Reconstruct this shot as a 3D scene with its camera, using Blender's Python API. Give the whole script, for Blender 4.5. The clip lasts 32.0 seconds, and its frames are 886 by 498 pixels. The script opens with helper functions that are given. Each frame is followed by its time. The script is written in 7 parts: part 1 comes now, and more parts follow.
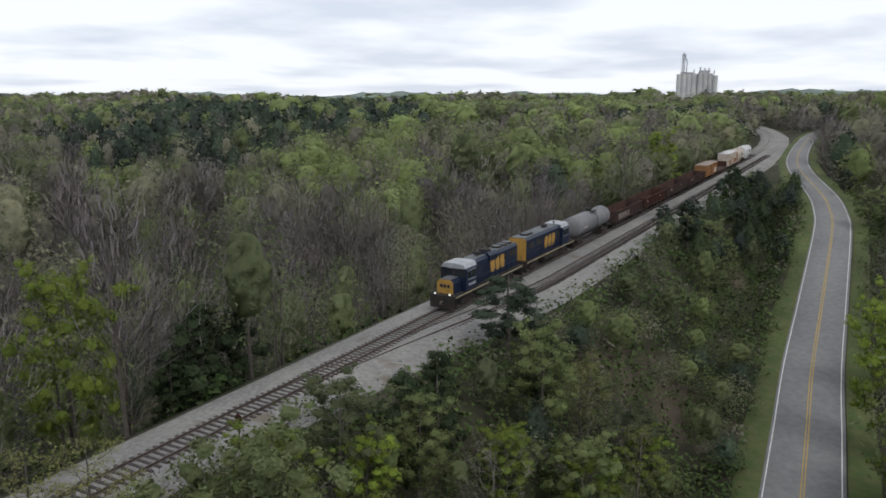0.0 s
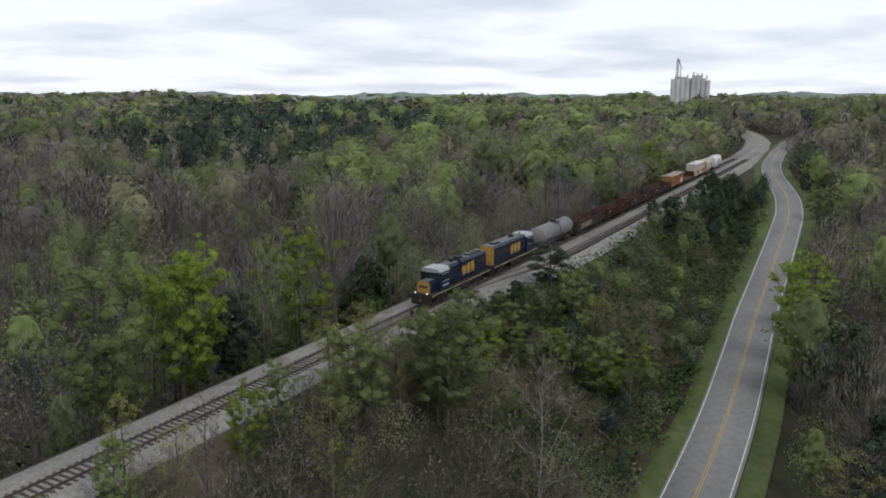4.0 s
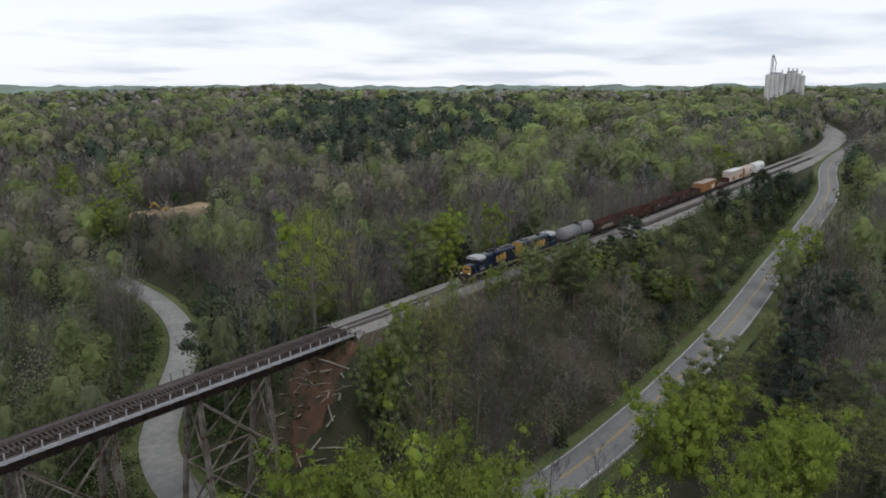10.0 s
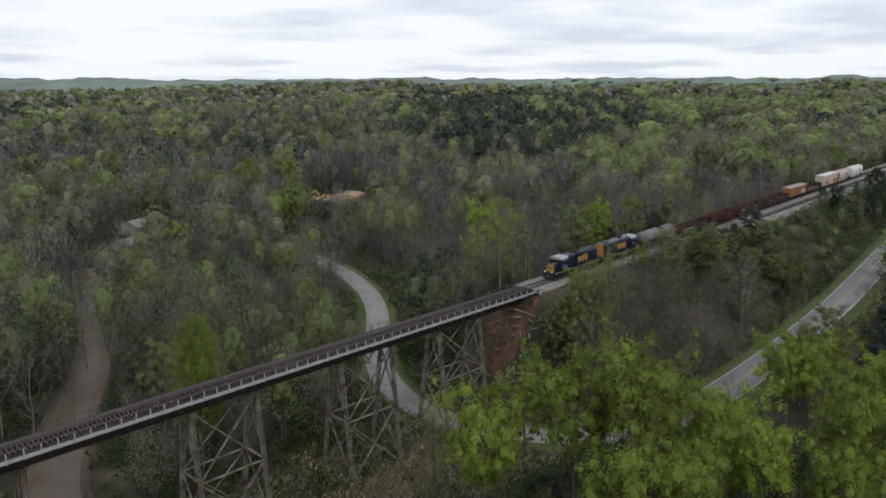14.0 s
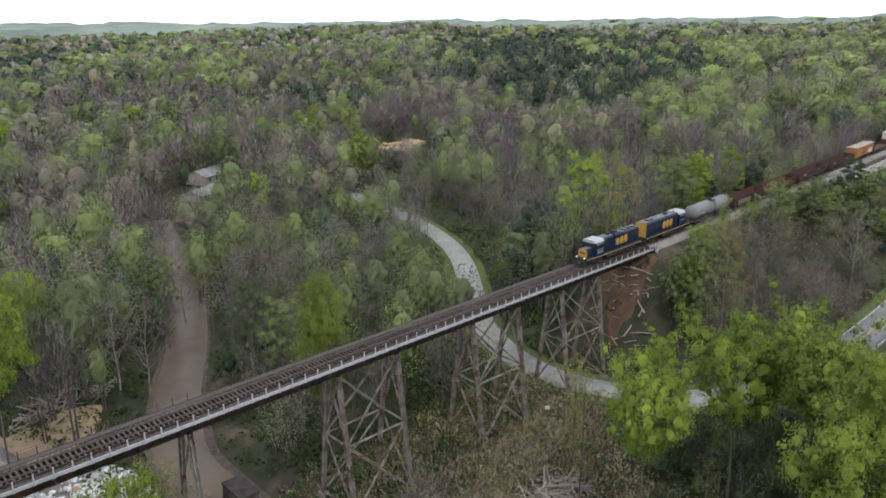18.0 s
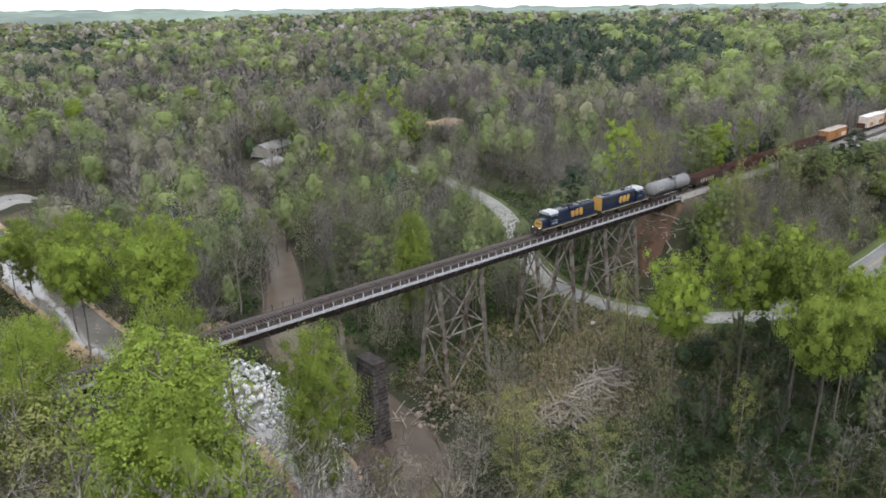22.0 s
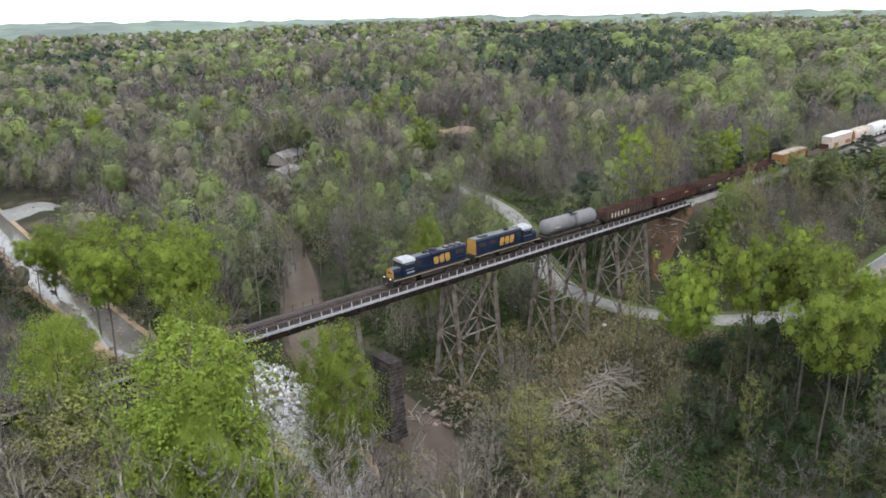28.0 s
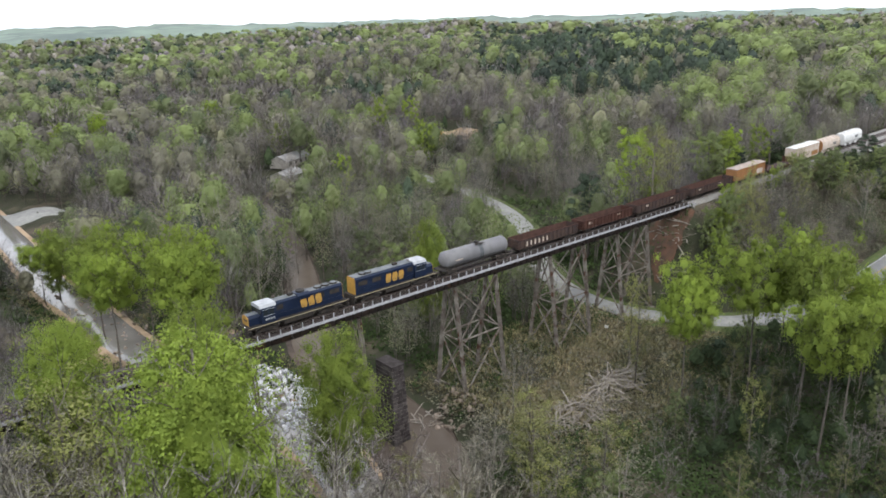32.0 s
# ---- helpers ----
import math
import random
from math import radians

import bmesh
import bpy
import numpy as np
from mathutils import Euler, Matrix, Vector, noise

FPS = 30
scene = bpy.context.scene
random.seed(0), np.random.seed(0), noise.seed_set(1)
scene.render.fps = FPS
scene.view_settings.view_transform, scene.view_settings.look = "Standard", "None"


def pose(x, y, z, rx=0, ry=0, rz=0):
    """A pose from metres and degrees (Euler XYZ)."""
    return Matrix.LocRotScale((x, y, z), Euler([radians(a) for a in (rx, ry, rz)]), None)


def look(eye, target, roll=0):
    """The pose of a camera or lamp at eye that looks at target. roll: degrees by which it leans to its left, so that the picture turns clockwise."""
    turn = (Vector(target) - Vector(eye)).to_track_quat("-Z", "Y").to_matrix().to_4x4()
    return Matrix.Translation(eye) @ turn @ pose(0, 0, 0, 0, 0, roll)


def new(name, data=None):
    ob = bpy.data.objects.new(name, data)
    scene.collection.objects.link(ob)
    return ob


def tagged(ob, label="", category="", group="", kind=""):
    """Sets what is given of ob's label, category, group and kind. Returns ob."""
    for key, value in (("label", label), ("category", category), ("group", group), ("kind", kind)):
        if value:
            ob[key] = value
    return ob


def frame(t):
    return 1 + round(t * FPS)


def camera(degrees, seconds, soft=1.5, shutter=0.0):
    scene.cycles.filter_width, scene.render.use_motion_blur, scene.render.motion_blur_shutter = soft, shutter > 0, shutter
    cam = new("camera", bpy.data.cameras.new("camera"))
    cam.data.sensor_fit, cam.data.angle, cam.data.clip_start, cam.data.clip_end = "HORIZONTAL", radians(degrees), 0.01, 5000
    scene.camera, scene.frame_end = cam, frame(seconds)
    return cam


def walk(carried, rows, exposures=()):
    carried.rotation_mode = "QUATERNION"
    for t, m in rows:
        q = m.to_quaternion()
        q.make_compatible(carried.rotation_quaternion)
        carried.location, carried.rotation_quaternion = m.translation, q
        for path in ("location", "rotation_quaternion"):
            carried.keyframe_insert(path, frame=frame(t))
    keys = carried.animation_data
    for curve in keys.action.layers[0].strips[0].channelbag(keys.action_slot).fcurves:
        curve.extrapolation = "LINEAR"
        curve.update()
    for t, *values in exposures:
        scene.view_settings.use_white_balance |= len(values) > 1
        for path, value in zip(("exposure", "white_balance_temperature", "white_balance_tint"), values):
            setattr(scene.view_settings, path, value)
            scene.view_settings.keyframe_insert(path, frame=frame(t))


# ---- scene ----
# ---- camera ----
cam = camera(61.0, 32.0, soft=1.7)
PATH = [
    (0, (26.44, -35.23, 21.87), (68.44, -9.81, 12.38), 0.34),
    (0.5, (21.90, -36.16, 22.36), (63.91, -10.80, 12.75), 0.41),
    (1, (17.11, -37.48, 22.87), (59.14, -12.12, 13.38), 0.39),
    (1.5, (12.26, -38.86, 23.70), (54.28, -13.50, 14.13), 0.44),
    (2, (7.32, -40.36, 24.20), (49.35, -15.01, 14.70), 0.38),
    (2.5, (2.46, -41.96, 24.77), (44.50, -16.64, 15.18), 0.39),
    (4.5, (-17.45, -48.73, 26.69), (24.70, -23.57, 17.16), 0.65),
    (5, (-23.13, -50.79, 27.66), (18.79, -25.28, 18.09), 0.75),
    (5.5, (-28.92, -53.14, 28.80), (12.12, -26.26, 19.13), 0.74),
    (6, (-34.82, -55.74, 29.89), (5.56, -27.89, 20.21), 0.75),
    (6.5, (-40.63, -58.42, 30.93), (-0.66, -30.06, 21.02), 0.73),
    (7, (-46.24, -61.13, 31.74), (-6.62, -32.34, 21.65), 0.81),
    (7.5, (-51.54, -63.77, 32.41), (-12.25, -34.57, 22.21), 0.56),
    (8, (-56.95, -66.79, 33.21), (-18.00, -37.19, 22.85), 0.59),
    (8.5, (-62.41, -69.83, 33.77), (-23.50, -40.19, 23.39), 0.46),
    (9, (-68.22, -72.64, 33.90), (-29.29, -43.02, 23.55), 0.51),
    (9.5, (-74.33, -75.64, 34.53), (-35.41, -45.98, 24.26), 0.23),
    (10, (-80.58, -78.62, 35.32), (-41.92, -48.63, 24.98), 0.42),
    (10.5, (-86.88, -82.22, 36.17), (-48.83, -51.43, 25.95), 0.17),
    (11, (-93.14, -84.87, 37.09), (-55.95, -53.10, 26.73), 0.33),
    (11.5, (-98.58, -87.28, 37.37), (-61.54, -55.28, 27.16), 0.26),
    (12, (-103.19, -89.01, 38.10), (-67.39, -55.66, 27.82), 0.34),
    (12.5, (-107.58, -90.38, 38.78), (-72.23, -56.57, 28.47), 0.36),
    (13, (-111.80, -91.30, 39.63), (-76.72, -57.20, 29.29), 0.21),
    (13.5, (-115.35, -91.87, 39.79), (-80.68, -57.39, 29.33), 0.24),
    (14, (-118.29, -91.22, 40.19), (-83.92, -56.58, 29.28), 0.23),
    (14.5, (-120.61, -90.49, 40.59), (-86.75, -55.56, 29.07), 0.24),
    (16.5, (-126.32, -82.89, 41.35), (-93.59, -47.74, 27.46), 0.05),
    (17, (-126.54, -80.47, 41.27), (-93.95, -45.38, 26.90), -0.00),
    (17.5, (-126.62, -78.01, 41.37), (-94.01, -42.97, 26.92), -0.11),
    (18, (-127.27, -76.84, 41.35), (-94.84, -41.63, 26.92), -0.19),
    (18.5, (-129.33, -76.77, 41.54), (-97.05, -41.45, 27.02), -0.19),
    (19, (-132.41, -77.72, 41.49), (-100.31, -42.34, 26.75), -0.08),
    (19.5, (-136.12, -79.42, 41.30), (-104.19, -43.98, 26.34), -0.05),
    (20, (-140.54, -82.18, 40.96), (-108.76, -46.63, 25.92), -0.06),
    (20.5, (-145.42, -85.12, 41.03), (-113.70, -49.60, 25.80), -0.07),
    (21, (-150.35, -88.55, 40.88), (-118.73, -52.93, 25.69), -0.03),
    (21.5, (-153.74, -91.17, 41.28), (-122.23, -55.48, 26.01), -0.30),
    (22, (-156.20, -92.96, 41.54), (-124.73, -57.21, 26.32), -0.28),
    (22.5, (-157.37, -93.71, 42.01), (-125.91, -57.83, 27.07), -0.27),
    (23, (-157.91, -94.29, 42.18), (-126.53, -58.31, 27.33), -0.45),
    (23.5, (-158.05, -94.43, 42.39), (-126.73, -58.41, 27.53), -0.54),
    (24, (-158.15, -94.73, 42.41), (-126.90, -58.61, 27.60), -0.67),
    (24.5, (-158.34, -94.85, 42.68), (-127.13, -58.71, 27.85), -0.74),
    (25, (-158.54, -95.17, 42.84), (-127.42, -58.95, 28.04), -0.85),
    (25.5, (-158.57, -95.39, 42.96), (-127.52, -59.11, 28.15), -0.91),
    (27.5, (-158.77, -95.56, 41.87), (-127.83, -59.12, 27.21), -0.83),
    (28, (-158.85, -95.54, 41.57), (-127.90, -59.10, 26.92), -0.68),
    (28.5, (-158.98, -95.66, 41.81), (-128.06, -59.23, 27.09), -0.63),
    (29, (-159.13, -95.83, 41.89), (-128.25, -59.36, 27.19), -0.71),
    (29.5, (-159.05, -95.88, 42.01), (-128.19, -59.39, 27.30), -0.78),
    (30, (-158.93, -95.93, 41.99), (-128.09, -59.40, 27.33), -0.86),
    (30.5, (-158.93, -95.98, 41.97), (-128.09, -59.44, 27.33), -0.90),
    (31, (-158.93, -96.02, 42.00), (-128.11, -59.44, 27.44), -1.07),
    (31.5, (-158.92, -96.10, 41.98), (-128.10, -59.49, 27.48), -1.17),
    (32, (-158.81, -96.09, 42.12), (-128.03, -59.48, 27.54), -1.13),
]
EXPOSURES = [(0, -0.45), (14.5, -0.5), (16.5, 0.15), (18, 0.29), (20, 0.5), (22, 0.57), (32, 0.55)]
walk(cam, [(t, look(eye, target, roll)) for t, eye, target, roll in PATH], exposures=EXPOSURES)

# ---- world, sun ----
world = bpy.data.worlds.new("world")
scene.world = world
world.use_nodes = True
wn, wl = world.node_tree.nodes, world.node_tree.links
wn.clear()
w_out = wn.new("ShaderNodeOutputWorld")
sky = wn.new("ShaderNodeTexSky")
sky.sky_type = "NISHITA"
sky.sun_disc = False
sky.sun_elevation, sky.sun_rotation = radians(52), radians(200)
sky_bg = wn.new("ShaderNodeBackground")
sky_bg.inputs["Strength"].default_value = 0.12
wl.new(sky.outputs[0], sky_bg.inputs["Color"])
# a broken overcast: a flat cloud deck seen from below
w_tc = wn.new("ShaderNodeTexCoord")
w_sep = wn.new("ShaderNodeSeparateXYZ")
wl.new(w_tc.outputs["Generated"], w_sep.inputs[0])
w_add = wn.new("ShaderNodeMath")
w_add.operation = "MAXIMUM"
w_add.inputs[1].default_value = 0.0
wl.new(w_sep.outputs["Z"], w_add.inputs[0])
w_ofs = wn.new("ShaderNodeMath")
w_ofs.inputs[1].default_value = 0.09
wl.new(w_add.outputs[0], w_ofs.inputs[0])
w_comb = wn.new("ShaderNodeCombineXYZ")
for k in range(3):
    wl.new(w_ofs.outputs[0], w_comb.inputs[k])
w_div = wn.new("ShaderNodeVectorMath")
w_div.operation = "DIVIDE"
wl.new(w_tc.outputs["Generated"], w_div.inputs[0])
wl.new(w_comb.outputs[0], w_div.inputs[1])
w_noise = wn.new("ShaderNodeTexNoise")
w_noise.inputs["Scale"].default_value = 0.7
w_noise.inputs["Detail"].default_value = 7.0
w_noise.inputs["Roughness"].default_value = 0.48
wl.new(w_div.outputs[0], w_noise.inputs["Vector"])
w_ramp = wn.new("ShaderNodeValToRGB")
w_ramp.color_ramp.elements[0].position, w_ramp.color_ramp.elements[0].color = 0.34, (0.69, 0.745, 0.86, 1)
w_ramp.color_ramp.elements[1].position, w_ramp.color_ramp.elements[1].color = 0.51, (0.95, 0.985, 1.05, 1)
wl.new(w_noise.outputs["Fac"], w_ramp.inputs[0])
cloud_bg = wn.new("ShaderNodeBackground")
cloud_bg.inputs["Strength"].default_value = 1.5
wl.new(w_ramp.outputs[0], cloud_bg.inputs["Color"])
w_mix = wn.new("ShaderNodeMixShader")
w_mix.inputs[0].default_value = 0.88
wl.new(sky_bg.outputs[0], w_mix.inputs[1])
wl.new(cloud_bg.outputs[0], w_mix.inputs[2])
wl.new(w_mix.outputs[0], w_out.inputs["Surface"])

sun = new("sun", bpy.data.lights.new("sun", "SUN"))
sun.data.energy, sun.data.angle, sun.data.color = 1.3, radians(14), (1.0, 0.975, 0.94)
sun.matrix_world = look((0, 0, 200), (60, 120, 0))



# ---- materials ----
def material(name, base, rough=0.85, kin=0.0, metal=0.0, second=None, scale=3.0, detail=6.0, bump=0.0, bump_scale=None, island=0.0, tone=0.0,
             tone_scale=0.1, spots=None, spot_scale=1.0, spot_at=0.6, translucent=0.0, objrand=0.0, spec=0.06):
    """A principled material: base to second by fine noise, spots by a coarser one, brightness by island and by large noise."""
    m = bpy.data.materials.new(name)
    m.use_nodes = True
    nt, ln = m.node_tree.nodes, m.node_tree.links
    b = nt["Principled BSDF"]
    b.inputs["Roughness"].default_value, b.inputs["Metallic"].default_value = rough, metal
    b.inputs["Specular IOR Level"].default_value = spec
    geo = nt.new("ShaderNodeNewGeometry")
    pos = geo.outputs["Position"]
    if objrand < 0 or name.startswith("paint"):
        tc = nt.new("ShaderNodeTexCoord")
        pos = tc.outputs["Object"]

    def noise_at(sc, det=detail):
        n = nt.new("ShaderNodeTexNoise")
        n.inputs["Scale"].default_value, n.inputs["Detail"].default_value = sc, det
        ln.new(pos, n.inputs["Vector"])
        return n.outputs["Fac"]

    def mix(fac, a, c, kind="MIX"):
        x = nt.new("ShaderNodeMix")
        x.data_type, x.blend_type = "RGBA", kind
        for sock, v in ((x.inputs[0], fac), (x.inputs[6], a), (x.inputs[7], c)):
            if isinstance(v, (int, float)):
                sock.default_value = v
            elif isinstance(v, tuple):
                sock.default_value = (*v, 1)
            else:
                ln.new(v, sock)
        return x.outputs[2]

    def ramp(fac, lo, hi, a=0.0, c=1.0):
        r = nt.new("ShaderNodeMapRange")
        for i, v in enumerate((lo, hi, a, c)):
            r.inputs[i + 1].default_value = v
        ln.new(fac, r.inputs[0])
        return r.outputs[0]

    col = base
    if second:
        col = mix(ramp(noise_at(scale), 0.35, 0.65), base, second)
    if spots:
        col = mix(ramp(noise_at(spot_scale, 4.0), spot_at, spot_at + 0.08), col, spots)
    if island:
        col = mix(1.0, col, mix(ramp(geo.outputs["Random Per Island"], 0, 1), (1 - island,) * 3, (1 + island,) * 3), "MULTIPLY")
    if objrand > 0:
        oi = nt.new("ShaderNodeObjectInfo")
        col = mix(1.0, col, mix(oi.outputs["Random"], (1 - objrand,) * 3, (1 + objrand,) * 3), "MULTIPLY")
    if kin:
        # every tree has a shade of its own
        at = nt.new("ShaderNodeAttribute")
        at.attribute_name = "kin"
        oi = nt.new("ShaderNodeObjectInfo")
        ad = nt.new("ShaderNodeMath")
        ln.new(at.outputs["Fac"], ad.inputs[0])
        ln.new(oi.outputs["Random"], ad.inputs[1])
        fr = nt.new("ShaderNodeMath")
        fr.operation = "FRACT"
        ln.new(ad.outputs[0], fr.inputs[0])
        col = mix(1.0, col, mix(fr.outputs[0], (1 - kin, 1 - 1.15 * kin, 1 - 0.6 * kin), (1 + kin, 1 + kin, 1 + 0.5 * kin)), "MULTIPLY")
    if tone:
        col = mix(1.0, col, mix(ramp(noise_at(tone_scale, 3.0), 0.3, 0.7), (1 - tone,) * 3, (1 + tone, 1 + tone, 1 + 0.6 * tone)), "MULTIPLY")
    if isinstance(col, tuple):
        b.inputs["Base Color"].default_value = (*col, 1)
    else:
        ln.new(col, b.inputs["Base Color"])
    if bump:
        bp = nt.new("ShaderNodeBump")
        bp.inputs["Strength"].default_value, bp.inputs["Distance"].default_value = 0.6, bump
        ln.new(noise_at(bump_scale or scale), bp.inputs["Height"])
        ln.new(bp.outputs[0], b.inputs["Normal"])
    if translucent:
        tr = nt.new("ShaderNodeBsdfTranslucent")
        ms = nt.new("ShaderNodeMixShader")
        ms.inputs[0].default_value = translucent
        if isinstance(col, tuple):
            tr.inputs["Color"].default_value = (*col, 1)
        else:
            ln.new(col, tr.inputs["Color"])
        ln.new(b.outputs[0], ms.inputs[1])
        ln.new(tr.outputs[0], ms.inputs[2])
        ln.new(ms.outputs[0], nt["Material Output"].inputs["Surface"])
    return m


M_FLOOR = material("forest_floor", (0.046, 0.042, 0.032), second=(0.032, 0.038, 0.022), scale=0.35, spots=(0.085, 0.07, 0.054), spot_scale=0.06, spot_at=0.58, bump=0.3, bump_scale=1.5, tone=0.25, tone_scale=0.02)
M_VERGE = material("verge_grass", (0.055, 0.08, 0.03), second=(0.088, 0.095, 0.045), scale=0.8, bump=0.1, tone=0.25, tone_scale=0.08)
M_ASPHALT = material("asphalt", (0.155, 0.155, 0.16), second=(0.19, 0.19, 0.19), scale=1.2, tone=0.12, tone_scale=0.05, bump=0.01, bump_scale=30, rough=0.9)
M_LANE = material("old_asphalt", (0.195, 0.195, 0.192), second=(0.245, 0.242, 0.235), scale=0.8, tone=0.15, tone_scale=0.1, rough=0.9)
M_YELLOW = material("yellow_line", (0.42, 0.27, 0.06), second=(0.32, 0.24, 0.1), scale=2, rough=0.8)
M_WHITE = material("white_line", (0.6, 0.6, 0.58), second=(0.42, 0.42, 0.41), scale=2, rough=0.8)
M_BALLAST = material("ballast", (0.165, 0.16, 0.155), second=(0.235, 0.228, 0.22), scale=2.5, detail=9, bump=0.12, bump_scale=6, tone=0.15, tone_scale=0.12, spots=(0.15, 0.13, 0.11), spot_scale=0.3, spot_at=0.62)
M_TIE = material("tie_wood", (0.05, 0.042, 0.041), second=(0.08, 0.069, 0.066), scale=4, objrand=0.25)
M_RAIL = material("rail_steel", (0.10, 0.08, 0.072), second=(0.15, 0.122, 0.108), scale=3, rough=0.5, metal=0.6)
M_GIRDER = material("girder_steel", (0.026, 0.022, 0.021), second=(0.045, 0.032, 0.027), scale=1.2, spots=(0.085, 0.048, 0.033), spot_scale=0.5, spot_at=0.64, rough=0.75)
M_LEG = material("weathered_steel", (0.24, 0.22, 0.195), second=(0.11, 0.09, 0.076), scale=0.6, spots=(0.09, 0.05, 0.035), spot_scale=0.8, spot_at=0.58, rough=0.8)
M_WALK = material("galvanised_walkway", (0.43, 0.43, 0.46), second=(0.33, 0.33, 0.35), scale=1.5, rough=0.6, metal=0.2)
M_STONE = material("pier_stone", (0.04, 0.034, 0.033), second=(0.075, 0.066, 0.064), scale=1.2, bump=0.1, objrand=0.35)
M_MORTAR = material("pier_mortar", (0.2, 0.18, 0.16), second=(0.14, 0.12, 0.11), scale=1.0)
M_CLAY = material("red_clay", (0.12, 0.068, 0.05), second=(0.075, 0.055, 0.043), scale=0.6, bump=0.3, bump_scale=0.8, tone=0.3, tone_scale=0.1)
M_DIRT = material("bare_dirt", (0.13, 0.105, 0.075), second=(0.08, 0.074, 0.048), scale=0.5, bump=0.1, bump_scale=2, tone=0.3, tone_scale=0.12)
M_SAND = material("bare_sand", (0.32, 0.24, 0.17), second=(0.22, 0.16, 0.11), scale=0.25, bump=0.2, bump_scale=0.4, tone=0.2, tone_scale=0.06)
M_WATER = material("creek_water", (0.15, 0.14, 0.13), second=(0.12, 0.11, 0.10), scale=0.2, rough=0.08, spec=1.0, bump=0.03, bump_scale=1.2)
M_LOG = material("dead_wood", (0.26, 0.235, 0.205), second=(0.16, 0.14, 0.12), scale=3, island=0.3)
M_BARK = material("bark", (0.10, 0.088, 0.075), second=(0.15, 0.132, 0.115), scale=2.5, objrand=0.3)
M_PALEBARK = material("pale_bark", (0.25, 0.23, 0.205), second=(0.17, 0.155, 0.135), scale=2.5)


# ---- mesh helpers ----
class Geo:
    """Vertices and faces gathered for one mesh."""

    def __init__(self):
        self.v, self.f = [], []

    def add(self, vs, fs):
        k = len(self.v)
        self.v += [tuple(p) for p in vs]
        self.f += [tuple(i + k for i in q) for q in fs]
        return self

    def box(self, c, s, m=None, ch=0.0):
        """A box of size s about c, with its edges chamfered by ch, turned by m."""
        hx, hy, hz = (x / 2 for x in s)
        m = m or Matrix.Identity(4)
        if not ch:
            vs = [(x, y, z) for x in (-hx, hx) for y in (-hy, hy) for z in (-hz, hz)]
            fs = [(0, 1, 3, 2), (4, 6, 7, 5), (0, 4, 5, 1), (2, 3, 7, 6), (0, 2, 6, 4), (1, 5, 7, 3)]
        else:
            vs, ids = [], {}
            for a in (-1, 1):
                for b in (-1, 1):
                    for d in (-1, 1):
                        for k in range(3):
                            p = [a * hx - a * ch, b * hy - b * ch, d * hz - d * ch]
                            p[k] = (a * hx, b * hy, d * hz)[k]
                            ids[a, b, d, k] = len(vs)
                            vs.append(p)
            fs = []
            for k in range(3):
                i, j = [q for q in range(3) if q != k]
                for sgn in (-1, 1):
                    q = []
                    for a, b in ((-1, -1), (1, -1), (1, 1), (-1, 1)):
                        key = [0, 0, 0]
                        key[k], key[i], key[j] = sgn, a, b
                        q.append(ids[(*key, k)])
                    fs.append(q)
                for a in (-1, 1):
                    for b in (-1, 1):
                        key0, key1 = [0, 0, 0], [0, 0, 0]
                        key0[k], key1[k] = -1, 1
                        key0[i] = key1[i] = a
                        key0[j] = key1[j] = b
                        fs.append((ids[(*key0, i)], ids[(*key1, i)], ids[(*key1, j)], ids[(*key0, j)]))
            for a in (-1, 1):
                for b in (-1, 1):
                    for d in (-1, 1):
                        fs.append([ids[a, b, d, k] for k in range(3)])
        return self.add([m @ (Vector(p)) + Vector(c) for p in vs], fs)

    def tube(self, p, q, r0, r1=None, n=8, caps=True):
        r1 = r0 if r1 is None else r1
        p, q = Vector(p), Vector(q)
        a = (q - p).normalized()
        u = a.orthogonal().normalized()
        w = a.cross(u)
        vs = []
        for o, r in ((p, r0), (q, r1)):
            vs += [o + r * (math.cos(2 * math.pi * k / n) * u + math.sin(2 * math.pi * k / n) * w) for k in range(n)]
        fs = [(k, (k + 1) % n, n + (k + 1) % n, n + k) for k in range(n)]
        if caps:
            fs += [tuple(range(n))[::-1], tuple(range(n, 2 * n))]
        return self.add(vs, fs)

    def lathe_x(self, rings, n=20):
        """Rings of (x, radius) about the x axis at (y0, z0) given in the ring."""
        vs, fs = [], []
        for x, r, y0, z0 in rings:
            vs += [(x, y0 + r * math.cos(2 * math.pi * k / n), z0 + r * math.sin(2 * math.pi * k / n)) for k in range(n)]
        for i in range(len(rings) - 1):
            fs += [(i * n + k, i * n + (k + 1) % n, (i + 1) * n + (k + 1) % n, (i + 1) * n + k) for k in range(n)]
        fs += [tuple(range(n))[::-1], tuple(range((len(rings) - 1) * n, len(rings) * n))]
        return self.add(vs, fs)

    def beam(self, p, q, w, h, ch=0.0):
        """A bar of section w by h from p to q."""
        p, q = Vector(p), Vector(q)
        m = (q - p).to_track_quat("X", "Z").to_matrix().to_4x4()
        return self.box((p + q) / 2, ((q - p).length, w, h), m, ch)

    def prism(self, outline, y0, y1):
        """An outline in x, z drawn out from y0 to y1."""
        n = len(outline)
        vs = [(x, y0, z) for x, z in outline] + [(x, y1, z) for x, z in outline]
        fs = [(k, (k + 1) % n, n + (k + 1) % n, n + k) for k in range(n)] + [tuple(range(n))[::-1], tuple(range(n, 2 * n))]
        return self.add(vs, fs)

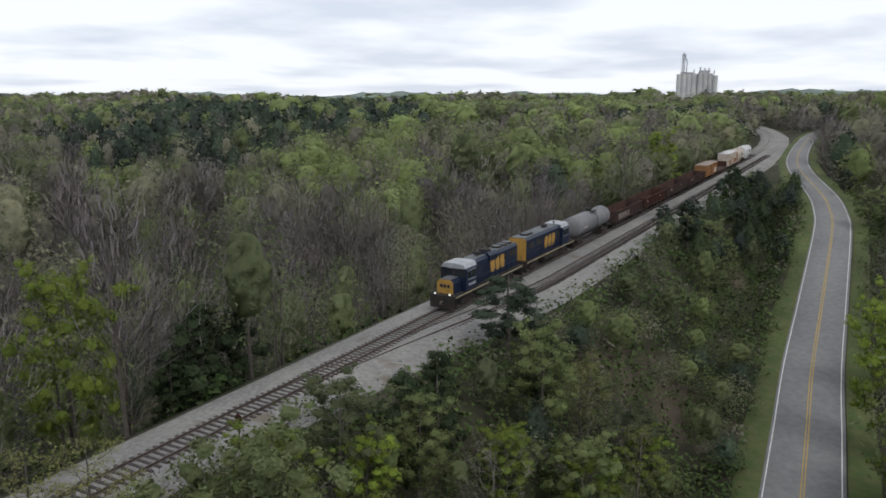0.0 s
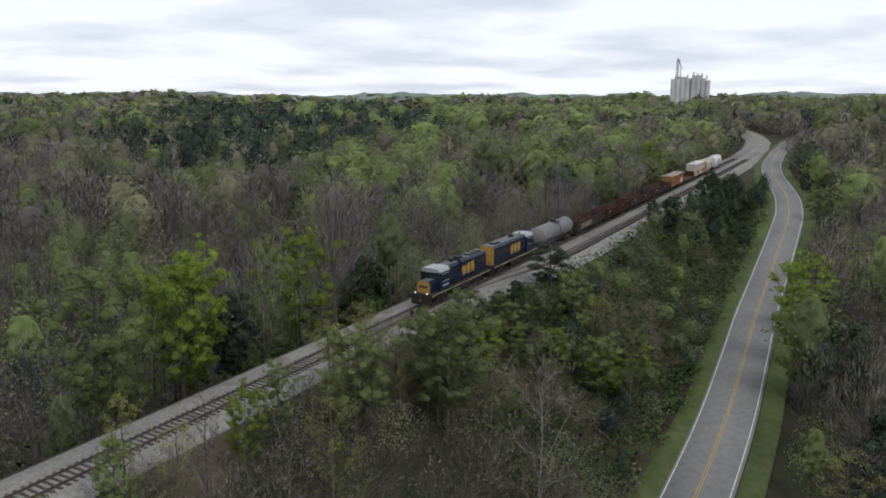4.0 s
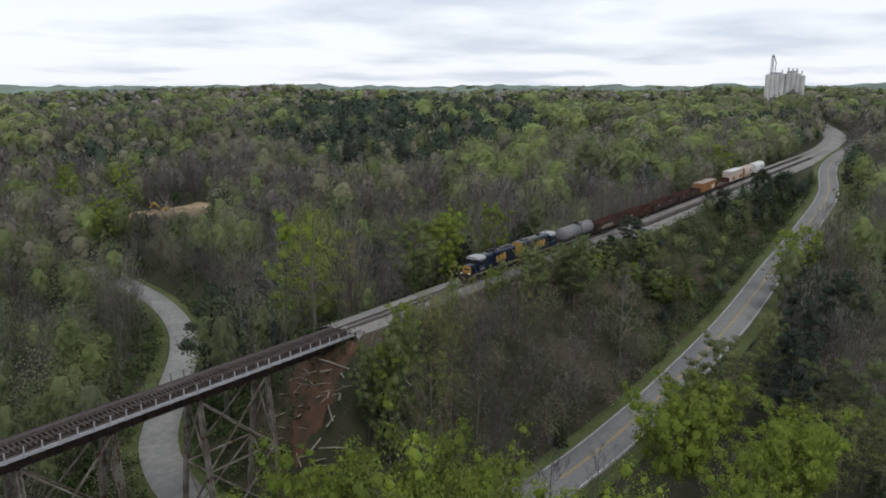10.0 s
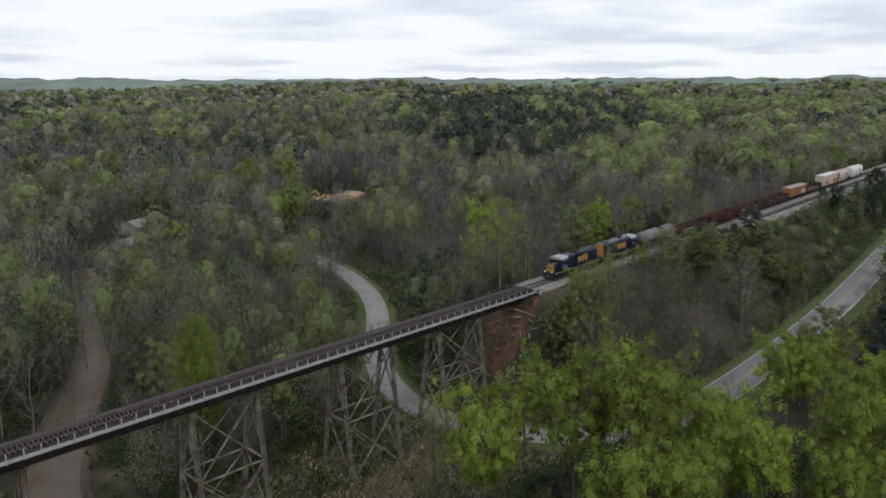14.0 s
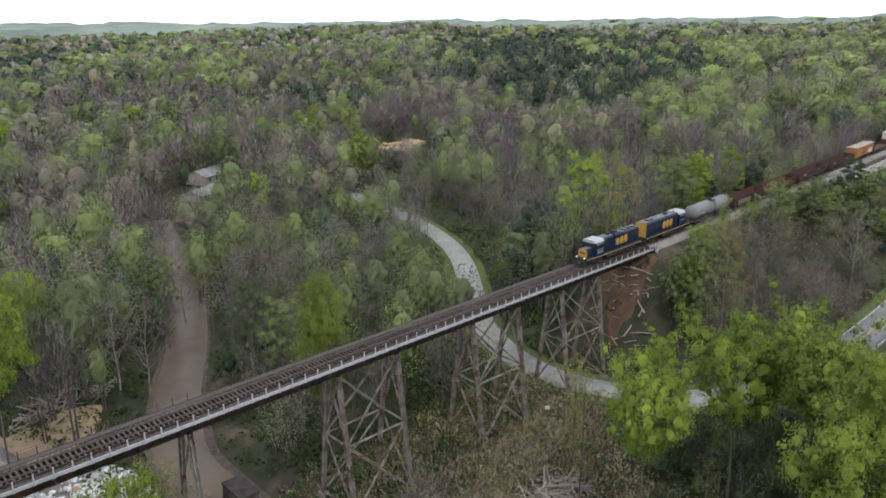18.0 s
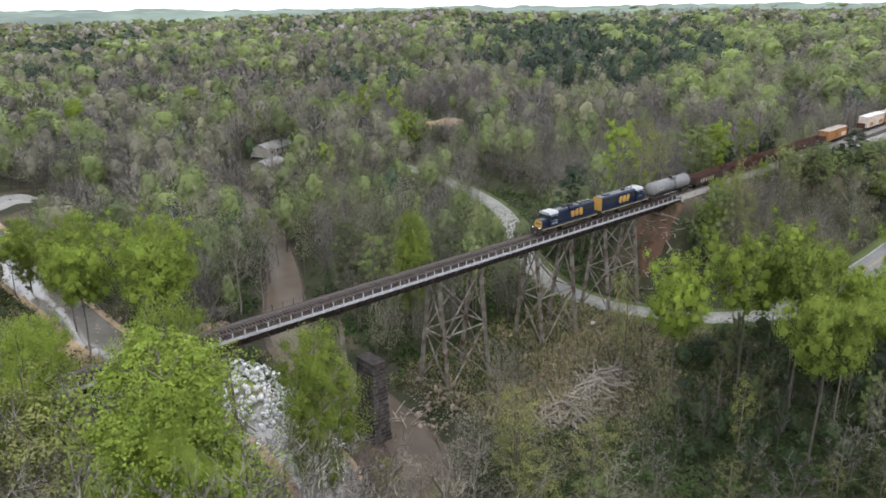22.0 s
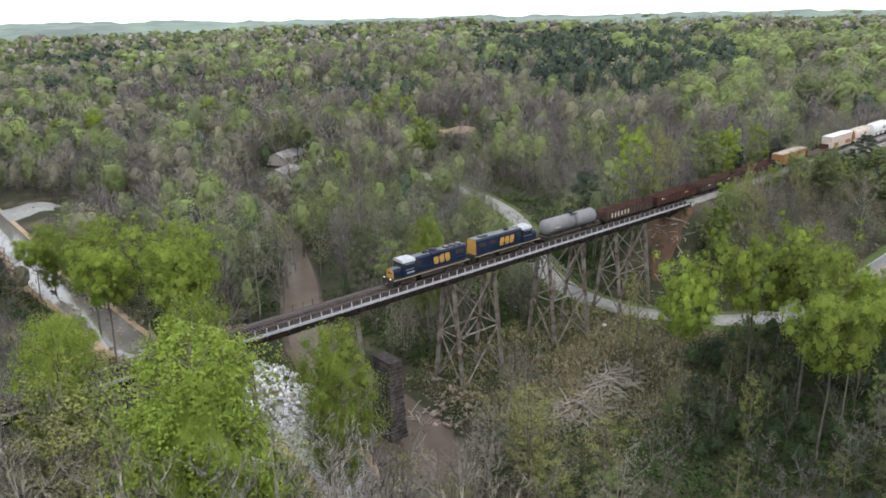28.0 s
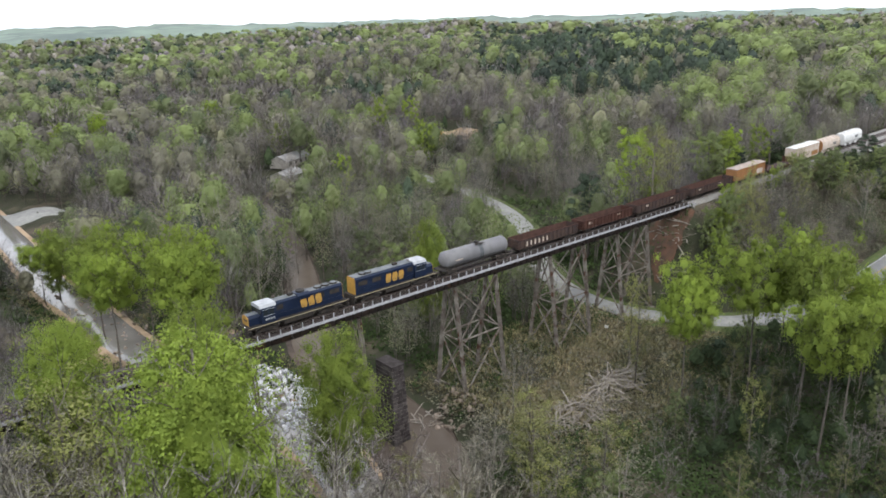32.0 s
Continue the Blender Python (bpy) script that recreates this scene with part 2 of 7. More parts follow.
    def prism_x(self, outline, x0, x1):
        """An outline in y, z drawn out from x0 to x1."""
        n = len(outline)
        vs = [(x0, y, z) for y, z in outline] + [(x1, y, z) for y, z in outline]
        fs = [(k, (k + 1) % n, n + (k + 1) % n, n + k) for k in range(n)] + [tuple(range(n))[::-1], tuple(range(n, 2 * n))]
        return self.add(vs, fs)

    def mesh(self, name, mat):
        me = bpy.data.meshes.new(name)
        me.from_pydata(self.v, [], self.f)
        me.materials.append(mat)
        bm = bmesh.new()
        bm.from_mesh(me)
        bmesh.ops.recalc_face_normals(bm, faces=bm.faces)
        bm.to_mesh(me)
        bm.free()
        return me


def mesh_np(name, v, f, mat, smooth=False):
    """A mesh from arrays: v of n x 3, f of m x 3 or m x 4."""
    me = bpy.data.meshes.new(name)
    v, f = np.asarray(v, np.float32), np.asarray(f, np.int32)
    me.vertices.add(len(v))
    me.vertices.foreach_set("co", v.ravel())
    me.loops.add(f.size)
    me.loops.foreach_set("vertex_index", f.ravel())
    me.polygons.add(len(f))
    me.polygons.foreach_set("loop_start", np.arange(0, f.size, f.shape[1], dtype=np.int32))
    me.polygons.foreach_set("use_smooth", np.full(len(f), smooth))
    me.materials.append(mat)
    me.update(calc_edges=True)
    return me


def part(name, geo, mat, parent, label="", m=None):
    """One mesh object under a thing or a part."""
    ob = new(name, geo.mesh(name, mat) if isinstance(geo, Geo) else geo)
    ob.parent = parent
    if m is not None:
        ob.matrix_basis = m
    if label:
        ob["label"] = label
    return ob


def thing(name, label, category, m=None, group="", kind=""):
    ob = new(name)
    if m is not None:
        ob.matrix_basis = m
    return tagged(ob, label, category, group, kind)


def solid(name, geo, mat, label, category, m=None, group="", kind=""):
    ob = new(name, geo.mesh(name, mat) if isinstance(geo, Geo) else geo)
    if m is not None:
        ob.matrix_basis = m
    return tagged(ob, label, category, group, kind)


# ---- the lie of the land ----
def smooth(a, b, x):
    k = np.clip((x - a) / (b - a), 0, 1)
    return k * k * (3 - 2 * k)


def track_y(x):
    x = np.asarray(x, float)
    return 0.37 * np.logaddexp(0, x / 10.0) + 0.00045 * np.maximum(0, x - 330) ** 2


def track_z(x):
    return 0.012 * np.asarray(x, float)


# centre line of the road, from the far wood, under the bridge and along the railway
ROAD = [(34, 150, -20), (31, 125, -20.5), (27.5, 104, -21), (20, 82, -21.3), (9, 63, -21.5), (-8, 42, -21.5), (-19.5, 27, -21.5), (-25.5, 12, -21.5),
        (-26, 0, -21.5), (-21.5, -11, -21.5), (-13, -22, -21.3), (0, -28.8, -20.8), (15, -31.2, -19.8), (35, -32.3, -18.2), (54, -32.4, -16.7),
        (83, -31.6, -14.6), (108, -29.9, -12.7), (129, -28.3, -10.9), (158, -26.8, -8.0), (199, -24.6, -3.1), (216, -22.8, -1.7), (235, -19.8, -0.5),
        (258, -14.8, 0.6), (283, -9.5, 1.5), (320, -3.8, 2.6), (375, 1.2, 3.9), (430, 5.0, 4.7), (466, 7.2, 5.2), (520, 8.5, 6.0), (620, 5, 7.5)]


def spline(points, step):
    """Points along a smooth line through the given ones, about step apart."""
    pts = np.array(points, float)
    ext = np.vstack([2 * pts[0] - pts[1], pts, 2 * pts[-1] - pts[-2]])
    out = []
    for i in range(1, len(ext) - 2):
        p0, p1, p2, p3 = ext[i - 1 : i + 3]
        k = max(2, int(np.linalg.norm(p2 - p1) / step))
        for s in np.arange(k) / k:
            out.append(0.5 * (2 * p1 + (p2 - p0) * s + (2 * p0 - 5 * p1 + 4 * p2 - p3) * s**2 + (3 * p1 - p0 - 3 * p2 + p3) * s**3))
    out.append(pts[-1])
    return np.array(out)


ROAD_LINE = spline(ROAD, 4.0)
CREEK = spline([(-113, 260, -24.2), (-114, 170, -24.6), (-116, 122, -25), (-114, 95, -25.3), (-113, 66, -25.6), (-108, 40, -25.9), (-103, 18, -26.2), (-104, -5, -26.4), (-112, -30, -26.6), (-125, -70, -27), (-135, -130, -27.3), (-140, -300, -28)], 5.0)
BROOK = spline([(-30, 175, -23.5), (-44, 125, -24.3), (-52, 103, -24.7), (-65, 74, -25.1), (-77, 52, -25.5), (-86, 30, -25.8), (-86, 8, -26), (-90, -12, -26.2), (-104, -28, -26.5)], 5.0)


def nearest(line, x, y):
    """Distance to a line in the plan and its height there, between its points too."""
    x, y = np.asarray(x, float), np.asarray(y, float)
    a, e = line[:-1], np.diff(line, axis=0)
    ll = (e[:, :2] ** 2).sum(1)
    if x.size <= 400:
        px, py = x.reshape(-1, 1), y.reshape(-1, 1)
        u = np.clip(((px - a[:, 0]) * e[:, 0] + (py - a[:, 1]) * e[:, 1]) / ll, 0, 1)
        d = (px - a[:, 0] - u * e[:, 0]) ** 2 + (py - a[:, 1] - u * e[:, 1]) ** 2
        k = d.argmin(1)
        r = np.arange(len(k))
        return np.sqrt(d[r, k]).reshape(x.shape), (a[k, 2] + u[r, k] * e[k, 2]).reshape(x.shape)
    best, z = np.full(x.shape, 1e9), np.zeros(x.shape)
    for p, q, m in zip(a, e, ll):
        u = np.clip(((x - p[0]) * q[0] + (y - p[1]) * q[1]) / m, 0, 1)
        d = (x - p[0] - u * q[0]) ** 2 + (y - p[1] - u * q[1]) ** 2
        k = d < best
        best, z = np.where(k, d, best), np.where(k, p[2] + u * q[2], z)
    return np.sqrt(best), z


def waves(x, y, s, seed):
    """Cheap smooth noise about -1 to 1."""
    r = np.random.RandomState(seed)
    out = 0
    for k in range(5):
        a, ph, f = r.uniform(0, 6.28), r.uniform(0, 6.28), r.uniform(0.6, 1.7) / s
        out = out + np.sin((x * math.cos(a) + y * math.sin(a)) * f * 6.28 + ph)
    return out / 2.6


BASE_X = [-400, -230, -175, -140, -116, -85, -40, 0, 50, 100, 150, 200, 250, 380, 600, 1000]
BASE_Z = [0, -4, -10, -20, -24, -24, -22, -20.5, -18.5, -16.5, -13.5, -10, -6, 0, 4, 8]


def ground_z(x, y):
    x, y = np.asarray(x, float), np.asarray(y, float)
    z = np.interp(x, BASE_X, BASE_Z) + 0.8 * waves(x, y, 60, 3) + 0.35 * waves(x, y, 17, 4)
    d = np.hypot(x, y)
    z = z + smooth(20, 90, -(y + 45)) * 3.0 * smooth(-60, 100, x)
    turn = np.clip(np.arctan2(x, np.maximum(y, 1)) / 1.57, -0.5, 1)
    z = z + smooth(300, 1150, d) * (-8 + 20 * turn + 7 * waves(x, y, 900, 7) + 4 * waves(x, y, 380, 8)) + (12 + 10 * turn) * smooth(1200, 2600, d)
    # the railway's bank: level on top, falling to both sides and to the valley that the bridge spans
    ty, tz = track_y(x), track_z(x) - 0.75
    right, lft = ty - 7.5 * smooth(55, 100, x) - 3.0 * (1 - smooth(55, 100, x)), ty + 3.6
    off = np.maximum(0, np.maximum(right - y, y - lft))
    run = np.where((x > -3), 0.0, np.where(x < -205, 0.0, np.minimum(-3 - x, x + 205)))
    fall = np.hypot(off, run * 1.1)
    k = 1 - smooth(0, 1, fall / np.maximum(7.0, 1.2 * np.abs(tz - z)))
    z = np.where(fall <= 0, tz, z + (tz - z) * k)
    dc, zc = nearest(CREEK, x, y)
    z = z + (zc - 0.8 - z) * (1 - smooth(5, 16, dc))
    db, zb = nearest(BROOK, x, y)
    z = z + (zb - 0.8 - z) * (1 - smooth(3.5, 11, db))
    dr, zr = nearest(ROAD_LINE, x, y)
    return z + (zr - 0.15 - z) * (1 - smooth(6.0, 11.5, dr))


# ---- ground ----
def axis(lo, a, b, hi, fine):
    mid = np.arange(a, b + 0.1, fine)
    up = b + np.cumsum(fine * 1.16 ** np.arange(1, 80))
    dn = a - np.cumsum(fine * 1.16 ** np.arange(1, 80))
    return np.concatenate([dn[dn > lo][::-1], mid, up[up < hi]])


gx, gy = axis(-3800, -190, 330, 4600, 2.6), axis(-3600, -80, 130, 4600, 2.4)
XX, YY = np.meshgrid(gx, gy, indexing="ij")
ZZ = ground_z(XX, YY)
nx, ny = XX.shape
idx = np.arange(nx * ny).reshape(nx, ny)
quads = np.stack([idx[:-1, :-1], idx[1:, :-1], idx[1:, 1:], idx[:-1, 1:]], -1).reshape(-1, 4)
ground = solid("ground", mesh_np("ground", np.stack([XX, YY, ZZ], -1).reshape(-1, 3), quads, M_FLOOR, True), None, "brown leaf-littered forest floor with green undergrowth", "ground", kind="structure")


def ribbon(name, line, offsets, lift, mat, label, category, parent=None, rise=None, kind="structure"):
    """A strip along a line of the plan, through the offsets to its right and left, lifted by lift metres; its edges turn down."""
    line = np.asarray(line)
    t = np.gradient(line[:, :2], axis=0)
    t /= np.linalg.norm(t, axis=1)[:, None]
    nrm = np.stack([-t[:, 1], t[:, 0]], -1)
    cols = []
    for k, o in enumerate(offsets):
        z = line[:, 2] + (lift if rise is None else rise[k])
        cols.append(np.column_stack([line[:, :2] + nrm * np.reshape(o, (-1, 1)), z]))
    v = np.stack(cols, 1)
    n, m = v.shape[:2]
    i = np.arange(n * m).reshape(n, m)
    f = np.stack([i[:-1, 1:], i[:-1, :-1], i[1:, :-1], i[1:, 1:]], -1).reshape(-1, 4)
    me = mesh_np(name, v.reshape(-1, 3), f, mat, True)
    if parent is not None:
        return part(name, me, mat, parent, label)
    return solid(name, me, mat, label, category, kind=kind)


# ---- road ----
PAVED = ROAD_LINE[np.argmax((ROAD_LINE[:, 1] < -20) & (ROAD_LINE[:, 0] > -6)) :]
LANE = ROAD_LINE[: len(ROAD_LINE) - len(PAVED) + 1]
road = ribbon("road", PAVED, [-3.75, -3.6, 0, 3.6, 3.75], 0, M_ASPHALT, "grey two-lane asphalt road with painted lines", "road", rise=[-0.25, 0.0, 0.06, 0.0, -0.25])
lane = ribbon("lane", LANE, [-3.15, -3.0, 0, 3.0, 3.15], 0, M_LANE, "pale worn asphalt lane that passes under the trestle", "road", rise=[-0.25, 0.0, 0.05, 0.0, -0.25])
for off, mat, name in ((0.14, M_YELLOW, "centre_line"), (-0.14, M_YELLOW, "centre_line"), (3.3, M_WHITE, "edge_line"), (-3.3, M_WHITE, "edge_line")):
    ribbon(name, PAVED[3:], [off - 0.06, off + 0.06], 0.068 - abs(off) * 0.0167, mat, "yellow painted line" if abs(off) < 1 else "white painted line", "road marking", parent=road)
for side in (-1, 1):
    offs = [side * o for o in (3.5, 4.1, 5.4, 6.6)]
    ribbon("verge", PAVED, offs[:: -side] if side > 0 else offs, 0, M_VERGE, "mown green grass verge beside the road", "verge", rise=([-0.5, 0.12, 0.1, -0.02] if side > 0 else [-0.02, 0.1, 0.12, -0.5][::-1]))

for side in (-1, 1):
    offs = [side * o for o in (2.9, 3.4, 4.6, 5.9)]
    ribbon("verge", LANE, offs[:: -side] if side > 0 else offs, 0, M_VERGE, "green grass verge beside the lane", "verge", rise=([-0.5, 0.1, 0.08, -0.06] if side > 0 else [-0.06, 0.08, 0.1, -0.5][::-1]))

# ---- railway ----
TX = np.concatenate([np.arange(-4, 380, 3.0), np.arange(380, 720, 6.0)])
MAIN = np.column_stack([TX, track_y(TX), track_z(TX)])
wide = -1 * smooth(50, 105, TX)
ballast = ribbon("ballast", MAIN, [wide * 5.4 - 4.3, wide * 5.0 - 2.9, wide * 0.6 - 1.9, 0 * TX, 1.9 + 0 * TX, 4.1 + 0 * TX, 5.6 + 0 * TX], 0, M_BALLAST, "grey crushed-stone ballast bed of the railway", "ballast", rise=[-1.6, -0.55, -0.22, -0.2, -0.22, -0.55, -1.5])


def rail_geo(line, off):
    """A rail of I section along a line."""
    t = np.gradient(line[:, :2], axis=0)
    t /= np.linalg.norm(t, axis=1)[:, None]
    nrm = np.stack([-t[:, 1], t[:, 0]], -1)
    sec = [(-0.075, -0.17), (-0.02, -0.14), (-0.02, -0.04), (-0.037, -0.035), (-0.037, 0.0), (0.037, 0.0), (0.037, -0.035), (0.02, -0.04), (0.02, -0.14), (0.075, -0.17)]
    v = np.stack([np.column_stack([line[:, :2] + nrm * (off + a), line[:, 2] + b]) for a, b in sec], 1)
    n, m = v.shape[:2]
    i = np.arange(n * m).reshape(n, m)
    j = np.roll(i, -1, 1)
    f = np.stack([i[:-1], j[:-1], j[1:], i[1:]], -1).reshape(-1, 4)
    return mesh_np("rail", v.reshape(-1, 3), f, M_RAIL)


railway = thing("railway_track", "steel rails on dark wooden ties", "railway track", kind="structure")
WEST = np.column_stack([np.arange(-206, -3.9, 3.0), 0 * np.arange(-206, -3.9, 3.0), 0.012 * np.arange(-206, -3.9, 3.0)])
FULL = np.vstack([WEST, MAIN])
for off in (-0.7525, 0.7525):
    part("rail", rail_geo(FULL, off), None, railway)
SX = np.arange(62, 390, 4.0)
SIDE = np.column_stack([SX, track_y(SX) - 4.6 * smooth(62, 112, SX), track_z(SX) - 0.12])
for off in (-0.7525, 0.7525):
    part("rail", rail_geo(SIDE, off), None, railway)
# ties: those the camera passes nearest are single pieces, the rest are joined
TIE = Geo().box((0, 0, 0), (0.23, 2.6, 0.18), ch=0.012).mesh("tie", M_TIE)
tie_rng = random.Random(4)
tie_places = [(x, 0.0, 0.012 * x - 0.25, 0.0, 2.6) for x in np.arange(-205, -3, 0.56)]
for x in np.arange(-2.4, 330, 0.58):
    tie_places.append((x, float(track_y(x)), 0.012 * x - 0.255, math.degrees(math.atan2(float(track_y(x + 1) - track_y(x - 1)), 2)), 2.6))
for x in np.arange(64, 330, 0.6):
    y = float(track_y(x) - 4.6 * smooth(62, 112, x))
    tie_places.append((x, y, 0.012 * x - 0.385, 2.1 if x > 112 else -2.0, 2.6))
far_ties = Geo()
for x, y, z, turn, w in tie_places:
    m = pose(x, y + tie_rng.uniform(-0.05, 0.05), z, 0, 0, turn + tie_rng.uniform(-1, 1))
    if -150 < x < 8:
        part("tie", TIE, None, railway, m=m)
    else:
        far_ties.box(m.translation, (0.23, w, 0.18), m.to_3x3().to_4x4())
far_ties = part("far_ties", mesh_np("far_ties", far_ties.v, far_ties.f, M_TIE), None, railway)
far_ties["kind"] = "stuff"


# ---- trestle bridge ----
bridge = thing("trestle_bridge", "long steel deck-girder railway trestle on braced towers", "bridge")
BX0, BX1 = -206.0, -2.0
GRADE = pose(0, 0, 0, 0, -math.degrees(math.atan(0.012)), 0)
for y in (-1.05, 1.05):
    g = Geo()
    g.box((0, 0, 0), (BX1 - BX0, 0.03, 1.75))
    for z in (-0.87, 0.87):
        g.box((0, 0, z), (BX1 - BX0, 0.42, 0.05))
    for x in np.arange(BX0 + 0.8, BX1, 1.6):
        g.box((x - (BX0 + BX1) / 2, (-1 if y < 0 else 1) * 0.1, 0), (0.1, 0.17, 1.7))
    part("girder", g, M_GIRDER, bridge, "dark rusty plate girder", m=GRADE @ pose((BX0 + BX1) / 2, y, -1.38))
for x in np.arange(BX0 + 2, BX1, 3.2):
    g = Geo().beam((0, -1.0, -0.8), (0, 1.0, -1.9), 0.09, 0.09).beam((0, -1.0, -1.9), (0, 1.0, -0.8), 0.09, 0.09)
    part("cross_frame", g, M_GIRDER, bridge, m=GRADE @ pose(x, 0, 0))
for y in (-2.35, 2.35):
    near, e = y < 0, math.copysign(1, y)
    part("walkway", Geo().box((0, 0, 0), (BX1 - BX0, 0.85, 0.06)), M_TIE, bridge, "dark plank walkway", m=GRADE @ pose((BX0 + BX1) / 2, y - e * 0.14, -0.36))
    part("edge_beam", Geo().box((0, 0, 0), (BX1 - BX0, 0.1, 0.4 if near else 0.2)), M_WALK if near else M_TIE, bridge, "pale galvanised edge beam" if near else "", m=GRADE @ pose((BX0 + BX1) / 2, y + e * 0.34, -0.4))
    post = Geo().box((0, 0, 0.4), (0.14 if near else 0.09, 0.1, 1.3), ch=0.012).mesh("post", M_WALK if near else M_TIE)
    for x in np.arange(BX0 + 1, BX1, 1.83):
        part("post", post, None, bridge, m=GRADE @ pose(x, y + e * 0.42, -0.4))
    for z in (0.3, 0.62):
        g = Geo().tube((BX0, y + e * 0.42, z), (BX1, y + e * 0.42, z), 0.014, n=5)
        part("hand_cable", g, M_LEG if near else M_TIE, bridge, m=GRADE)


def lattice_leg(p, q, w=0.46):
    """A built-up leg: four corner angles with zigzag lacing."""
    p, q = Vector(p), Vector(q)
    L = (q - p).length
    g = Geo()
    for a in (-1, 1):
        for b in (-1, 1):
            g.box((L / 2, a * w / 2, b * w / 2), (L, 0.1, 0.1))
    g.box((L / 2, -w / 2, 0), (L, 0.03, w * 0.5))
    g.box((L / 2, w / 2, 0), (L, 0.03, w * 0.5))
    k = max(3, int(L / 0.55))
    for i in range(k):
        x0, x1, s = L * i / k, L * (i + 1) / k, 1 if i % 2 else -1
        for b in (-1, 1):
            g.beam((x0, -s * w / 2, b * w / 2), (x1, s * w / 2, b * w / 2), 0.07, 0.03)
    return g, Matrix.Translation(p) @ (q - p).to_track_quat("X", "Z").to_matrix().to_4x4()


def strut(parent, name, p, q, w=0.26, mat=None):
    p, q = Vector(p), Vector(q)
    L = (q - p).length
    g = Geo()
    for b in (-1, 1):
        g.box((L / 2, b * w / 2, 0), (L, 0.06, 0.17))
    k = max(2, int(L / 0.9))
    for i in range(k):
        s = 1 if i % 2 else -1
        g.beam((L * i / k, -s * w / 2, 0), (L * (i + 1) / k, s * w / 2, 0), 0.06, 0.03)
    return part(name, g, mat or M_LEG, parent, m=Matrix.Translation(p) @ (q - p).to_track_quat("X", "Z").to_matrix().to_4x4())


BENTS = [-196.0, -186.0, -166.0, -156.0, -135.0, -116.0, -97.0, -76.5, -66.5, -51.5, -41.2, -30.0, -19.5]
TOWERS = [(-196.0, -186.0), (-166.0, -156.0), (-76.5, -66.5), (-51.5, -41.2), (-30.0, -19.5)]
FEET = {}
for x in BENTS:
    top = 0.012 * x - 2.3
    zf = min(float(ground_z(np.array([x]), np.array([s * 4.5]))[0]) for s in (-1, 1)) + 0.25
    H = top - zf
    spread = 1.25 + 0.13 * H
    FEET[x] = (top, zf, spread)
    for s in (-1, 1):
        g, m = lattice_leg((x, s * spread, zf), (x, s * 1.25, top))
        part("leg", g, M_LEG, bridge, "laced steel tower leg", m=m)
        part("footing", Geo().prism([(-0.8, -1.6), (0.8, -1.6), (0.55, 0.0), (-0.55, 0.0)], -0.7, 0.7), M_MORTAR, bridge, "stone footing", m=pose(x, s * spread, zf + 0.02))
    part("bent_cap", Geo().box((0, 0, 0), (0.5, 3.0, 0.35), ch=0.02), M_GIRDER, bridge, m=pose(x, 0, top + 0.12))
    n = max(1, round(H / 9))
    for i in range(n):
        z0, z1 = zf + 0.3 + (H - 0.3) * i / n, zf + (H - 0.3) * (i + 1) / n
        y0, y1 = 1.25 + 0.13 * (top - z0), 1.25 + 0.13 * (top - z1)
        strut(bridge, "diagonal_brace", (x, -y0, z0), (x, y1, z1), 0.18)
        strut(bridge, "diagonal_brace", (x, y0, z0), (x, -y1, z1), 0.18)
        strut(bridge, "strut", (x, -y0, z0), (x, y0, z0), 0.2)
for a, b in TOWERS:
    (ta, za, sa), (tb, zb, sb) = FEET[a], FEET[b]
    H = min(ta - za, tb - zb)
    n = max(1, round(H / 10))
    for s in (-1, 1):
        for i in range(n):
            u0, u1 = i / n, (i + 1) / n
            A0 = (a, s * (sa + (1.25 - sa) * u0), za + (ta - za) * u0)
            A1 = (a, s * (sa + (1.25 - sa) * u1), za + (ta - za) * u1)
            B0 = (b, s * (sb + (1.25 - sb) * u0), zb + (tb - zb) * u0)
            B1 = (b, s * (sb + (1.25 - sb) * u1), zb + (tb - zb) * u1)
            strut(bridge, "diagonal_brace", A0, B1, 0.18)
            strut(bridge, "diagonal_brace", B0, A1, 0.18)
            if i:
                strut(bridge, "strut", A0, B0, 0.2)
# abutment at the cutting's edge
g = Geo().box((0.9, 0, -3.6), (2.2, 5.6, 6.0), ch=0.08)
g.box((-0.1, 0, -1.4), (0.7, 6.4, 2.0), ch=0.05)
M_RUSTWALL = material("stained_timber", (0.16, 0.088, 0.058), second=(0.09, 0.055, 0.042), scale=1.0, tone=0.25, tone_scale=0.4)
for k in range(14):
    g.box((-0.5, -2.9 + k * 0.44, -2.9 - 0.3 * (k % 3)), (0.26, 0.36, 4.6), ch=0.04)
part("abutment", g, M_RUSTWALL, bridge, "rust-stained timber and concrete abutment", m=pose(-1.6, 0, -0.75))


# ---- train ----
M_BLUE = material("paint_blue", (0.007, 0.013, 0.036), second=(0.011, 0.018, 0.038), scale=1.5, rough=0.42, tone=0.2, tone_scale=0.4, spec=0.22)
M_GOLD = material("paint_yellow", (0.42, 0.235, 0.045), second=(0.31, 0.18, 0.042), scale=1.5, rough=0.5, spec=0.5)
M_CABROOF = material("paint_white", (0.36, 0.37, 0.385), second=(0.27, 0.28, 0.29), scale=1.2, rough=0.5)
M_ROOF = material("paint_grey_roof", (0.14, 0.15, 0.165), second=(0.08, 0.086, 0.095), scale=1.0, rough=0.6, tone=0.25, tone_scale=0.5)
M_BLACK = material("paint_black", (0.028, 0.027, 0.027), second=(0.05, 0.042, 0.035), scale=1.5, rough=0.7)
M_TANK = material("paint_tank_grey", (0.18, 0.177, 0.19), second=(0.13, 0.127, 0.137), scale=0.6, rough=0.5, tone=0.2, tone_scale=0.3)
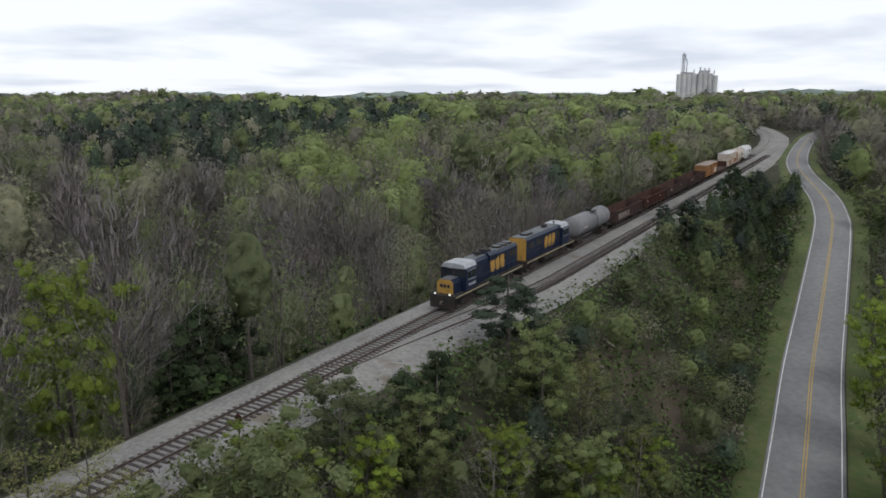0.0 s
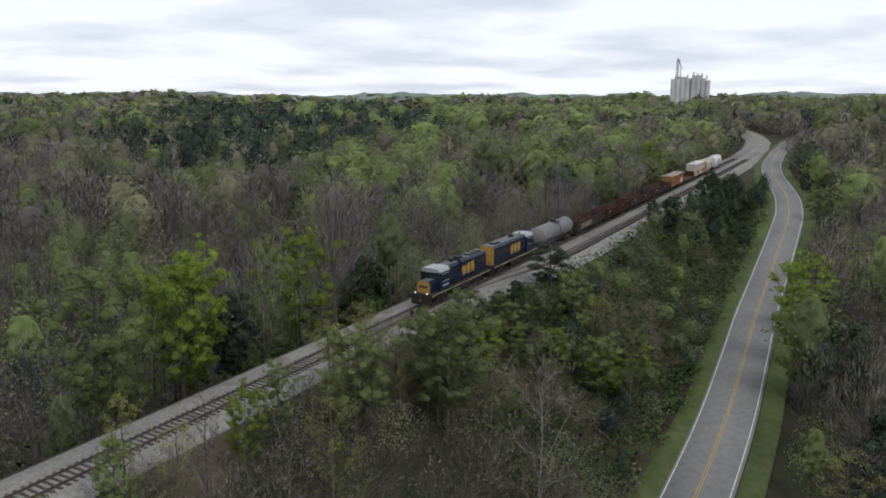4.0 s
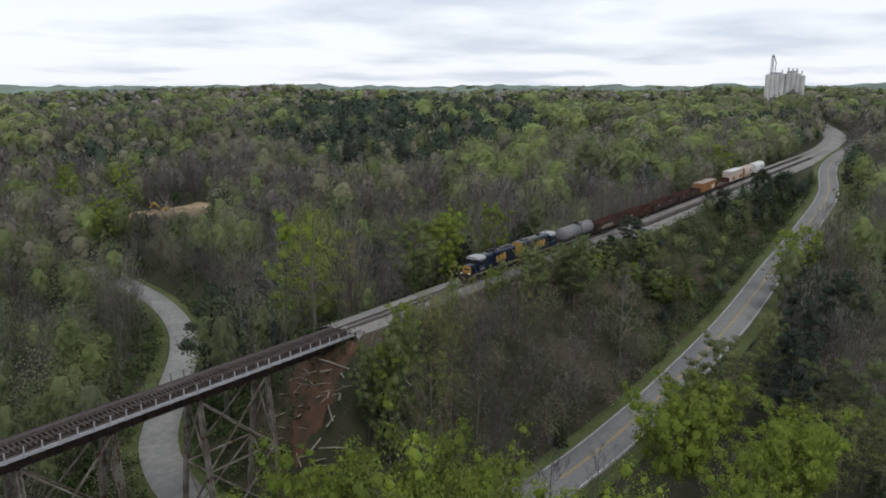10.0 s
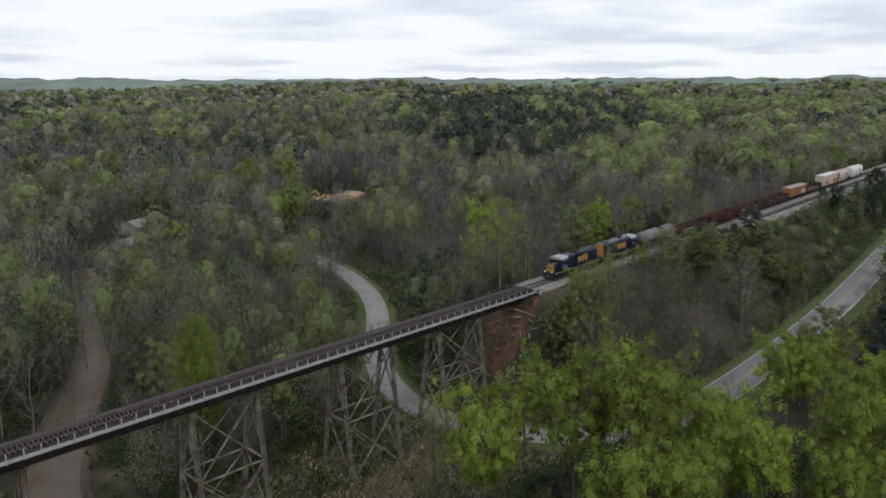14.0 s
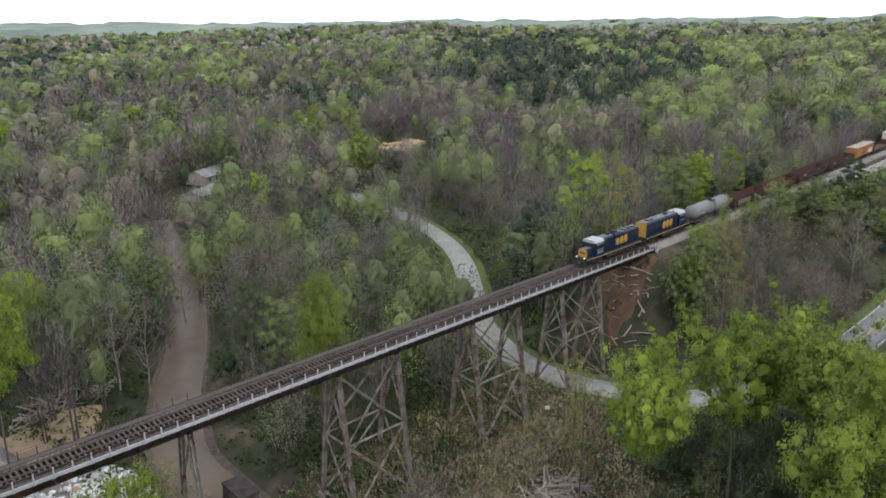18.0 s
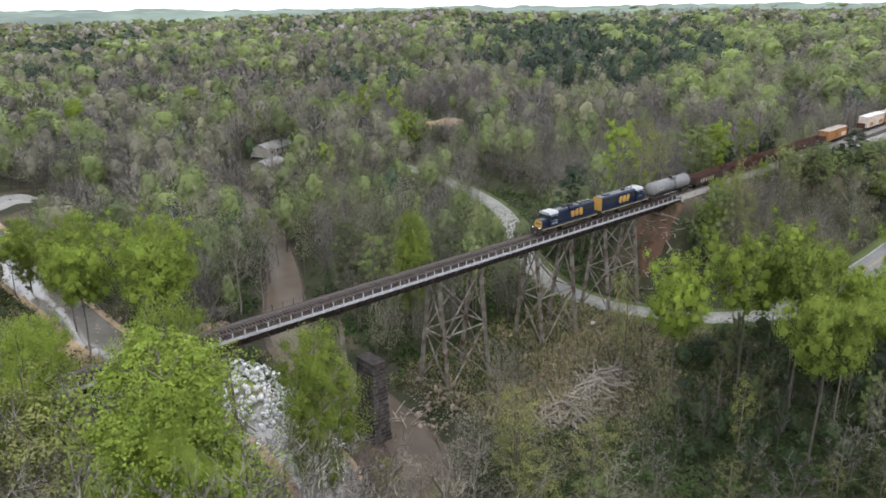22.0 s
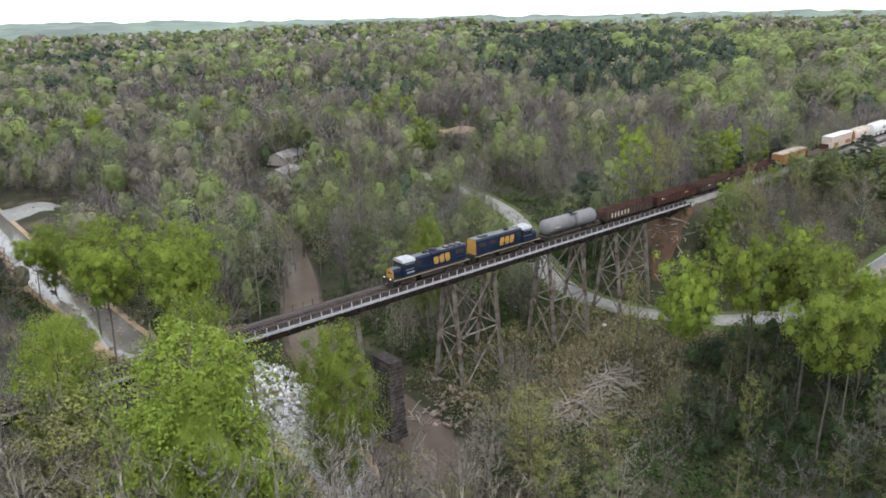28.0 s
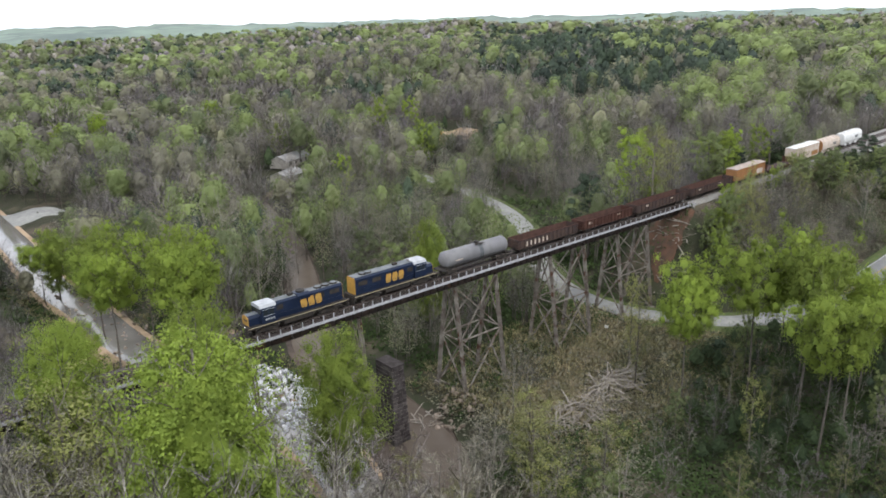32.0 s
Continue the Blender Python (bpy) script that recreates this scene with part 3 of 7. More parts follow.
M_RUST = material("paint_rust_red", (0.05, 0.025, 0.022), second=(0.072, 0.037, 0.03), scale=1.0, rough=0.85, tone=0.25, tone_scale=0.4)
M_RUSTIN = material("rust_inside", (0.09, 0.052, 0.042), second=(0.06, 0.036, 0.03), scale=0.8, rough=0.9)
M_DARKGON = material("paint_dark_gondola", (0.045, 0.035, 0.035), second=(0.075, 0.05, 0.04), scale=1.0, rough=0.8)
M_ORANGE = material("paint_orange", (0.29, 0.145, 0.065), second=(0.215, 0.11, 0.055), scale=0.8, rough=0.7, tone=0.2, tone_scale=0.4)
M_CREAM = material("paint_cream", (0.5, 0.43, 0.37), second=(0.4, 0.33, 0.275), scale=0.8, rough=0.65)
M_WHITEHOP = material("paint_white_hopper", (0.62, 0.62, 0.61), second=(0.52, 0.515, 0.5), scale=0.8, rough=0.55)
M_STEEL = material("wheel_steel", (0.10, 0.09, 0.085), second=(0.16, 0.13, 0.11), scale=3, rough=0.5, metal=0.5)
M_TANROOF = material("paint_tan_roof", (0.36, 0.31, 0.27), second=(0.28, 0.23, 0.2), scale=0.8, rough=0.7)
M_STRIPE = material("paint_pale_stripe", (0.38, 0.32, 0.2), second=(0.28, 0.25, 0.19), scale=1.0, rough=0.6)
M_GLASS = material("paint_window_glass", (0.02, 0.025, 0.03), rough=0.08, spec=0.7)
M_LAMP = bpy.data.materials.new("lit_lamp")
M_LAMP.use_nodes = True
M_LAMP.node_tree.nodes["Principled BSDF"].inputs["Emission Color"].default_value = (1.0, 0.93, 0.78, 1)
M_LAMP.node_tree.nodes["Principled BSDF"].inputs["Emission Strength"].default_value = 0.7

WHEEL = Geo()
for rr, ya, yb in ((0.48, -0.07, 0.05), (0.515, 0.05, 0.075), (0.17, -0.13, -0.07)):
    WHEEL.tube((0, ya, 0), (0, yb, 0), rr, n=18)
WHEEL = WHEEL.mesh("wheel", M_STEEL)


def truck_mesh(base, heavy):
    g = Geo()
    h = 0.95 if heavy else 0.82
    for s in (-1, 1):
        y = s * 1.0
        g.prism([(-base / 2 - 0.45, 0.42), (-base / 2 - 0.45, 0.72), (-0.7, h), (0.7, h), (base / 2 + 0.45, 0.72), (base / 2 + 0.45, 0.42), (base / 2 - 0.3, 0.4), (0.55, 0.26), (-0.55, 0.26), (-base / 2 + 0.3, 0.4)], y - 0.09, y + 0.09)
        for e in (-1, 1):
            g.box((e * base / 2, y + s * 0.08, 0.5), (0.34, 0.2, 0.34), ch=0.03)
            g.tube((e * 0.28, y, 0.3), (e * 0.28, y, 0.72), 0.1, n=8)
    g.box((0, 0, 0.68), (0.5, 2.1, 0.32), ch=0.03)
    for e in (-1, 1):
        g.tube((e * base / 2, -0.72, 0.48), (e * base / 2, 0.72, 0.48), 0.09, n=8)
    return g.mesh("truck", M_BLACK)


TRUCK_LOCO, TRUCK_CAR = truck_mesh(2.75, True), truck_mesh(1.78, False)
COUPLER = Geo().box((0, 0, 0), (0.75, 0.22, 0.26), ch=0.03).box((0.45, 0.05, 0), (0.3, 0.3, 0.36), ch=0.04).mesh("coupler", M_STEEL)


def running_gear(car, at, base, loco=False):
    for x in (-at, at):
        tr = part("truck", TRUCK_LOCO if loco else TRUCK_CAR, None, car, m=pose(x, 0, 0))
        for e in (-1, 1):
            for s in (-1, 1):
                part("wheel", WHEEL, None, tr, m=pose(e * base / 2, s * 0.79, 0.48, 0, 0, 180 if s > 0 else 0))


def couplers(car, half):
    for s in (-1, 1):
        part("coupler", COUPLER, None, car, m=pose(s * (half - 0.5), 0, 0.85, 0, 0, 0 if s > 0 else 180))


def emblem(car, x, z, y, size, mat, face):
    """The railway's mark as plain slanted blocks."""
    w = size * 0.62
    for k in range(3):
        cx = x + (k - 1) * size * 0.86
        g = Geo().prism([(-w * 0.42, -size / 2), (w * 0.5, -size / 2), (w * 0.62, -size * 0.16), (w * 0.42, size / 2), (-w * 0.5, size / 2), (-w * 0.62, size * 0.16)], -0.012, 0.012)
        part("emblem_block", g, mat, car, "plain yellow block of the painted mark", m=pose(cx, y, z))


def bars(car, x, y, z, widths, h, mat, name="lettering"):
    """Unreadable writing as plain bars."""
    g, k = Geo(), x
    for w in widths:
        g.box((k + w / 2, y, z), (w, 0.02, h))
        k += w * 1.35
    part(name, g, mat, car, "plain bars of small lettering")


def locomotive(name, label, wide):
    """A four-axle road switcher; its nose points to -x."""
    car = thing(name, label, "locomotive", group="train")
    hw, ht = (0.98, 4.3) if not wide else (1.18, 4.42)
    g = Geo().box((0, 0, 1.42), (17.1, 3.0, 0.36), ch=0.03)
    for s in (-1, 1):
        g.box((0, s * 1.46, 1.6), (16.9, 0.12, 0.1))
    part("frame", g, M_BLACK, car)
    for s in (-1, 1):
        part("sill_stripe", Geo().box((0, s * 1.515, 1.47), (16.9, 0.025, 0.11)), M_STRIPE, car, "worn pale yellow stripe")
    part("fuel_tank", Geo().prism_x([(-1.2, 0.42), (-1.4, 0.7), (-1.4, 1.2), (1.4, 1.2), (1.4, 0.7), (1.2, 0.42)], -2.6, 2.4), M_BLACK, car)
    # short hood with sloped top
    g = Geo()
    g.prism_x([(-0.95, 1.62), (-0.95, 2.75), (-0.62, 3.12), (0.62, 3.12), (0.95, 2.75), (0.95, 1.62)], -8.0, -6.2)
    part("short_hood", g, M_BLUE, car)
    g = Geo().prism_x([(-0.93, 1.66), (-0.93, 2.74), (-0.6, 3.1), (0.6, 3.1), (0.93, 2.74), (0.93, 1.66)], -8.06, -7.98)
    part("nose_panel", g, M_GOLD, car, "yellow nose panel")
    part("hood_top", Geo().box((-7.1, 0, 3.135), (1.75, 1.2, 0.03)), M_ROOF, car)
    for k in (-1, 0, 1):
        part("emblem_block", Geo().box((-8.075, k * 0.42, 2.45), (0.02, 0.3, 0.3), ch=0.008), M_BLUE, car, "plain dark block of the painted mark")
    # cab
    cab = part("cab", Geo().prism_x([(-1.5, 1.62), (-1.5, 3.85), (-1.12, 4.42), (1.12, 4.42), (1.5, 3.85), (1.5, 1.62)], -6.2, -3.7), M_BLUE, car)
    part("cab_roof", Geo().prism_x([(-1.42, 4.02), (-1.16, 4.44), (-0.5, 4.5), (0.5, 4.5), (1.16, 4.44), (1.42, 4.02), (1.3, 4.0), (-1.3, 4.0)], -6.34, -3.66), M_CABROOF, car, "white cab roof")
    for s in (-1, 1):
        part("window", Geo().box((-5.45, s * 1.505, 3.3), (0.75, 0.03, 0.72)), M_GLASS, cab)
        part("window", Geo().box((-4.5, s * 1.505, 3.3), (0.75, 0.03, 0.72)), M_GLASS, cab)
        part("windscreen", Geo().box((-6.205, s * 0.7, 3.42), (0.045, 1.1, 0.66)), M_GLASS, cab)
        part("window_frame", Geo().box((-4.98, s * 1.5, 2.78), (1.9, 0.05, 0.06)).box((-4.98, s * 1.5, 3.74), (1.9, 0.05, 0.06)), M_CABROOF, cab)
    part("windscreen_band", Geo().box((-6.2, 0, 3.42), (0.024, 2.7, 0.8)), M_BLACK, cab, "dark windscreen surround")
    part("number_board", Geo().box((-6.23, 0, 4.08), (0.06, 1.5, 0.3)), M_CABROOF, cab, "white number board with plain bars")
    for s in (-1, 1):
        g = Geo().box((-6.27, s * 0.45, 4.08), (0.02, 0.4, 0.13))
        part("number_bar", g, M_BLACK, cab)
    bars(car, -5.6, -1.512, 2.25, [0.3, 0.3, 0.3, 0.3], 0.28, M_CABROOF)
    # long hood
    g = Geo().prism_x([(-hw, 1.62), (-hw, ht - 0.28), (-hw + 0.25, ht), (hw - 0.25, ht), (hw, ht - 0.28), (hw, 1.62)], -3.7, 8.05)
    hood = part("long_hood", g, M_BLUE, car)
    part("hood_roof", Geo().box((2.2, 0, ht + 0.015), (11.6, 2 * hw - 0.55, 0.03)), M_ROOF, car, "grey sooty roof")
    part("end_panel", Geo().prism_x([(-hw + 0.02, 1.66), (-hw + 0.02, ht - 0.3), (-hw + 0.26, ht - 0.02), (hw - 0.26, ht - 0.02), (hw - 0.02, ht - 0.3), (hw - 0.02, 1.66)], 8.03, 8.1), M_GOLD, car, "yellow end panel")
    for k, x in enumerate((7.0, 5.6, 4.2) if not wide else (5.9, 4.9)):
        fan = Geo().tube((x, 0, ht), (x, 0, ht + 0.24), 0.62, n=18)
        f = part("radiator_fan", fan, M_BLACK, car, "dark round roof fan")
        part("fan_grille", Geo().tube((x, 0, ht + 0.235), (x, 0, ht + 0.26), 0.5, n=18), M_ROOF, f)
    if not wide:
        part("brake_blister", Geo().prism_x([(-1.1, ht - 0.75), (-1.15, ht - 0.1), (-0.8, ht + 0.2), (0.8, ht + 0.2), (1.15, ht - 0.1), (1.1, ht - 0.75)], 0.1, 2.2), M_BLUE, car)
        part("radiator_fan", Geo().tube((1.15, 0, ht + 0.18), (1.15, 0, ht + 0.42), 0.68, n=18), M_BLACK, car, "dark round roof fan")
    part("exhaust_stack", Geo().box((-0.6, 0, ht + 0.2), (0.8, 0.55, 0.42), ch=0.04), M_BLACK, car)
    part("air_horn", Geo().tube((-3.2, 0.4, ht + 0.1), (-3.2, 0.4, ht + 0.45), 0.07, n=8).tube((-3.4, 0.4, ht + 0.42), (-2.9, 0.4, ht + 0.42), 0.06, 0.1, n=8), M_STEEL, car)
    for s in (-1, 1):
        for x in (-2.9, 3.9, 6.6):
            part("grille", Geo().box((x, s * (hw + 0.012), 3.35), (1.1 if x < 0 else 1.7, 0.03, 0.75)), M_BLACK, hood, "dark louvred grille")
        for i in range(9):
            x = -2.3 + i * 0.72
            part("access_door", Geo().box((x, s * (hw + 0.008), 2.3), (0.64, 0.016, 1.2), ch=0.004), M_BLUE, hood)
        emblem(car, 2.4 if not wide else 0.3, 2.95, s * (hw + 0.045), 1.5, M_GOLD, s)
        # handrail
        g = Geo()
        for x in np.linspace(-3.4, 8.2, 9):
            g.tube((x, s * 1.47, 1.6), (x, s * 1.47, 2.6), 0.025, n=5)
        g.tube((-3.4, s * 1.47, 2.6), (8.2, s * 1.47, 2.6), 0.025, n=5)
        part("handrail", g, M_BLUE, car)
        g = Geo()
        for k in range(4):
            g.box((-8.15, s * 1.2, 0.45 + k * 0.33), (0.3, 0.55, 0.05))
        part("steps", g, M_BLACK, car)
        part("ditch_light", Geo().tube((-8.58, s * 0.85, 1.75), (-8.66, s * 0.85, 1.75), 0.11, n=12), M_LAMP if not wide else M_STEEL, car, "lit round lamp" if not wide else "")
    part("pilot", Geo().prism_x([(-1.45, 0.25), (-1.45, 1.3), (1.45, 1.3), (1.45, 0.25)], -8.62, -8.5), M_BLACK, car)
    part("pilot", Geo().prism_x([(-1.45, 0.3), (-1.45, 1.3), (1.45, 1.3), (1.45, 0.3)], 8.5, 8.62), M_BLACK, car)
    couplers(car, 9.0)
    running_gear(car, 5.2, 2.75, True)
    return car


def tank_car():
    car = thing("tank_car", "grey tank car with a dark dome and long cylindrical shell", "tank car", group="train")
    z, r, h = 2.72, 1.5, 7.75
    g = Geo().lathe_x([(-h, 0.35, 0, z), (-h + 0.12, 0.85, 0, z), (-h + 0.4, 1.28, 0, z), (-h + 0.75, r, 0, z), (h - 0.75, r, 0, z), (h - 0.4, 1.28, 0, z), (h - 0.12, 0.85, 0, z), (h, 0.35, 0, z)], 28)
    shell = part("tank_shell", g, M_TANK, car)
    for x in (-5.2, -2.6, 2.6, 5.2):
        part("shell_band", Geo().lathe_x([(x - 0.05, r + 0.012, 0, z), (x + 0.05, r + 0.012, 0, z)], 28), M_TANK, shell)
    part("grime_band", Geo().lathe_x([(0.25, r + 0.012, 0, z), (1.15, r + 0.012, 0, z)], 28), M_ROOF, shell, "dark spill stain below the dome")
    part("dome", Geo().tube((0.6, 0, z + r - 0.1), (0.6, 0, z + r + 0.38), 0.45, n=16), M_BLACK, car, "dark dome with valves")
    g = Geo()
    for s in (-1, 1):
        g.box((0.6, s * 0.75, z + r + 0.05), (2.0, 0.5, 0.05))
        for x in (-0.4, 0.6, 1.6):
            g.tube((x, s * 1.0, z + r + 0.05), (x, s * 1.0, z + r + 0.85), 0.025, n=5)
        g.tube((-0.4, s * 1.0, z + r + 0.85), (1.6, s * 1.0, z + r + 0.85), 0.025, n=5)
    part("dome_platform", g, M_BLACK, car)
    for s in (-1, 1):
        g = Geo().tube((0.6 + s * 0.0, -1.0, z + r), (0.6, -1.62, 1.3), 0.03, n=5).tube((1.0, -1.0, z + r), (1.0, -1.62, 1.3), 0.03, n=5)
        for k in range(8):
            u = k / 8
            g.tube((0.6, -1.62 + 0.5 * u**3, 1.4 + 2.4 * u), (1.0, -1.62 + 0.5 * u**3, 1.4 + 2.4 * u), 0.02, n=4)
        part("ladder", g, M_BLACK, car, m=pose(0 if s > 0 else 1.6, 0, 0, 0, 0, 0 if s > 0 else 180))
        part("end_platform", Geo().box((s * 7.9, 0, 1.12), (1.1, 2.9, 0.14)).box((s * 7.2, 0, 1.25), (0.6, 2.3, 0.55)), M_BLACK, car)
        g = Geo()
        for x in np.linspace(-7.4, 7.4, 9):
            g.tube((x, s * 1.45, 1.1), (x, s * 1.45, 1.6), 0.025, n=5)
        g.tube((-7.4, s * 1.45, 1.6), (7.4, s * 1.45, 1.6), 0.025, n=5)
        part("side_rail", g, M_BLACK, car)
    part("centre_sill", Geo().box((0, 0, 0.98), (16.4, 0.5, 0.4)), M_BLACK, car)
    bars(car, -5.6, -1.512, 2.6, [0.3, 0.5, 0.4], 0.22, M_CREAM)
    bars(car, -6.0, 1.512, 2.6, [0.3, 0.5, 0.4], 0.22, M_CREAM)
    couplers(car, 8.8)
    running_gear(car, 6.3, 1.78)
    return car


def gondola(label, mat, marks, L=16.6):
    car = thing("gondola_car", label, "gondola car", group="train")
    h = 2.75
    part("floor", Geo().box((0, 0, 1.18), (L, 2.9, 0.12)), M_RUSTIN, car, "rusty inside floor")
    for s in (-1, 1):
        side = part("side_wall", Geo().box((0, s * 1.44, 1.95), (L, 0.06, 1.6)), mat, car)
        part("inner_lining", Geo().box((0, s * 1.40, 1.95), (L - 0.2, 0.01, 1.5)), M_RUSTIN, side)
        part("top_rail", Geo().box((0, s * 1.47, h + 0.02), (L, 0.2, 0.12), ch=0.02), M_RUST, side, "rusty top rail")
        part("side_sill", Geo().box((0, s * 1.46, 1.12), (L, 0.14, 0.2), ch=0.02), mat, side)
        rib = Geo().prism_x([(-0.09, 0), (-0.07, 1.6), (0.07, 1.6), (0.09, 0)], -0.07, 0.07).mesh("rib", mat)
        for x in np.linspace(-L / 2 + 0.35, L / 2 - 0.35, 15):
            part("rib", rib, None, side, m=pose(x, s * 1.53, 1.15))
        part("end_wall", Geo().box((s * L / 2, 0, 1.95), (0.1, 2.9, 1.75)), mat, car)
        g = Geo()
        for z in (1.5, 2.0, 2.5):
            g.box((s * (L / 2 + 0.08), 0, z), (0.1, 2.7, 0.12))
        part("end_rib", g, mat, car)
        if marks:
            y = s * 1.50
            for k, x in enumerate(np.linspace(-6.2, -0.6, 6)):
                part("lettering_bar", Geo().box((x, y, 1.75), (0.36, 0.02, 0.9)), M_CREAM, side, "faded white lettering as a plain bar")
        else:
            bars(car, -6.4, s * 1.50, 2.1, [0.5, 0.35], 0.35, M_CREAM)
            bars(car, 3.0, s * 1.50, 2.2, [0.3, 0.3, 0.3], 0.2, M_CREAM)
    part("centre_sill", Geo().box((0, 0, 0.95), (L + 0.6, 0.55, 0.36)), M_BLACK, car)
    couplers(car, L / 2 + 0.7)
    running_gear(car, L / 2 - 2.4, 1.78)
    return car


def box_car(label, mat, roof, L, h, panels):
    car = thing("box_car", label, "box car", group="train")
    part("centre_sill", Geo().box((0, 0, 0.98), (L + 0.7, 0.5, 0.34)), M_BLACK, car)
    body = part("body", Geo().box((0, 0, (h + 1.1) / 2), (L, 2.95, h - 1.1), ch=0.03), mat, car)
    part("roof", Geo().prism_x([(-1.55, h - 0.02), (-1.55, h + 0.06), (0, h + 0.24), (1.55, h + 0.06), (1.55, h - 0.02)], -L / 2 - 0.05, L / 2 + 0.05), roof, car, "pale ribbed roof")
    rib = Geo().prism([(-0.04, 0), (0.04, 0), (0.04, 0.05), (-0.04, 0.05)], -1.5, 1.5)
    for x in np.linspace(-L / 2 + 0.5, L / 2 - 0.5, 13):
        part("roof_rib", Geo().beam((x, -1.5, h + 0.09), (x, 0, h + 0.27), 0.07, 0.05).beam((x, 0, h + 0.27), (x, 1.5, h + 0.09), 0.07, 0.05), roof, car)
    for s in (-1, 1):
        for x in np.linspace(-L / 2 + 0.15, L / 2 - 0.15, 17):
            part("side_post", Geo().box((x, s * 1.5, (h + 1.15) / 2), (0.09, 0.07, h - 1.2)), mat, body)
        door = part("sliding_door", Geo().box((0.4, s * 1.55, (h + 1.1) / 2), (3.0, 0.07, h - 1.25), ch=0.01), mat, car)
        for x in (-0.7, 0.4, 1.5):
            part("door_rib", Geo().box((x, s * 1.6, (h + 1.1) / 2), (0.08, 0.05, h - 1.4)), mat, door)
        for x0, w, c in panels:
            part("painted_panel", Geo().box((x0, s * 1.545, 2.1), (w, 0.03, 1.2)), c, car, "patch of faded paint")
        g = Geo()
        for k in range(8):
            g.tube((-L / 2 + 0.1, s * 1.56, 1.2 + 0.4 * k), (-L / 2 + 0.6, s * 1.56, 1.2 + 0.4 * k), 0.02, n=4)
        part("ladder", g, M_BLACK, car)
    couplers(car, L / 2 + 0.75)
    running_gear(car, L / 2 - 2.1, 1.78)
    return car


def flat_car():
    car = thing("flat_car", "low dark brown empty flat car", "flat car", group="train")
    L = 15.4
    part("deck", Geo().box((0, 0, 1.15), (L, 2.8, 0.2), ch=0.02), M_DARKGON, car)
    for s in (-1, 1):
        part("side_sill", Geo().prism([(-L / 2, 1.05), (L / 2, 1.05), (L / 2 - 2.5, 0.6), (-L / 2 + 2.5, 0.6)], s * 1.36 - 0.05, s * 1.36 + 0.05), M_RUST, car)
        part("bulkhead", Geo().box((s * (L / 2 - 0.2), 0, 2.0), (0.2, 2.7, 1.6), ch=0.02), M_RUST, car, "rusty end bulkhead")
    part("centre_sill", Geo().box((0, 0, 0.95), (L + 0.6, 0.55, 0.36)), M_BLACK, car)
    couplers(car, 8.4)
    running_gear(car, 5.4, 1.78)
    return car


def covered_hopper(label, mat, end_mat, L):
    car = thing("covered_hopper_car", label, "hopper car", group="train")
    sec = [(-1.0, 1.3), (-1.5, 2.0), (-1.56, 3.2), (-1.35, 4.1), (-0.8, 4.5), (0.8, 4.5), (1.35, 4.1), (1.56, 3.2), (1.5, 2.0), (1.0, 1.3)]
    body = part("body", Geo().prism_x(sec, -L / 2 + 1.2, L / 2 - 1.2), mat, car)
    for s in (-1, 1):
        a = [(y * 0.97, z if z > 1.9 else z) for y, z in sec]
        g = Geo().prism_x(a, s * (L / 2 - 1.2), s * (L / 2 - 1.0))
        part("end_slope", g, end_mat, car, "painted end sheet")
        part("end_platform", Geo().box((s * (L / 2 - 0.4), 0, 1.15), (1.5, 2.8, 0.12)), M_BLACK, car)
        g = Geo()
        for y in (-1.2, 1.2):
            g.tube((s * (L / 2 - 0.2), y, 1.2), (s * (L / 2 - 0.9), y, 3.8), 0.05, n=6)
        part("end_post", g, end_mat, car)
        bars(car, 1.2, s * 1.57, 3.0, [0.7, 0.5, 0.6], 0.8, M_ROOF)
        part("running_board_side", Geo().box((0, s * 0.75, 4.62), (L - 2.4, 0.3, 0.04)), mat, car)
    for x in np.linspace(-L / 2 + 2.4, L / 2 - 2.4, 5):
        part("roof_hatch", Geo().box((x, 0, 4.6), (1.7, 0.8, 0.2), ch=0.04), mat, car)
    for x in (-L / 4, 0, L / 4):
        part("discharge_chute", Geo().prism([(x - 1.7, 1.5), (x + 1.7, 1.5), (x + 0.5, 0.45), (x - 0.5, 0.45)], -0.9, 0.9), mat, car)
    part("centre_sill", Geo().box((0, 0, 1.0), (L + 0.4, 0.45, 0.3)), M_BLACK, car)
    couplers(car, L / 2 + 0.6)
    running_gear(car, L / 2 - 2.0, 1.78)
    return car


TRAIN = [
    (locomotive("diesel_locomotive", "dark blue diesel locomotive with yellow nose and white cab roof", False), 18.4),
    (locomotive("diesel_locomotive", "dark blue diesel locomotive running cab last, yellow end", True), 18.4),
    (tank_car(), 18.6),
    (gondola("black gondola car with faded white lettering, rusty inside", M_DARKGON, True, 17.0), 18.6),
    (gondola("rust-red open gondola car, empty and rusty inside", M_RUST, False, 16.6), 18.2),
    (gondola("dark brown open gondola car, empty", M_DARKGON, False, 19.6), 21.4),
    (gondola("dark weathered open gondola car, empty", M_DARKGON, False, 19.6), 21.6),
    (box_car("orange box car with a tan-grey roof and pale patches", M_ORANGE, M_TANROOF, 15.4, 4.0, [(4.6, 3.4, M_CREAM)]), 17.0),
    (flat_car(), 16.8),
    (box_car("weathered cream and orange box car with white roof", M_CREAM, M_WHITEHOP, 16.0, 4.7, [(5.0, 4.4, M_ORANGE), (-4.2, 3.0, M_ORANGE)]), 17.6),
    (covered_hopper("pinkish cream covered hopper car with orange ends", M_CREAM, M_ORANGE, 15.0), 16.4),
    (covered_hopper("white rounded covered hopper car", M_WHITEHOP, M_WHITEHOP, 16.4), 17.8),
]
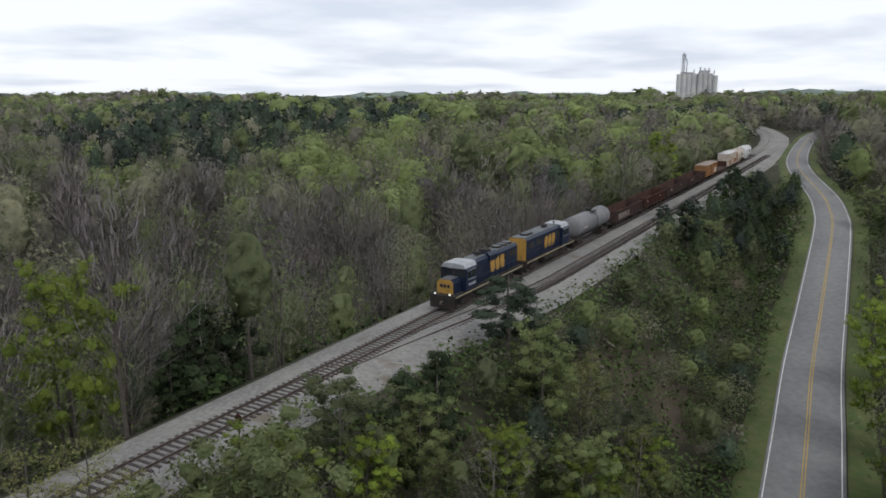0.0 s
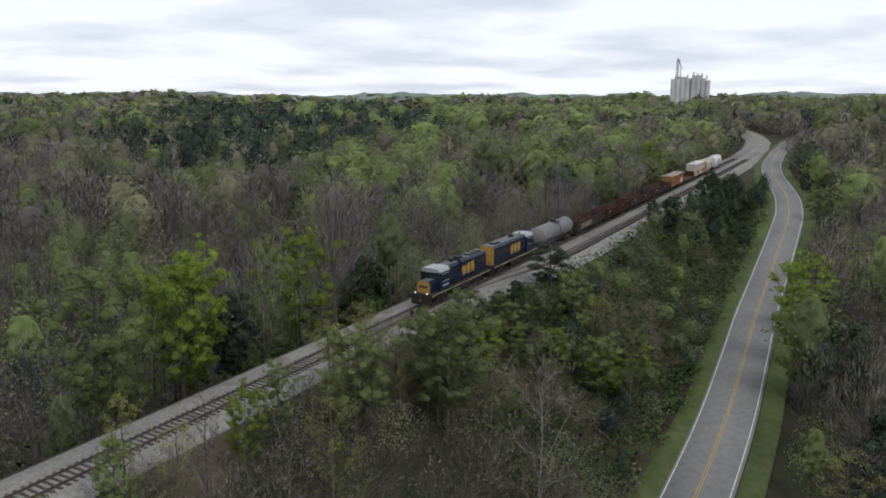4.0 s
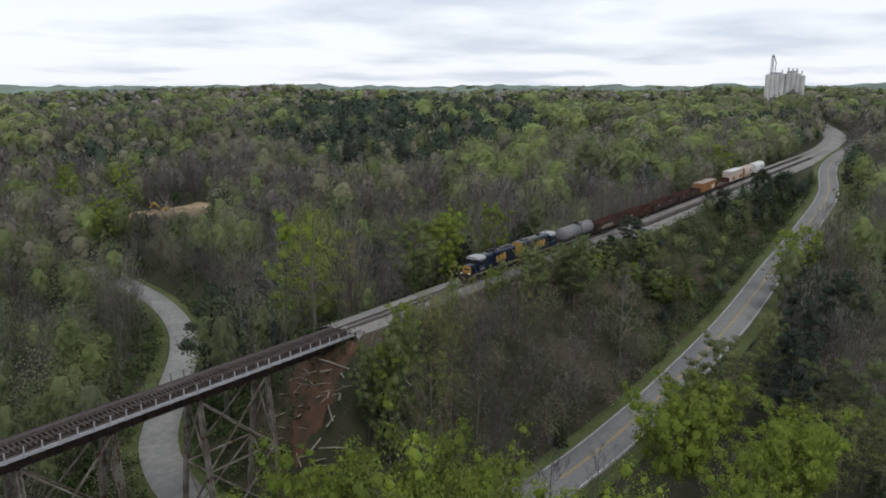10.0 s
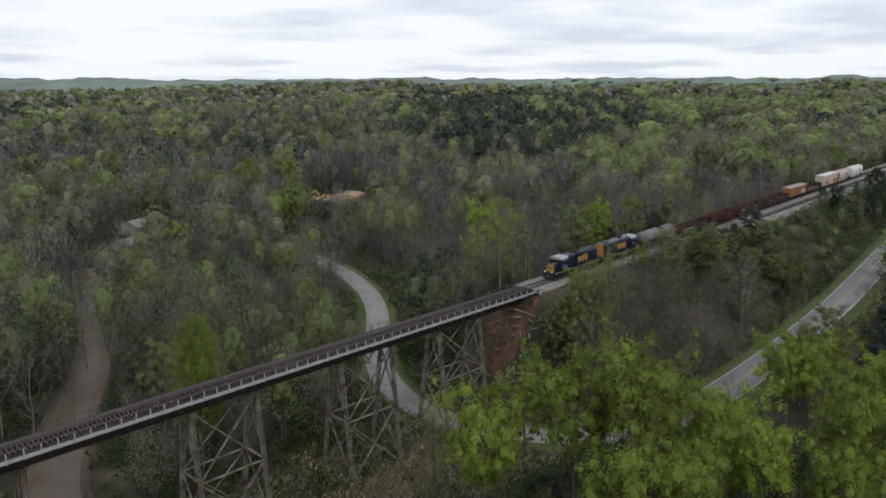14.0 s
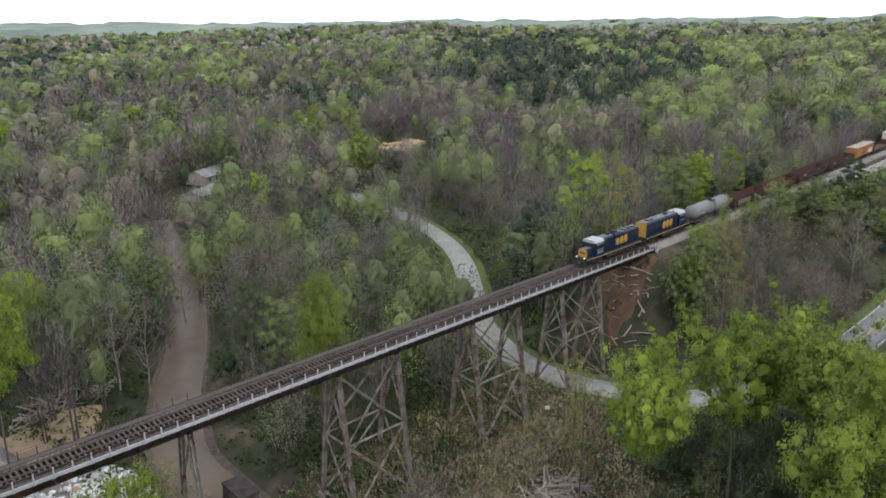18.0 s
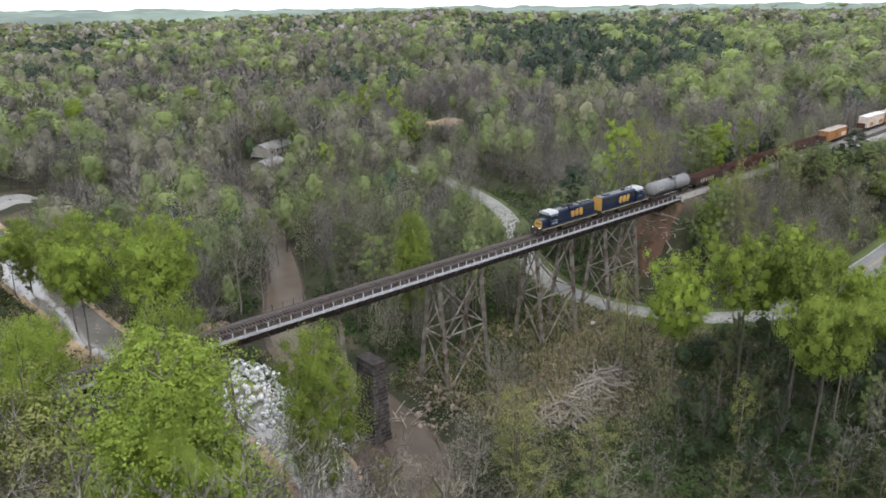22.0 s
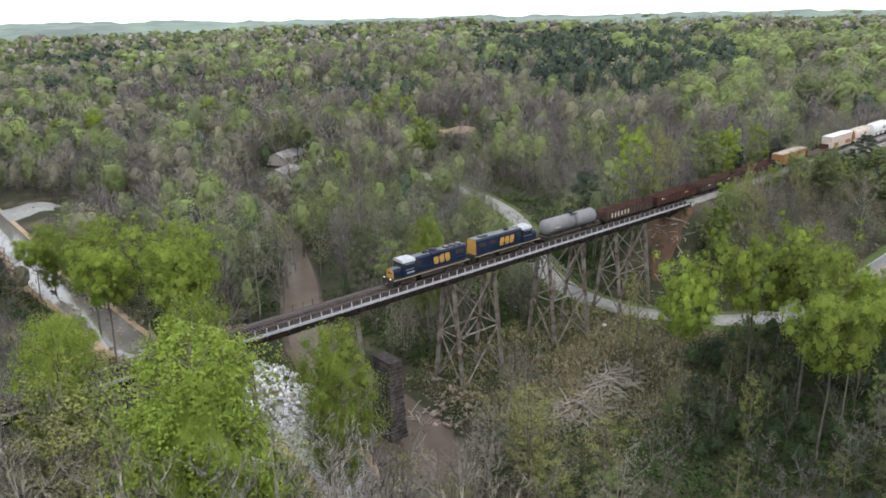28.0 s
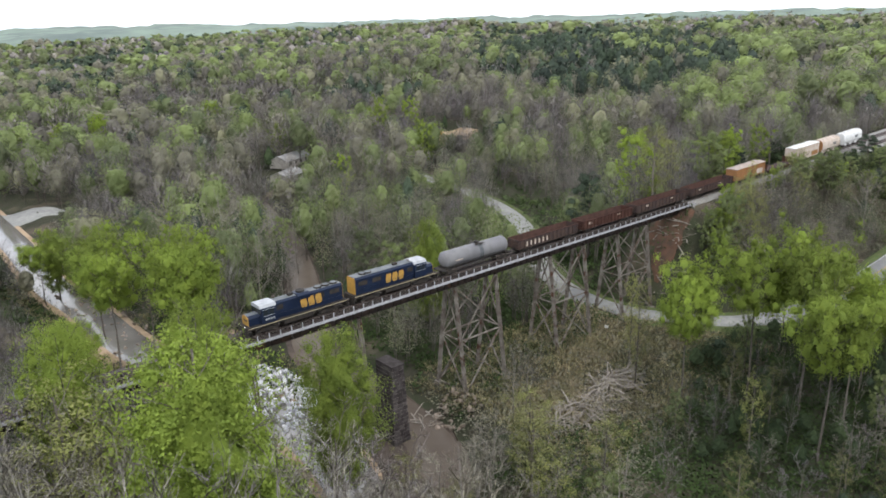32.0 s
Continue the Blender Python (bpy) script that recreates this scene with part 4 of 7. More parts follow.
REVERSED = 1
NOSE = [(0, 89.5), (4, 64.6), (8, 40.6), (12, 15.6), (16, -10.4), (20, -37.6), (24, -64.2), (28, -90.4), (32, -116.8)]


def motions():
    """The train rolls over the bridge; every car follows the rails."""
    xs = np.arange(-260.0, 420.0, 0.5)
    arc = np.concatenate([[0], np.cumsum(np.hypot(np.diff(xs), np.diff(track_y(xs))))])
    nt, nv = np.array(NOSE).T
    times = np.arange(0, 33, 1.0)
    coef = np.polyfit(nt, nv, 5)
    back = 0.0
    for k, (car, pitch) in enumerate(TRAIN):
        rows = []
        for t in times:
            s0 = np.interp(np.polyval(coef, t), xs, arc) + back + pitch / 2
            xa, xb, xm = (float(np.interp(s0 + d, arc, xs)) for d in (-5.5, 5.5, 0))
            ya, yb = float(track_y(xa)), float(track_y(xb))
            yaw = math.degrees(math.atan2(yb - ya, xb - xa)) + (180 if k == REVERSED else 0)
            grade = -math.degrees(math.atan(0.012)) * (-1 if k == REVERSED else 1)
            rows.append((float(t), pose((xa + xb) / 2, (ya + yb) / 2, float(track_z(xm)), 0, grade, yaw)))
        walk(car, rows)
        back += pitch


# ---- woods ----
M_LEAF_FRESH = material("fresh_leaves", (0.235, 0.305, 0.06), second=(0.185, 0.25, 0.055), kin=0.2, scale=0.5, island=0.12, tone=0.18, tone_scale=0.09, translucent=0.42, rough=0.6, bump=0.5, bump_scale=1.6)
M_LEAF_GREEN = material("green_leaves", (0.15, 0.188, 0.085), second=(0.175, 0.21, 0.1), kin=0.32, scale=0.4, island=0.12, tone=0.2, tone_scale=0.08, translucent=0.4, rough=0.6, bump=0.5, bump_scale=1.6)
M_LEAF_OLIVE = material("budding_leaves", (0.218, 0.22, 0.158), second=(0.195, 0.188, 0.152), kin=0.3, scale=0.4, island=0.12, tone=0.2, tone_scale=0.07, translucent=0.4, bump=0.5, bump_scale=1.6)
M_LEAF_BUD = material("young_yellow_leaves", (0.235, 0.25, 0.095), second=(0.195, 0.205, 0.09), kin=0.25, scale=0.4, island=0.15, tone=0.2, tone_scale=0.07, translucent=0.4)
M_TWIG = material("bare_twigs", (0.205, 0.188, 0.182), second=(0.24, 0.223, 0.222), kin=0.26, scale=0.3, island=0.12, tone=0.18, tone_scale=0.06)
M_BRUSH = material("brown_brush", (0.125, 0.1, 0.086), second=(0.165, 0.14, 0.12), scale=0.3, island=0.2, tone=0.25, tone_scale=0.08)
M_TWIG_PALE = material("pale_twigs", kin=0.16, base=(0.315, 0.295, 0.25), second=(0.235, 0.22, 0.185), scale=0.3, island=0.14, tone=0.2, tone_scale=0.06)
# fresh leaves of the further woods, their colour dulled to stand in for haze
M_LEAF_HAZED = material("hazed_green_leaves", (0.23, 0.28, 0.12), second=(0.19, 0.235, 0.112), kin=0.3, scale=0.4, island=0.12, tone=0.2, tone_scale=0.05, translucent=0.4, rough=0.6, bump=0.5, bump_scale=1.6)
M_CEDAR = material("cedar_needles", (0.028, 0.042, 0.022), second=(0.042, 0.057, 0.029), scale=0.5, island=0.2, tone=0.2, tone_scale=0.1)
M_PINE = material("pine_needles", (0.042, 0.058, 0.044), second=(0.055, 0.074, 0.052), kin=0.25, scale=0.5, island=0.16, tone=0.2, tone_scale=0.05, bump=0.5, bump_scale=1.6)
M_BUSH = material("undergrowth", (0.032, 0.054, 0.02), second=(0.05, 0.072, 0.027), scale=0.4, island=0.2, tone=0.3, tone_scale=0.08, translucent=0.2)
M_BANK = material("bank_undergrowth", (0.062, 0.098, 0.036), second=(0.085, 0.115, 0.045), scale=0.4, island=0.2, tone=0.3, tone_scale=0.08, translucent=0.2)
M_GRASS = material("dry_grass", (0.34, 0.285, 0.185), second=(0.2, 0.195, 0.095), scale=0.3, island=0.16, tone=0.25, tone_scale=0.1)


def soft_mesh(name, v, f, mat, core, kin=None):
    """A crown whose pieces shade as one rounded mass about the points of core."""
    me = mesh_np(name, v, f, mat, True)
    a = me.attributes.new("custom_normal", "FLOAT_VECTOR", "POINT")
    a.data.foreach_set("vector", np.asarray(core, np.float32).ravel())
    if kin is not None:
        a = me.attributes.new("kin", "FLOAT", "POINT")
        a.data.foreach_set("value", np.asarray(kin, np.float32))
    me.update()
    return me


def leaves(rng, clumps, n, size, flat=0.35, corners=4, shell=0.6):
    """Small leaf pieces in the outer parts of round clumps (x, y, z, r)."""
    c = np.asarray(clumps, float)
    w = c[:, 3] ** 2
    k = rng.choice(len(c), n, p=w / w.sum())
    d = rng.normal(size=(n, 3))
    d /= np.linalg.norm(d, axis=1)[:, None]
    d[:, 2] *= 0.85
    r = c[k, 3] * rng.uniform(0.35, 1.0, n) ** 0.5
    o = c[k, :3] + d * r[:, None]
    nrm = d * 0.8 + rng.normal(size=(n, 3)) * shell + (0, 0, flat)
    nrm /= np.linalg.norm(nrm, axis=1)[:, None]
    a = np.cross(nrm, rng.normal(size=(n, 3)))
    a /= np.linalg.norm(a, axis=1)[:, None] + 1e-9
    b = np.cross(nrm, a)
    s = size * rng.uniform(0.55, 1.35, n)[:, None]
    if corners == 3:
        v = np.stack([o + a * s, o - a * s * 0.6 + b * s * 0.9, o - a * s * 0.5 - b * s * 0.9], 1)
    else:
        v = np.stack([o + a * s, o + b * s * 0.75, o - a * s * 0.9, o - b * s * 0.7], 1)
    return v.reshape(-1, 3), np.arange(n * corners).reshape(n, corners)


class Crown:
    """The shape of a crown between low * H and H: lumpy, round (full 1) or pointed (full 0)."""

    def __init__(self, rng, H, W, low, full):
        self.H, self.W, self.low = H, W, low
        self.a, self.b = 0.32 + 0.16 * full, 1.0 - 0.48 * full
        self.top = (self.a / (self.a + self.b)) ** self.a * (self.b / (self.a + self.b)) ** self.b
        self.ph = rng.uniform(0, 6.283, 4)

    def radius(self, v):
        return v**self.a * (1 - v) ** self.b / self.top

    def lump(self, t, v):
        p = self.ph
        return 1 + 0.2 * np.sin(3 * t + 7 * v + p[0]) + 0.16 * np.sin(5 * t - 11 * v + p[1]) + 0.13 * np.sin(2 * t + 19 * v + p[2]) + 0.08 * np.sin(9 * t + 23 * v + p[3])

    def at(self, t, v, f):
        """Places at angle t, height v and share f of the radius, and the ways out there."""
        r, lump = self.radius(v), self.lump(t, v)
        rr = self.W * r * f * lump
        z = self.H * (self.low + (1 - self.low) * v) + 0.05 * self.H * (lump - 1)
        out = np.stack([np.cos(t) * r, np.sin(t) * r, (v - 0.45) * 2.2 + 0 * t], -1)
        out = out + 0.8 * (lump - 1)[..., None] * np.stack([np.cos(t), np.sin(t), 0 * t], -1)
        out /= np.linalg.norm(out, axis=-1)[..., None] + 1e-9
        return np.stack([rr * np.cos(t), rr * np.sin(t), z], -1), out

    def points(self, rng, n, deep):
        v = rng.uniform(0, 1, n * 3)
        v = v[rng.uniform(0, 1, n * 3) < self.radius(v)][:n]
        n = len(v)
        f = np.where(rng.uniform(0, 1, n) < deep, rng.uniform(0.15, 0.75, n), rng.uniform(0.8, 1.05, n))
        p, d = self.at(rng.uniform(0, 6.283, n), v, f)
        return p + rng.normal(size=(n, 3)) * 0.012 * self.H, d



G1 = (1 + 5**0.5) / 2
ICO = np.array([(-1, G1, 0), (1, G1, 0), (-1, -G1, 0), (1, -G1, 0), (0, -1, G1), (0, 1, G1), (0, -1, -G1), (0, 1, -G1), (G1, 0, -1), (G1, 0, 1), (-G1, 0, -1), (-G1, 0, 1)]) / 1.902
ICO_FACES = np.array([(0, 11, 5), (0, 5, 1), (0, 1, 7), (0, 7, 10), (0, 10, 11), (1, 5, 9), (5, 11, 4), (11, 10, 2), (10, 7, 6), (7, 1, 8), (3, 9, 4), (3, 4, 2), (3, 2, 6), (3, 6, 8), (3, 8, 9), (4, 9, 5), (2, 4, 11), (6, 2, 10), (8, 6, 7), (9, 8, 1)])


def both(a, b):
    v, f = join([(a[0], a[1]), (b[0], b[1])])
    return v, f, np.concatenate([a[2], b[2]])


def slivers(rng, clumps, n, length, width):
    """Thin twigs that point up and out."""
    c = np.asarray(clumps, float)
    w = c[:, 3] ** 2
    k = rng.choice(len(c), n, p=w / w.sum())
    d = rng.normal(size=(n, 3))
    d /= np.linalg.norm(d, axis=1)[:, None]
    o = c[k, :3] + d * (c[k, 3] * rng.uniform(0.1, 1.0, n) ** 0.6)[:, None]
    t = d * 0.7 + (0, 0, 0.7) + rng.normal(size=(n, 3)) * 0.35
    t /= np.linalg.norm(t, axis=1)[:, None]
    b = np.cross(t, rng.normal(size=(n, 3)))
    b /= np.linalg.norm(b, axis=1)[:, None] + 1e-9
    L = (length * rng.uniform(0.5, 1.4, n))[:, None]
    v = np.stack([o - b * width, o + b * width, o + t * L], 1)
    return v.reshape(-1, 3), np.arange(n * 3).reshape(n, 3)


def limb(points, radii, n=6):
    """A tapered bent tube, in triangles and quads as quads."""
    p = np.asarray(points, float)
    t = np.gradient(p, axis=0)
    t /= np.linalg.norm(t, axis=1)[:, None]
    u = np.cross(t, (0.3, 0.9, 0.1))
    u /= np.linalg.norm(u, axis=1)[:, None] + 1e-9
    w = np.cross(t, u)
    a = np.arange(n) * 2 * np.pi / n
    v = p[:, None] + np.asarray(radii)[:, None, None] * (np.cos(a)[None, :, None] * u[:, None] + np.sin(a)[None, :, None] * w[:, None])
    m = len(p)
    i = np.arange(m * n).reshape(m, n)
    j = np.roll(i, -1, 1)
    return v.reshape(-1, 3), np.stack([i[:-1], j[:-1], j[1:], i[1:]], -1).reshape(-1, 4)


def join(parts):
    v, f, k = [], [], 0
    for a, b in parts:
        v.append(a)
        f.append(b + k)
        k += len(a)
    return np.concatenate(v), np.concatenate(f)


def skeleton_tree(rng, H, spread, low, n_limbs, r0, second=3, sides=6):
    """Trunk, limbs and boughs of a broadleaf tree of height H; also its crown's clumps."""
    lean = rng.uniform(-0.04, 0.04, 2) * H
    zs = np.linspace(-0.4, H * 0.9, 7)
    trunk = np.column_stack([lean[0] * (zs / H) ** 2 + 0.12 * np.sin(zs * 0.5), lean[1] * (zs / H) ** 2, zs])
    parts = [limb(trunk, r0 * (1 - 0.9 * np.clip(zs / H, 0, 1)) + 0.02, sides)]
    clumps = [(trunk[-1][0], trunk[-1][1], H * 0.9, spread * 0.42)]
    for k in range(n_limbs):
        u = low + (0.88 - low) * (k + rng.uniform(0, 0.8)) / n_limbs
        a = k * 2.4 + rng.uniform(-0.5, 0.5)
        o = np.array([np.interp(u * H, zs, trunk[:, 0]), np.interp(u * H, zs, trunk[:, 1]), u * H])
        L = spread * (0.55 + 0.75 * math.sin(math.pi * min(1, (u - low) / (1 - low) * 0.8 + 0.22))) * rng.uniform(0.75, 1.2)
        rise = rng.uniform(0.35, 0.9)
        s = np.linspace(0, 1, 4)[:, None]
        way = np.array([math.cos(a), math.sin(a), rise])
        p = o + s * L * way + s**2 * np.array([0, 0, 0.25 * L])
        rr = r0 * (1 - 0.85 * u) * 0.55
        parts.append(limb(p, rr * (1 - 0.85 * s[:, 0]) + 0.012, max(4, sides - 2)))
        clumps.append((*p[-1], spread * rng.uniform(0.28, 0.44)))
        clumps.append((*p[2], spread * rng.uniform(0.24, 0.38)))
        for q in range(second):
            b = a + rng.uniform(-1.1, 1.1)
            o2 = p[1 + q % 2] + 0.3 * (p[2 + q % 2] - p[1 + q % 2])
            e = o2 + L * 0.5 * np.array([math.cos(b), math.sin(b), rng.uniform(0.3, 1.2)])
            parts.append(limb(np.linspace(o2, e, 3), rr * np.array([0.45, 0.3, 0.1]) + 0.008, 4))
            clumps.append((*e, spread * rng.uniform(0.16, 0.28)))
    return join(parts), clumps


def unit(a):
    return a / (np.linalg.norm(a, axis=-1, keepdims=True) + 1e-9)


def tufts(rng, clumps, n, size, core, mid, up=0.3, loose=0.3):
    """Leaf pieces over round clumps, each with a rough inner mass; every tuft is lit as a mass of its own."""
    c = np.asarray(clumps, float)
    w = c[:, 3] ** 2
    k = rng.choice(len(c), n, p=w / w.sum())
    out = unit(c[:, :3] - mid)
    d = unit(rng.normal(size=(n, 3)) + 0.55 * out[k] + (0, 0, 0.25))
    o = c[k, :3] + d * (c[k, 3] * rng.uniform(0.55, 1.08, n))[:, None] * (1, 1, 0.85)
    nrm = unit(d + rng.normal(size=(n, 3)) * 0.6)
    a = unit(np.cross(nrm, rng.normal(size=(n, 3))))
    b = np.cross(nrm, a)
    s = size * rng.uniform(0.6, 1.4, n)[:, None]
    v = np.stack([o + a * s, o - a * s * 0.6 + b * s * 0.85, o - a * s * 0.5 - b * s * 0.85], 1).reshape(-1, 3)
    lit = np.repeat(unit(0.5 * d + 0.65 * out[k] + (0, 0, up) + rng.normal(size=(n, 3)) * loose), 3, 0)
    f = np.arange(n * 3).reshape(n, 3)
    if not core:
        return v, f, lit
    m = len(ICO)
    cv = c[:, None, :3] + ICO[None] * (c[:, 3, None, None] * core * rng.uniform(0.75, 1.2, (len(c), m, 1))) * (1, 1, 0.85)
    cn = unit(0.4 * ICO[None] + 0.7 * out[:, None] + (0, 0, up) + rng.normal(size=(len(c), m, 3)) * loose * 0.5)
    return both((cv.reshape(-1, 3), (ICO_FACES[None] + m * np.arange(len(c))[:, None, None]).reshape(-1, 3), cn.reshape(-1, 3)), (v, f, lit))


def facing(crown, t, v, up):
    """The way a crown's lobed surface faces at angle t and height v, turned a little up."""
    e = 0.02
    one = np.ones_like(t)
    p = [crown.at(t + a, np.clip(v + b, 0.01, 0.99), one)[0] for a, b in ((e, 0), (-e, 0), (0, e), (0, -e))]
    n = unit(np.cross(p[0] - p[1], p[2] - p[3]))
    return unit(n + (0, 0, up))


def dome(rng, crown, around, steps, share, up=0.25):
    """The lobed inner mass of a crown seen from far off."""
    T, V = np.meshgrid(np.arange(around) * 2 * np.pi / around, (np.arange(steps) + 0.35) / steps)
    T = T + rng.uniform(-0.2, 0.2, T.shape) * 2 * np.pi / around
    p, _ = crown.at(T, V, share * rng.uniform(0.93, 1.07, T.shape))
    mid = crown.H * (0.45 * crown.low + 0.55)
    p[..., 2] = mid + (p[..., 2] - mid) * (0.35 + 0.65 * share)
    i = np.arange(around * steps).reshape(steps, around)
    j = np.roll(i, -1, 1)
    top = np.full(around, around * steps)
    f = np.concatenate([np.stack([i[:-1], j[:-1], j[1:]], -1).reshape(-1, 3), np.stack([i[:-1], j[1:], i[1:]], -1).reshape(-1, 3), np.stack([i[-1], j[-1], top], -1)])
    n = facing(crown, T, V, up).reshape(-1, 3)
    return np.concatenate([p.reshape(-1, 3), [[0, 0, mid + (crown.H * 0.97 - mid) * (0.35 + 0.65 * share)]]]), f, np.concatenate([n, [[0, 0, 1.0]]])


def mantle(rng, crown, n, size, depth, loose, up=0.25):
    """Leaf pieces close over the surface of a crown."""
    v = rng.uniform(0, 1, n * 3)
    v = np.clip(v[rng.uniform(0, 1, n * 3) < crown.radius(v)][:n], 0.02, 0.98)
    n = len(v)
    t = rng.uniform(0, 6.283, n)
    o, _ = crown.at(t, v, 1.04 - depth * rng.uniform(0, 1, n) ** 1.5)
    lit = unit(facing(crown, t, v, up) + rng.normal(size=(n, 3)) * loose)
    nrm = unit(lit + rng.normal(size=(n, 3)) * 0.45)
    a = unit(np.cross(nrm, rng.normal(size=(n, 3))))
    b = np.cross(nrm, a)
    s = size * rng.uniform(0.6, 1.4, n)[:, None]
    p = np.stack([o + a * s, o - a * s * 0.6 + b * s * 0.85, o - a * s * 0.5 - b * s * 0.85], 1).reshape(-1, 3)
    return p, np.arange(n * 3).reshape(n, 3), np.repeat(lit, 3, 0)


def crown_clumps(rng, crown, n, r):
    """Round clumps set over a crown's shape, larger in the middle of its height."""
    v = (np.arange(n) + rng.uniform(0.1, 0.9, n)) / n
    v = 0.04 + 0.88 * v
    t = np.arange(n) * 2.4 + rng.uniform(-0.5, 0.5, n)
    p, _ = crown.at(t, v, rng.uniform(0.5, 0.78, n))
    rad = r * crown.W * rng.uniform(0.75, 1.25, n) * (0.65 + 0.35 * crown.radius(v))
    return np.column_stack([p, rad])


def spray(rng, o, way, length, width, spread):
    """Fine tapered twigs from the points o, along way."""
    n = len(o)
    t = unit(way + rng.normal(size=(n, 3)) * spread + (0, 0, 0.18))
    b = unit(np.cross(t, rng.normal(size=(n, 3)))) * np.reshape(width, (-1, 1))
    e = o + t * np.reshape(length, (-1, 1))
    return np.stack([o - b, o + b, e], 1).reshape(-1, 3), t, e


def bare_boughs(rng, H, W, low, n_limbs, per, fine):
    """Trunk and limbs as tubes, then boughs, twigs and twig ends in three finer grades."""
    zs = np.linspace(-0.4, H * 0.93, 8)
    lean = rng.uniform(-0.05, 0.05, 2) * H
    tr = np.column_stack([lean[0] * (zs / H) ** 2 + 0.15 * np.sin(zs * 0.6 + 1), lean[1] * (zs / H) ** 2 + 0.12 * np.sin(zs * 0.5), zs])
    tubes = [limb(tr, 0.0085 * H * (1 - 0.93 * np.clip(zs / H, 0, 1)) + 0.015, 5)]
    starts, ways, lens = [], [], []
    for k in range(n_limbs):
        u = low + (0.9 - low) * (k + rng.uniform(0, 0.9)) / n_limbs
        a = k * 2.4 + rng.uniform(-0.6, 0.6)
        o = np.array([np.interp(u * H, zs, tr[:, i]) for i in range(3)])
        L = W * (0.5 + 0.75 * math.sin(math.pi * min(1, (u - low) / (1 - low) * 0.75 + 0.25))) * rng.uniform(0.75, 1.2)
        s = np.linspace(0, 1, 5)[:, None]
        p = o + s * L * np.array([math.cos(a), math.sin(a), rng.uniform(0.45, 1.0)]) + s**2 * np.array([0, 0, 0.3 * L])
        p[1:-1] += rng.normal(size=(3, 3)) * 0.04 * L
        tubes.append(limb(p, 0.0085 * H * (1 - 0.85 * u) * 0.5 * (1 - 0.85 * s[:, 0]) + 0.012, 4))
        for q in rng.uniform(0.25, 1.0, per):
            i = min(3, int(q * 4))
            starts.append(p[i] + (q * 4 - i) * (p[i + 1] - p[i]))
            ways.append(unit(p[i + 1] - p[i]))
            lens.append(L * rng.uniform(0.3, 0.6) * (1.2 - 0.5 * q))
    o, w, L = np.array(starts), np.array(ways), np.array(lens)
    pieces = []
    for grade, (k, width, spread, share) in enumerate(((1, 0.045, 0.55, 1.0), (fine, 0.022, 0.5, 0.5), (fine, 0.014, 0.5, 0.5))):
        if grade:
            i = np.repeat(np.arange(len(o)), k)
            at = rng.uniform(0.25, 1.0, len(i))[:, None]
            o, w, L = base[i] + at * (tip[i] - base[i]), w[i], L[i] * share * rng.uniform(0.7, 1.4, len(i))
        v, w, tip = spray(rng, o, w, L, width, spread)
        base = o
        pieces.append(v)
    v = np.concatenate(pieces)
    wood = join(tubes)
    fit = H / np.percentile(v[:, 2], 99.5)
    v, wood = v * (1, 1, fit), (wood[0] * (1, 1, fit), wood[1])
    return wood, (v, np.arange(len(v)).reshape(-1, 3), np.repeat(unit(unit(v[::3] - (0, 0, 0.5 * H)) + (0, 0, 0.5) + rng.normal(size=(len(v) // 3, 3)) * 0.5), 3, 0))


